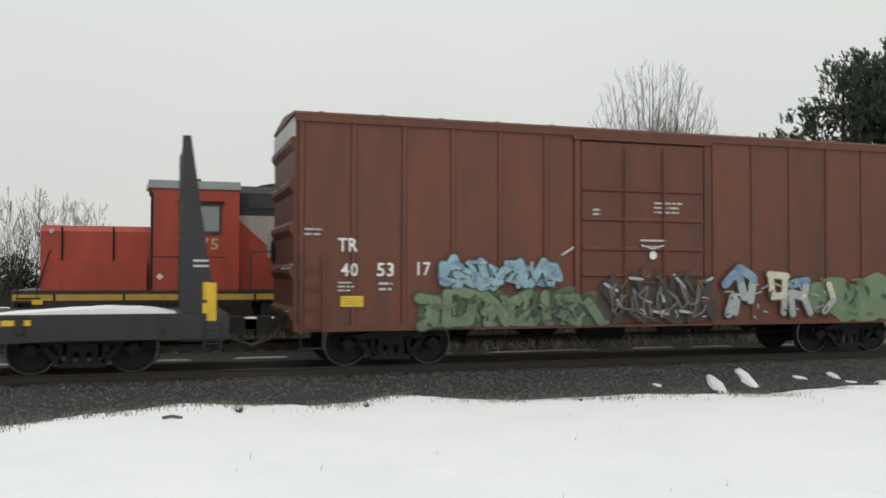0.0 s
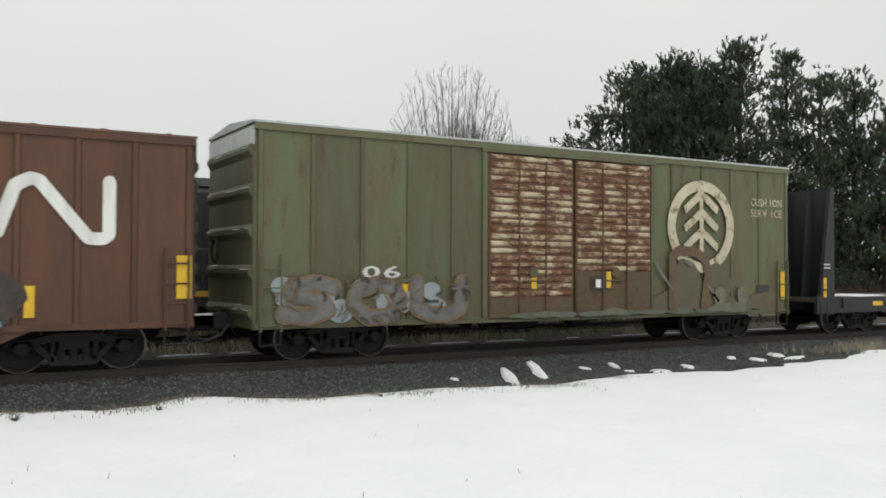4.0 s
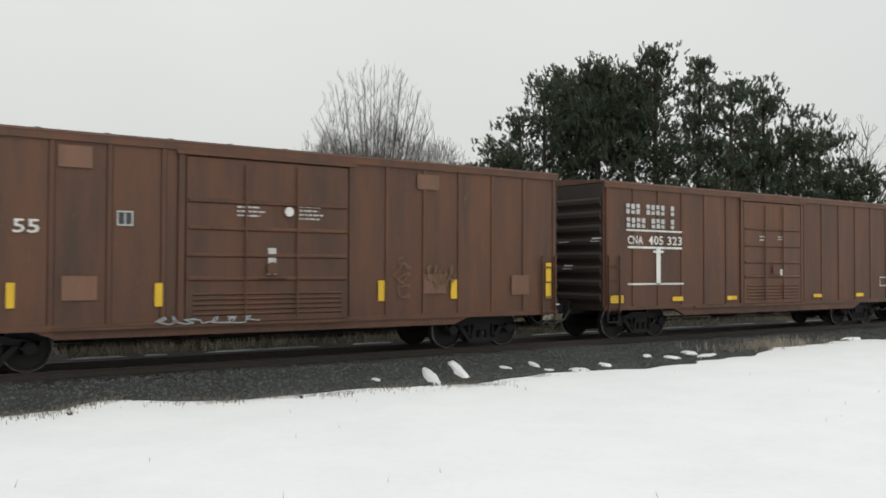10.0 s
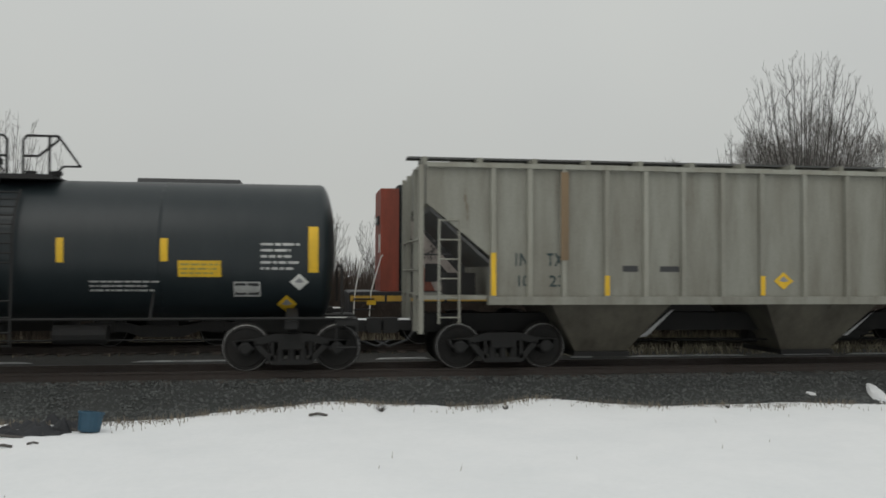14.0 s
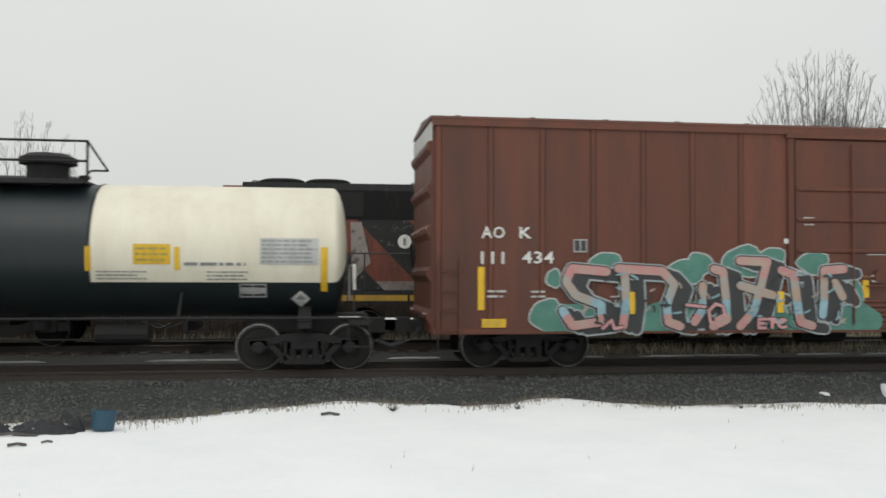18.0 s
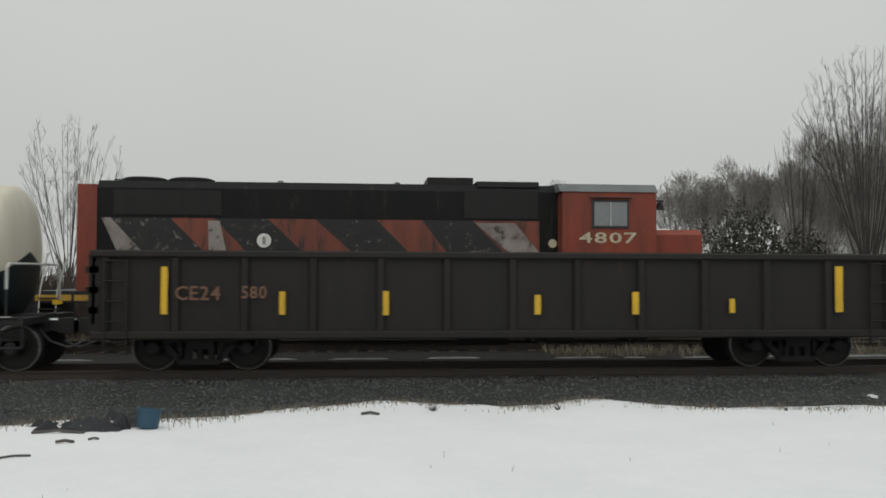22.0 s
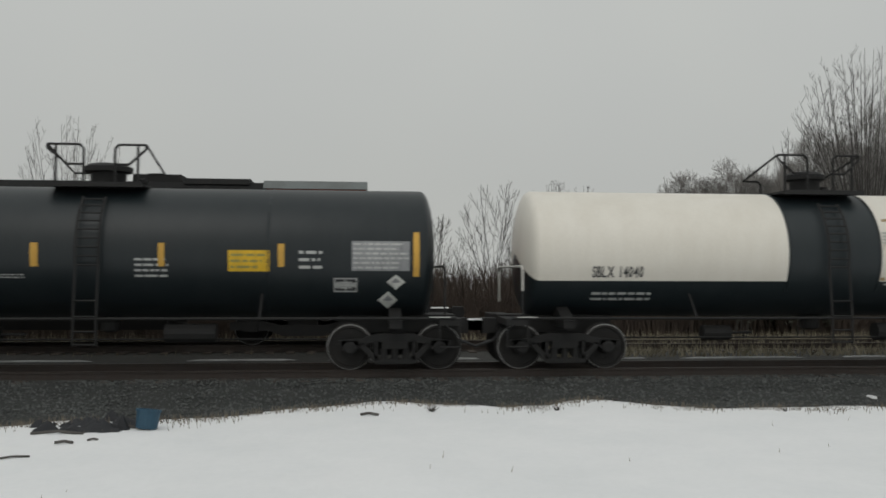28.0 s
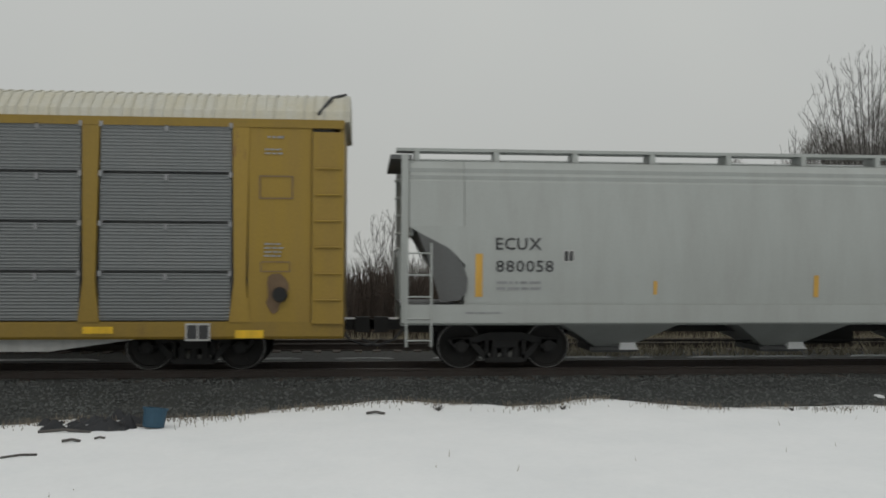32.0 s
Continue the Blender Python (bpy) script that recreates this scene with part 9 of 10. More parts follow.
bucket()
tarp(-3.72, 12.98, 0.95, 0.62, 1)
tarp(-4.33, 12.95, 0.3, 0.34, 2)
tarp(-3.35, 13.0, 0.3, 0.2, 5)
tarp(-3.95, 13.55, 0.75, 0.6, 7)
tarp(-3.4, 13.5, 0.45, 0.5, 8)
tarp(-4.5, 13.4, 0.3, 0.4, 9)
tarp(-3.8, 13.95, 0.7, 0.4, 11)
for a in ((0.04, 13.87, 0.32, 13.8, 0.022), (-4.23, 10.86, -3.87, 11.02, 0.014), (-3.87, 11.88, -3.65, 11.91, 0.02), (-4.42, 12.6, -3.74, 12.64, 0.02), (-3.51, 12.04, -3.38, 12.06, 0.014), (-3.45, 13.0, -3.0, 13.05, 0.02)):
    stick(*a)


def clump(x, y, r, seed):
    g, rnd = Geo(), random.Random(seed)
    for _ in range(26):
        a, l = rnd.uniform(0, math.tau), rnd.uniform(0.3, 1.0) * r
        g.rod((x, y, ground_z(x, y)), (x + math.cos(a) * l, y + math.sin(a) * l, ground_z(x, y) + rnd.uniform(0.2, 1.1) * r), 0.007, 0.002, 4, False)
    return tagged(new("weed_clump", g.mesh("weed_clump", TWIG)), "dark dead weed clump in the snow", "weed", "weed clumps in the snow")


clump(1.19, 14.15, 0.13, 1)
clump(3.2, 14.2, 0.07, 2)
clump(6.9, 13.9, 0.05, 3)
clump(4.5, 15.3, 0.08, 4)


def blades(name, label, pts, hgt, mat, seed, lean=0.5, w=0.006, per=1):
    rnd, g = random.Random(seed), Geo()
    for x, y, z in pts:
        for _ in range(per):
            h, a, l = rnd.uniform(*hgt), rnd.uniform(0, math.tau), rnd.uniform(0, lean)
            bx, by_ = x + rnd.uniform(-.05, .05), y + rnd.uniform(-.05, .05)
            tx, ty = bx + math.cos(a) * l * h, by_ + math.sin(a) * l * h
            g.add([(bx - w, by_, z - 0.02), (bx + w, by_, z - 0.02), (tx, ty, z + h)], [(0, 1, 2)])
    return tagged(new(name, g.mesh(name, mat)), label, "grass", kind="stuff")


rs = random.Random(11)
pts = []
while len(pts) < 1700:
    x = rs.uniform(-6, 11)
    y = snow_edge(x) - 0.12 - abs(rs.gauss(0.25, 0.4))
    if noise.noise((x * 1.2, y * 1.2, 4)) > -0.12:
        pts.append((x, y, ground_z(x, y)))
blades("dry_grass", "thin dry grass stalks poking through the snow", pts, (0.04, 0.13), material("brown_stalks", (0.2, 0.17, 0.13), 0.9, streak=False), 5, 0.5, 0.0065)
pts = []
while len(pts) < 900:
    x = rs.uniform(-7, 13)
    y = snow_edge(x) - 0.05 - abs(rs.gauss(0.0, 0.3))
    if noise.noise((x * 0.9, y * 2.0, 14)) > 0.05:
        pts.append((x, y, ground_z(x, y)))
blades("dark_stubble", "short dark weed stubble along the edge of the snow", pts, (0.015, 0.06), TWIG, 15, 1.2, 0.008)
pts = []
for _ in range(260):
    x, y = rs.gauss(23.2, 1.5), rs.gauss(15.75, 0.28)
    pts.append((x, y, ballast_z(y)))
blades("dead_weeds", "pale dead weeds beside the ballast", pts, (0.08, 0.3), STRAW, 6, 0.8, 0.012, 3)
pts = [(rs.uniform(-14, 50), rs.uniform(23.0, 27.0), -0.19) for _ in range(500)] + [(rs.uniform(-16, 60), rs.uniform(26.8, 30), -0.42) for _ in range(6000)]
blades("dead_grass", "tall dead grass between and behind the tracks", pts, (0.06, 0.22), material("dark_dead_grass", (0.2, 0.175, 0.12), 0.95, amount=0.5, streak=False, dirt=(0.13, 0.115, 0.08)), 7, 0.7, 0.012)
pts = [(5.0 + 42 * rs.random() ** 1.2, rs.uniform(22.1, 27.2), -0.2) for _ in range(9000)]
blades("weed_straw", "short pale straw overgrowing the siding", pts, (0.08, 0.3), material("siding_straw", (0.22, 0.2, 0.145), 0.95, amount=0.6, streak=False, dirt=(0.11, 0.1, 0.075)), 19, 0.9, 0.02)
pts = [(rs.uniform(4, 46), rs.uniform(27.0, 29.0), -0.45) for _ in range(6000)] + [(rs.uniform(-20, 4), rs.uniform(27.0, 29.0), -0.45) for _ in range(2500)]
blades("straw_grass", "tall pale straw grass behind the far track", pts, (0.25, 0.62), material("pale_straw", (0.34, 0.31, 0.22), 0.95, amount=0.6, streak=False, dirt=(0.2, 0.18, 0.13)), 9, 0.5, 0.013)
pts = [(rs.uniform(-10, 26), rs.uniform(5, 13), 0) for _ in range(60)]
blades("dry_stalks", "scattered dry stalks on the snow", [(x, y, ground_z(x, y)) for x, y, _ in pts], (0.03, 0.1), STRAW, 8)


# ---------------------------------------------------------------- trees and brush
def shoot(g, p, target, r, depth, rnd, crown, twigs, tip=0.006):
    """One limb curving up to its target, with side shoots that end near it inside the crown."""
    p, target = Vector(p), Vector(target)
    span = (target - p).length
    bow = Vector((p.x * 0.5 + target.x * 0.5, p.y * 0.5 + target.y * 0.5, (p.z + target.z) / 2)) + Vector(((target.x - p.x) * 0.16 + rnd.gauss(0, 0.03) * span, (target.y - p.y) * 0.16 + rnd.gauss(0, 0.03) * span, -0.05 * span))
    n = 4 if depth > 0 else 3
    last = p
    for i in range(n):
        t = (i + 1) / n
        e = p * (1 - t) ** 2 + bow * 2 * t * (1 - t) + target * t * t
        ra, rb = max(tip, r * (1 - 0.85 * i / n)), max(tip, r * (1 - 0.85 * t))
        g.rod(last, e, ra, rb, 5 if depth > 1 else 3, False)
        last = e
    if depth > 0:
        for k in range(twigs):
            t = 0.2 + 0.75 * (k + rnd.random()) / twigs
            q = p * (1 - t) ** 2 + bow * 2 * t * (1 - t) + target * t * t
            reach = span * (1 - t * 0.62) * rnd.uniform(0.3, 0.62)
            side = Vector((rnd.gauss(0, 1), rnd.gauss(0, 1), rnd.gauss(0, 0.5))).normalized()
            way = (target - p).normalized() + side * (rnd.uniform(0.5, 1.05) if crown[1].z < 3.2 else rnd.uniform(0.45, 0.8)) + Vector((0, 0, 0.2))
            end = q + way.normalized() * reach
            c, rad = crown
            v = Vector(((end.x - c.x) / rad.x, (end.y - c.y) / rad.y, (end.z - c.z) / rad.z))
            if v.length > 1.03:
                v *= 1.0 / v.length
                end = Vector((c.x + v.x * rad.x, c.y + v.y * rad.y, c.z + v.z * rad.z))
            shoot(g, q, end, max(tip, r * (1 - 0.8 * t) * 0.6), depth - 1, rnd, crown, twigs, tip)


def bare_tree(x, y, h, label, seed, wide=0.34, fork=0.2, limbs=12, twigs=6, depth=2, r=0.12, mat=TWIG, tip=0.007, low=0.25, stems=1, droop=0.0, cloud=0):
    """A leafless tree whose limbs fan out from the fork to the shell of an oval crown."""
    tr = new("bare_tree")
    tr.location = (x, y, -0.45)
    tagged(tr, label, "tree", "bare trees behind the tracks")
    rnd = random.Random(seed)
    trunk, tw = Geo(), Geo()
    crown = (Vector((0, 0, h * (1 + low) / 2)), Vector((wide * h, wide * h, h * (1 - low) / 2)))
    c, rad = crown
    feet = []
    for s in range(stems):
        b = Vector((rnd.uniform(-.3, .3), rnd.uniform(-.3, .3), 0)) if stems > 1 else Vector((0, 0, 0))
        e = b + Vector((rnd.gauss(0, .02) * h, rnd.gauss(0, .02) * h, h * fork))
        trunk.rod(b, e, r, r * 0.8, 8)
        feet.append(e)
    for i in range(limbs):
        u = (i + 0.5) / limbs
        a = i * 2.39996 + rnd.uniform(-.3, .3)
        lift = 1 - (1.15 + droop) * u
        ring = math.sqrt(max(0.0, 1 - min(1, lift * lift)))
        k = rnd.uniform(0.9, 1.0)
        target = Vector((c.x + math.cos(a) * ring * rad.x * k, c.y + math.sin(a) * ring * rad.y * k, c.z + lift * rad.z * k))
        shoot(trunk if depth > 1 and i < 5 else tw, feet[i % stems], target, r * rnd.uniform(0.42, 0.62), 0 if depth > 1 and i < 5 else depth, rnd, crown, twigs, tip)
        if depth > 1 and i < 5:
            for k in range(twigs + 2):
                t = 0.3 + 0.65 * k / (twigs + 2)
                q = feet[i % stems].lerp(target, t)
                v = (target - feet[i % stems])
                end = q + v * 0.35 + Vector((rnd.gauss(0, .09) * h, rnd.gauss(0, .09) * h, rnd.uniform(0, .06) * h))
                d = Vector(((end.x - c.x) / rad.x, (end.y - c.y) / rad.y, (end.z - c.z) / rad.z))
                if d.length > 1:
                    d /= d.length
                    end = Vector((c.x + d.x * rad.x, c.y + d.y * rad.y, c.z + d.z * rad.z))
                shoot(tw, q, end, r * 0.2, depth - 1, rnd, crown, twigs, tip)
    # fine outer twigs gathered in rounded lobes
    lobes = []
    for k in range(7 if cloud else 0):
        a, u = k * 2.4 + rnd.uniform(-.4, .4), rnd.uniform(-0.45, 0.55)
        ring = 0.62 * math.sqrt(1 - u * u)
        lobes.append((Vector((c.x + math.cos(a) * ring * rad.x, c.y + math.sin(a) * ring * rad.y, c.z + u * rad.z)), rnd.uniform(0.36, 0.52)))
    for k in range(cloud):
        lc, lr = lobes[k % len(lobes)]
        way = Vector((rnd.gauss(0, 1), rnd.gauss(0, 1), rnd.gauss(0.25, 1))).normalized()
        far = rnd.uniform(0.35, 1.0) ** 0.6
        q = lc + Vector((way.x * rad.x, way.y * rad.y, way.z * rad.z)) * lr * far
        e = q + (way + Vector((rnd.gauss(0, .5), rnd.gauss(0, .5), rnd.gauss(0.3, .4)))).normalized() * h * rnd.uniform(0.03, 0.075)
        tw.rod(q, e, tip, tip * 0.6, 3, False)
    part("trunk", trunk, mat, tr)
    part("twig_crown", tw, mat, tr, "bare leafless twigs")
    return tr


def fan_tree(x, y, h, label, seed, wide, limbs, r=0.1, tip=0.006, mat=TWIG, base=0.16, cap=0.0):
    """A leafless tree whose many slim limbs rise side by side from the foot to a domed outline."""
    tr = new("bare_tree")
    tr.location = (x, y, -0.45)
    tagged(tr, label, "tree", "bare trees behind the tracks")
    rnd, trunk, tw = random.Random(seed), Geo(), Geo()
    mid, tall = Vector((0, 0, h - wide * 1.1)), wide * 1.1

    def bend(g, a, b, c, r0, r1, n, sides):
        last = a
        for i in range(n):
            t = (i + 1) / n
            e = a * (1 - t) ** 2 + b * 2 * t * (1 - t) + c * t * t
            g.rod(last, e, r0 + (r1 - r0) * i / n, r0 + (r1 - r0) * t, sides, False)
            last = e

    trunk.rod((0, 0, 0), (0, 0, h * base), r * 1.5, r * 1.2, 8)
    for i in range(limbs):
        cz = 1 - (1 - cap) * ((i + 0.5) / limbs) ** 1.15
        a, ring, k = i * 2.39996 + rnd.uniform(-.25, .25), math.sqrt(1 - cz * cz), rnd.uniform(0.86, 1.0)
        goal = mid + Vector((math.cos(a) * ring * wide, math.sin(a) * ring * wide, cz * tall)) * k
        foot = Vector((rnd.gauss(0, .08), rnd.gauss(0, .08), h * base * rnd.uniform(0.5, 1.3)))
        ctrl = Vector((goal.x * rnd.uniform(0.45, 0.8), goal.y * rnd.uniform(0.45, 0.8), foot.z + (goal.z - foot.z) * rnd.uniform(0.42, 0.58)))
        bend(trunk, foot, ctrl, goal, r * rnd.uniform(0.2, 0.36), tip, 7, 5)
        for j in range(13):
            t = 0.4 + 0.59 * (j + rnd.random()) / 13
            q = foot * (1 - t) ** 2 + ctrl * 2 * t * (1 - t) + goal * t * t
            way = ((ctrl - foot) * (1 - t) + (goal - ctrl) * t).normalized()
            side = Vector((rnd.gauss(0, .6), rnd.gauss(0, .6), rnd.uniform(-0.15, 0.3)))
            L = h * rnd.uniform(0.07, 0.14) * (1.25 - 0.75 * t)
            e = q + (way + side).normalized() * L
            if ((e.x / wide) ** 2 + (e.y / wide) ** 2 + (max(0.0, e.z - mid.z) / tall) ** 2) > 1.08:
                continue
            m = q.lerp(e, 0.5) + side * L * 0.18
            bend(tw, q, m, e, tip * 1.5, tip * 0.8, 3, 3)
            for _ in range(3):
                u = q.lerp(e, rnd.uniform(0.35, 0.9))
                tw.rod(u, u + (way + Vector((rnd.gauss(0, .5), rnd.gauss(0, .5), rnd.uniform(0.1, 0.5)))).normalized() * L * rnd.uniform(0.25, 0.5), tip * 0.9, tip * 0.6, 3, False)
    part("trunk", trunk, mat, tr)
    part("twig_crown", tw, mat, tr, "bare leafless twigs")
    return tr


def at(az, dist):
    return dist * math.sin(radians(az)), dist * math.cos(radians(az))


fan_tree(*at(31.0, 42), 12.3, "tall bare tree with a fan of thin upright branches", 3, 3.0, 40, 0.11, 0.0062)
fan_tree(*at(27.3, 44), 9.4, "slender bare tree with upright twigs", 8, 1.2, 12, 0.1)
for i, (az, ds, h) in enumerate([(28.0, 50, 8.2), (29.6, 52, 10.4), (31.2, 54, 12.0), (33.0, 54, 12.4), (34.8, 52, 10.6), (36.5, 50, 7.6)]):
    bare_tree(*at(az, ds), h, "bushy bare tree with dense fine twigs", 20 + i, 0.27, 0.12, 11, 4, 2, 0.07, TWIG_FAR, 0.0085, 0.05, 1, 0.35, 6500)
bare_tree(*at(37.2, 44), 8.6, "slender bare tree with crooked upright twigs", 31, 0.2, 0.35, 8, 6, 1, 0.07, low=0.35)
fan_tree(*at(-17.5, 43), 9.5, "bare tree with upright forked branches", 5, 2.4, 20, 0.09, 0.0055)
bare_tree(*at(-20.6, 40), 5.6, "thin bare sapling with forked stems", 6, 0.3, 0.2, 9, 5, 1, 0.05)
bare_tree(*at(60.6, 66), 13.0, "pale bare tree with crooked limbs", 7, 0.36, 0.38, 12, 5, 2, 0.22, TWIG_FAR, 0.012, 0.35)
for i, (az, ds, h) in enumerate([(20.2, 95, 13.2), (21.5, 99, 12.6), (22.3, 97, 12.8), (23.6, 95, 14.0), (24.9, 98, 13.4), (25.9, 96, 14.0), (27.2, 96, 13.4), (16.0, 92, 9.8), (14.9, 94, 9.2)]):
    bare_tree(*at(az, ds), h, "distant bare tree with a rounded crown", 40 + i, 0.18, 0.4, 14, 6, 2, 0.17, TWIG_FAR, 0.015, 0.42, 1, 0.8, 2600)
for i, (az, ds, h) in enumerate([(11.3, 33, 4.6), (12.4, 33.5, 5.9), (13.6, 34, 6.0), (14.9, 33, 5.1), (16.2, 34, 5.2), (17.4, 34, 5.4), (18.6, 33, 4.7), (-6.0, 33, 5.2), (-7.6, 34, 5.4), (-9.0, 33, 4.8), (-4.2, 34, 5.0), (1.2, 35, 4.9), (4.8, 36, 5.0), (8.9, 34, 6.1),
                                     (-12.0, 34, 5.0), (-14.3, 33, 4.6), (21.0, 33, 4.8), (24.0, 34, 5.2)]):
    bare_tree(*at(az, ds), h, "thin multi-stemmed bare sapling", 60 + i, 0.27, 0.16, 11, 5, 2, 0.035, tip=0.006, low=0.08, stems=3)


def bush(x, y, h, w, seed):
    b = new("bush")
    b.location = (x, y, -0.4)
    tagged(b, "dark dense rounded shrub", "bush", "bushes behind the tracks")
    rnd, stems, leaf = random.Random(seed), Geo(), Geo()
    for i in range(int(2600 * w)):
        a, u, v = rnd.uniform(0, math.tau), rnd.random() ** 0.4, rnd.uniform(-0.6, 1.0)
        ring = math.sqrt(max(0.0, 1 - v * v)) * u
        bumpy = 1 + 0.14 * math.sin(a * 5 + seed) + 0.1 * math.sin(v * 9 + a * 3)
        c = Vector((math.cos(a) * ring * w * bumpy, math.sin(a) * ring * w * 0.7 * bumpy, h * 0.45 + v * h * 0.52 * u * bumpy))
        t = Vector((rnd.gauss(0, 1), rnd.gauss(0, 1), rnd.gauss(0.3, 1))).normalized()
        n = t.cross((rnd.random() - .5, rnd.random() - .5, rnd.random() - .5)).normalized()
        L, k = rnd.uniform(0.08, 0.22), len(leaf.v)
        leaf.v += [tuple(c - n * 0.03), tuple(c + n * 0.03), tuple(c + t * L + n * 0.015), tuple(c + t * L - n * 0.015)]
        leaf.f.append((k, k + 1, k + 2, k + 3))
    for i in range(7):
        stems.rod((rnd.uniform(-.3, .3) * w, 0, 0), (rnd.uniform(-.6, .6) * w, rnd.uniform(-.2, .2), h * 0.6), 0.03, 0.012, 5, False)
    part("stem", stems, TWIG, b)
    part("crown", leaf, SHRUB, b)


for i, (az, ds, h, w) in enumerate([(24.2, 32, 4.8, 1.7), (27.4, 33, 4.0, 1.2), (-8.0, 33, 3.0, 1.0)]):
    bush(*at(az, ds), h, w, 300 + i)


def brush(name, label, count, seed, x0, x1, y0, y1, hfun, mat):
    rs = np.random.RandomState(seed)
    g = Geo()
    for _ in range(count):
        x, y = rs.uniform(x0, x1), rs.uniform(y0, y1)
        h = hfun(x) * rs.uniform(0.55, 1.08)
        lx, ly = rs.normal(0, 0.22), rs.normal(0, 0.22)
        w = rs.uniform(0.008, 0.03)
        bz = -0.5
        m = (x + lx * h * 0.4, y + ly * h * 0.4, bz + h * 0.55)
        t = (x + lx * h, y + ly * h, bz + h)
        b = len(g.v)
        g.v += [(x - w, y, bz), (x + w, y, bz), (m[0] + w * .8, m[1], m[2]), (m[0] - w * .8, m[1], m[2]), t]
        g.f += [(b, b + 1, b + 2, b + 3), (b + 3, b + 2, b + 4)]
        for k in range(2):
            s = rs.choice((-1, 1))
            e = (m[0] + s * rs.uniform(0.1, 0.5), m[1] + rs.normal(0, .2), m[2] + rs.uniform(0.1, 0.6))
            b = len(g.v)
            g.v += [(m[0], m[1], m[2] - w), (m[0], m[1], m[2] + w), e]
            g.f.append((b, b + 1, b + 2))
    return tagged(new(name, g.mesh(name, mat)), label, "brush", kind="stuff")


def brush_h(x):
    return 2.55 + 0.5 * math.sin(x * 0.33) + 0.35 * math.sin(x * 0.91 + 1) + 1.3 * math.exp(-((x - 14.0) / 2.2) ** 2) + 0.5 * math.exp(-((x - 12) / 3) ** 2)


brush("brush", "dense reddish-brown leafless brush behind the tracks", 19000, 3, -26, 34, 29.2, 34.5, brush_h, BRUSH)
brush("brush", "dense brown leafless brush below the pines", 9000, 4, 34, 80, 30, 38, lambda x: 2.6 + 0.5 * math.sin(x * 0.4), BRUSH)
brush("far_hedge", "distant dark hedge along the field edge", 6500, 5, -70, 60, 60, 66, lambda x: 3.2 + 0.5 * math.sin(x * 0.2), BRUSH)


def pine(x, y, h, seed, width=1.0, low=0.28, tufts=1.0, top=0.35):
    """Rising boughs set with upright needle brushes; top: how blunt the crown is."""
    tr = new("pine_tree")
    tr.location = (x, y, -0.45)
    tagged(tr, "tall dark green pine with an irregular clumped crown", "pine tree", "pines behind the tracks")
    rnd = random.Random(seed)
    trunk, leaf = Geo(), Geo()
    q, n = Vector((0, 0, 0)), 9
    for i in range(n):
        e = q + Vector((rnd.gauss(0, .05), rnd.gauss(0, .05), h / n * 0.97))
        trunk.rod(q, e, 0.24 * (1 - i / (n + 1)) + 0.03, 0.24 * (1 - (i + 1) / (n + 1)) + 0.03, 7, False)
        q = e
    levels = max(12, int(h * 1.3))
    for i in range(levels):
        f = low + (0.96 - low) * (i + rnd.uniform(-.6, .6)) / (levels - 1)
        z = h * min(f, 0.97)
        down = max(0.0, (1 - f) / (1 - low))
        reach = width * h * 0.25 * (top * 0.4 + (1 - top * 0.4) * min(1.0, down * 1.7) ** 0.8) * rnd.uniform(0.65, 1.15)
        for k in range(rnd.randint(4, 6)):
            a = rnd.uniform(0, math.tau)
            L = min(reach * rnd.uniform(0.45, 1.08), 0.4 + (h - z) * (0.8 + 1.6 * top))
            foot = Vector((0, 0, z - 0.3 * L))
            tip = Vector((math.cos(a) * L, math.sin(a) * L, min(h - 0.3, z + L * rnd.uniform(-0.05, 0.5))))
            trunk.rod(foot, tip, 0.045, 0.012, 4, False)
            # clusters of upright needle brushes along the outer part of the bough
            pads = max(2, int(L * 1.7 * tufts))
            for c in range(pads):
                cc = foot.lerp(tip, 1.0 - 0.8 * (c + rnd.random() * 0.8) / pads) + Vector((rnd.gauss(0, .25), rnd.gauss(0, .25), rnd.gauss(0.0, .3)))
                for m in range(rnd.randint(5, 7)):
                    base = cc + Vector((rnd.gauss(0, .24), rnd.gauss(0, .24), rnd.gauss(0, .14)))
                    axis = Vector((rnd.gauss(math.cos(a) * 0.35, .3), rnd.gauss(math.sin(a) * 0.35, .3), 1.0)).normalized()
                    size = rnd.uniform(0.22, 0.44)
                    for s in range(18):
                        b0 = base + axis * size * rnd.random()
                        if b0.z > h - 0.12:
                            continue
                        v = (axis * rnd.uniform(0.5, 1.2) + Vector((rnd.gauss(0, .45), rnd.gauss(0, .45), rnd.gauss(0, .2)))).normalized()
                        b1 = b0 + v * rnd.uniform(0.12, 0.2)
                        n = v.cross((rnd.random() - .5, rnd.random() - .5, rnd.random() - .5)).normalized() * rnd.uniform(0.016, 0.029)
                        k0 = len(leaf.v)
                        leaf.v += [tuple(b0 - n), tuple(b0 + n), tuple(b1 + n * .6), tuple(b1 - n * .6)]
                        leaf.f.append((k0, k0 + 1, k0 + 2, k0 + 3))
    part("trunk", trunk, PINE_BARK, tr, "bare grey-brown pine trunk")
    part("crown", leaf, PINE_LEAF, tr, "dark green needle clumps")
    return tr


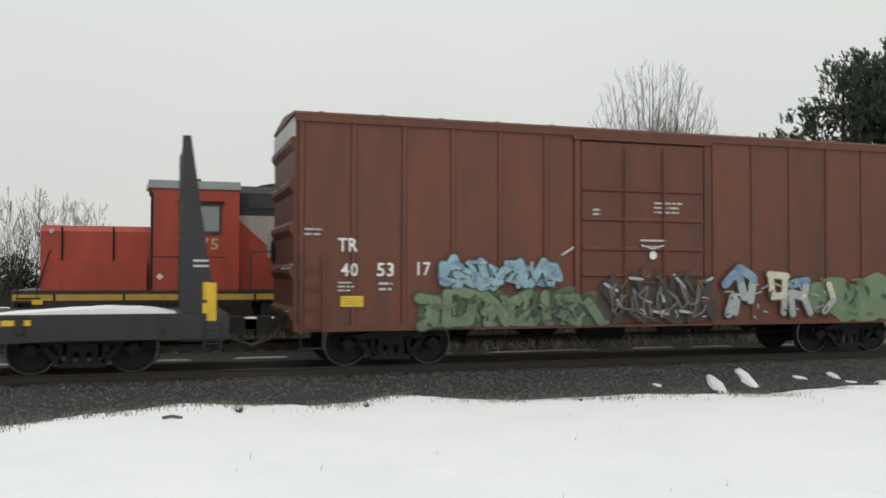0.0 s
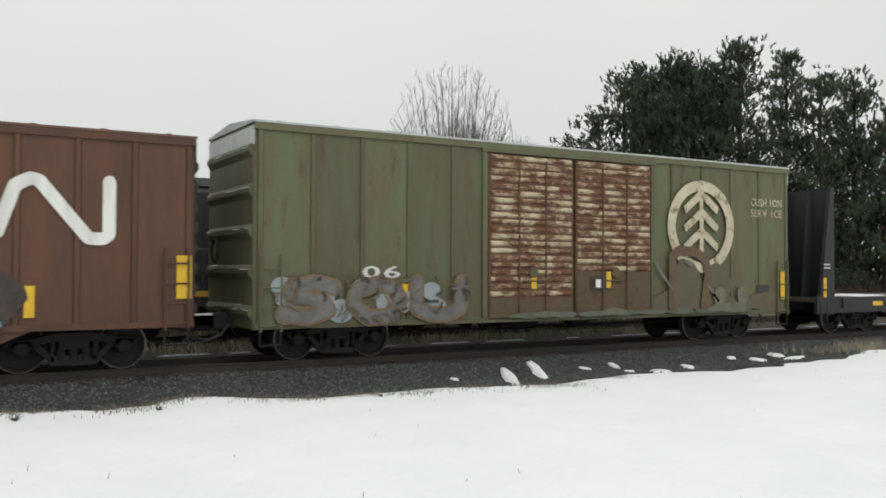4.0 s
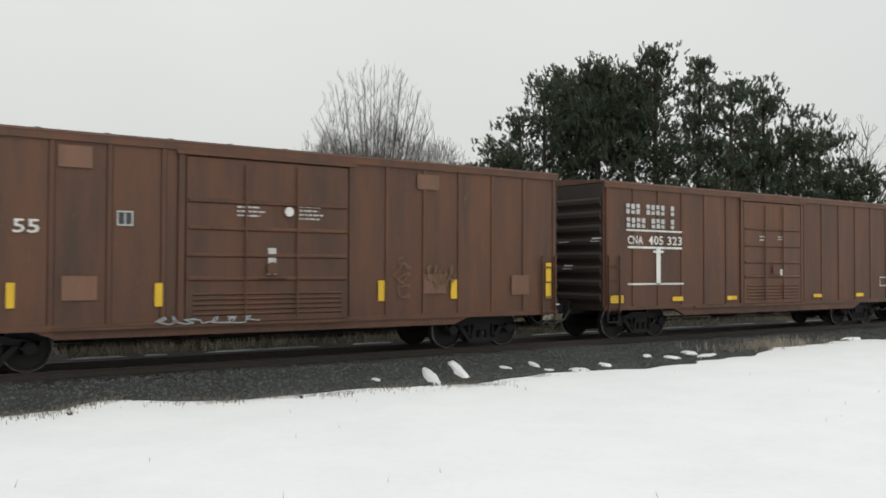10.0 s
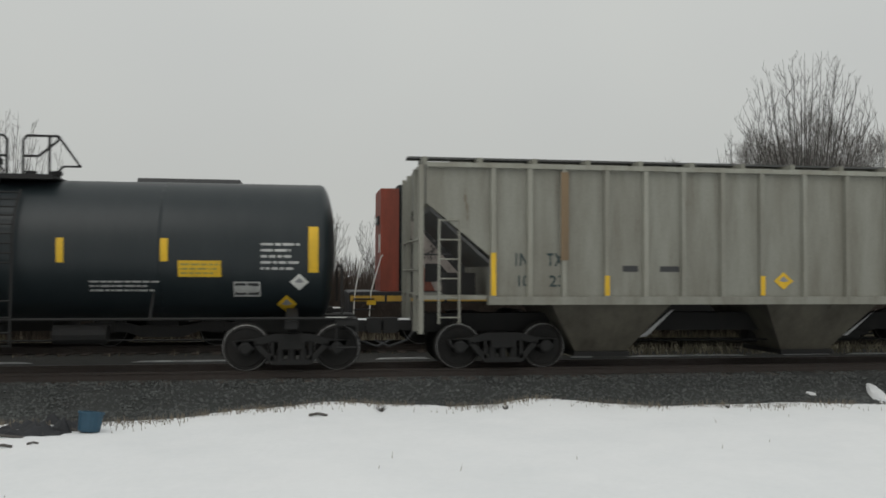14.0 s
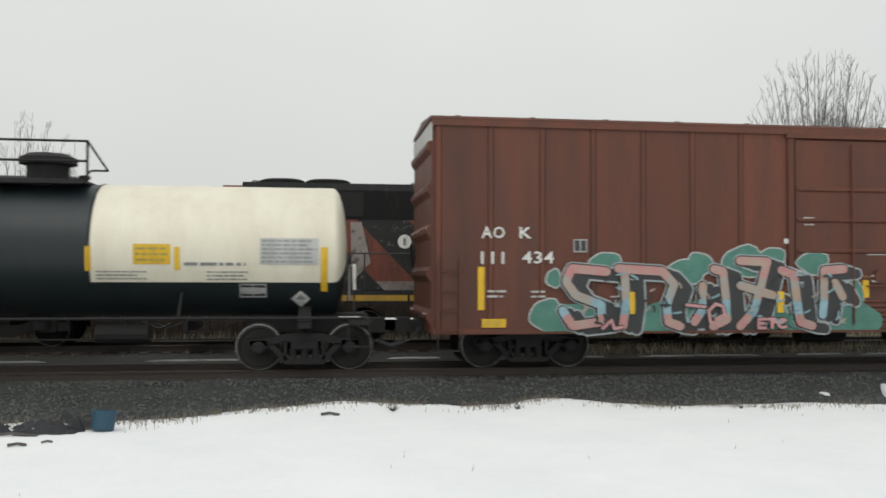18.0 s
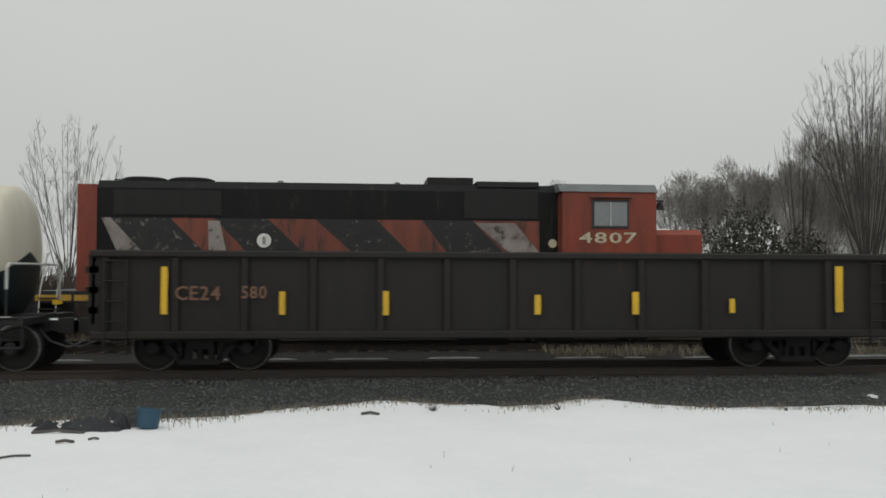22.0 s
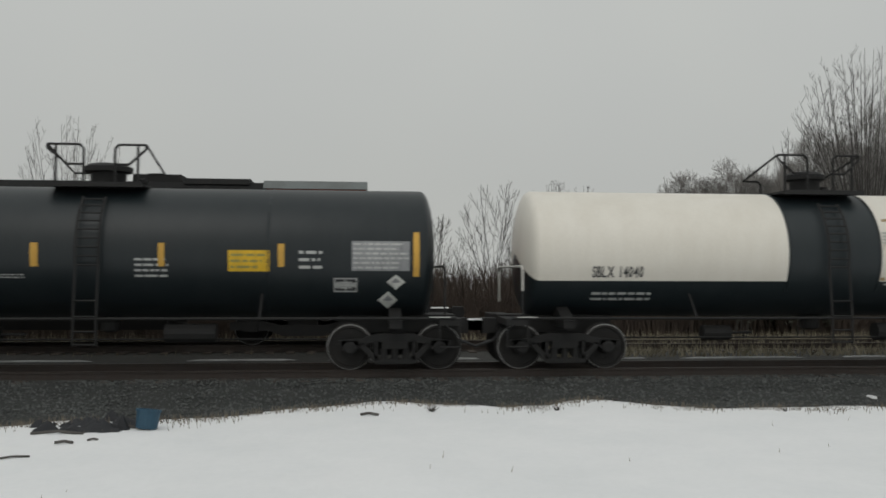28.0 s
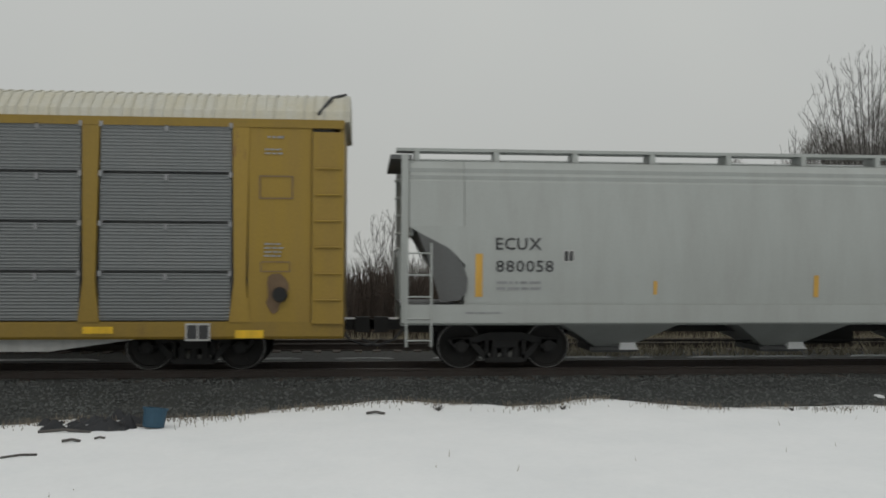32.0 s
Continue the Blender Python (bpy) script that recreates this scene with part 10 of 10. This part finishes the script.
# direction, distance, elevation of the top, spread, foot of the crown, bluntness
for i, (az, ds, el, w, lo, tp) in enumerate([(37.0, 56, 6.9, 1.1, 0.06, 1.2), (38.7, 57, 8.4, 1.1, 0.06, 1.2), (40.3, 58, 9.8, 0.85, 0.06, 1.2), (41.9, 57, 12.0, 0.85, 0.12, 1.3), (43.6, 58, 12.7, 0.95, 0.48, 1.3), (45.3, 57, 13.3, 0.9, 0.64, 1.0), (47.1, 58, 12.9, 0.85, 0.58, 1.1),
                                             (48.9, 56, 14.2, 0.8, 0.34, 0.1), (51.5, 58, 13.1, 0.62, 0.3, 0.2), (53.6, 57, 11.8, 0.95, 0.15, 1.2), (55.2, 58, 11.5, 0.95, 0.12, 1.2), (57.0, 57, 9.8, 1.0, 0.06, 1.2), (58.4, 58, 8.2, 1.1, 0.04, 1.2), (59.6, 59, 6.6, 1.2, 0.04, 1.2),
                                             (61.0, 60, 6.2, 1.2, 0.1, 1.0), (63.5, 60, 5.9, 1.2, 0.1, 1.0), (54.5, 66, 8.0, 1.3, 0.1, 1.0), (66.0, 60, 6.0, 1.2, 0.1, 1.0)]):
    x, y = at(az, ds)
    pine(x, y, (1.93 + 0.45 + ds * math.tan(radians(el))), 100 + i, w, lo, 1.75 if az < 41 or az > 58 else 1.3, tp)
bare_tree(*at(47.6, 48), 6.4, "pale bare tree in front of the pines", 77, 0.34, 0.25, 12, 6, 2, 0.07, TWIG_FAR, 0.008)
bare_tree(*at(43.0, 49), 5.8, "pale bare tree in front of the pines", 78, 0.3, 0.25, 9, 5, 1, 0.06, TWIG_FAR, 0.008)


# snow-dusted heap of rubble under the pines
g = Geo()
rs2 = random.Random(9)
for i in range(160):
    x, y, s = 28.5 + rs2.gauss(0, 1.8), 23.6 + 6.6 + rs2.gauss(0, 0.7), rs2.uniform(0.1, 0.35)
    z = -0.35 + rs2.random() * 0.9
    g.box(x - s, x + s, y - s * .7, y + s * .7, z, z + s * rs2.uniform(0.6, 1.2), s * 0.3)
tagged(new("rubble_heap", g.mesh("rubble_heap", material("snowy_rubble", (0.2, 0.19, 0.18), 0.9, amount=0.8, streak=False, scale=3, dirt=(0.7, 0.7, 0.7)))), "heap of grey rubble dusted with snow", "rubble", kind="stuff")


# ---------------------------------------------------------------- movement
def train_run(t):
    """Metres that the freight train has gone."""
    u = max(0.0, min(1.0, (t - 10.0) / 0.5))
    return 16.35 * t + 0.002 * t * t + 0.0002 * t ** 3 - 0.7 * u * u * (3 - 2 * u)


def engine_run(t):
    """Metres that the engine set has gone to the left."""
    early = min(1.0, t / 3.0) * max(0.0, min(1.0, (8.0 - t) / 4.0))
    return 0.8 * t + 0.0102 * t * t - 0.3 * early


TIMES = [float(t) for t in range(33)] + [9.5, 10.12, 10.25, 10.38, 10.5, 10.75]
TIMES.sort()


def motions():
    home = {}
    for car, cx in CARS:
        home[car] = cx
        walk(car, [(t, Matrix.Translation((cx + train_run(t), TRACK_A, 0))) for t in TIMES])
    for car, cx in LOCOS:
        home[car] = cx
        walk(car, [(float(t), Matrix.Translation((cx - engine_run(t), TRACK_B, 0))) for t in range(33)])
    far = {car for car, _ in LOCOS}
    for w, car, dx in ROLLERS:
        spot = Matrix.Translation((dx, 0, WHEEL_R))
        if car in far:
            rows = [(t / 2, spot @ Matrix.Rotation(-engine_run(t / 2) / WHEEL_R, 4, 'Y')) for t in range(65)]
        else:
            # turning while the car is near, from 26 m before to 52 m past the camera
            rows = []
            for f in range(0, 961):
                t = f / 30
                x = home[car] + train_run(t)
                if -24 < x < 50:
                    rows.append((t, spot @ Matrix.Rotation(train_run(t) / WHEEL_R, 4, 'Y')))
            if rows[0][0] > 0:
                rows.insert(0, (0.0, rows[0][1]))
            if rows[-1][0] < 32:
                rows.append((32.0, rows[-1][1]))
        walk(w, rows)


motions()
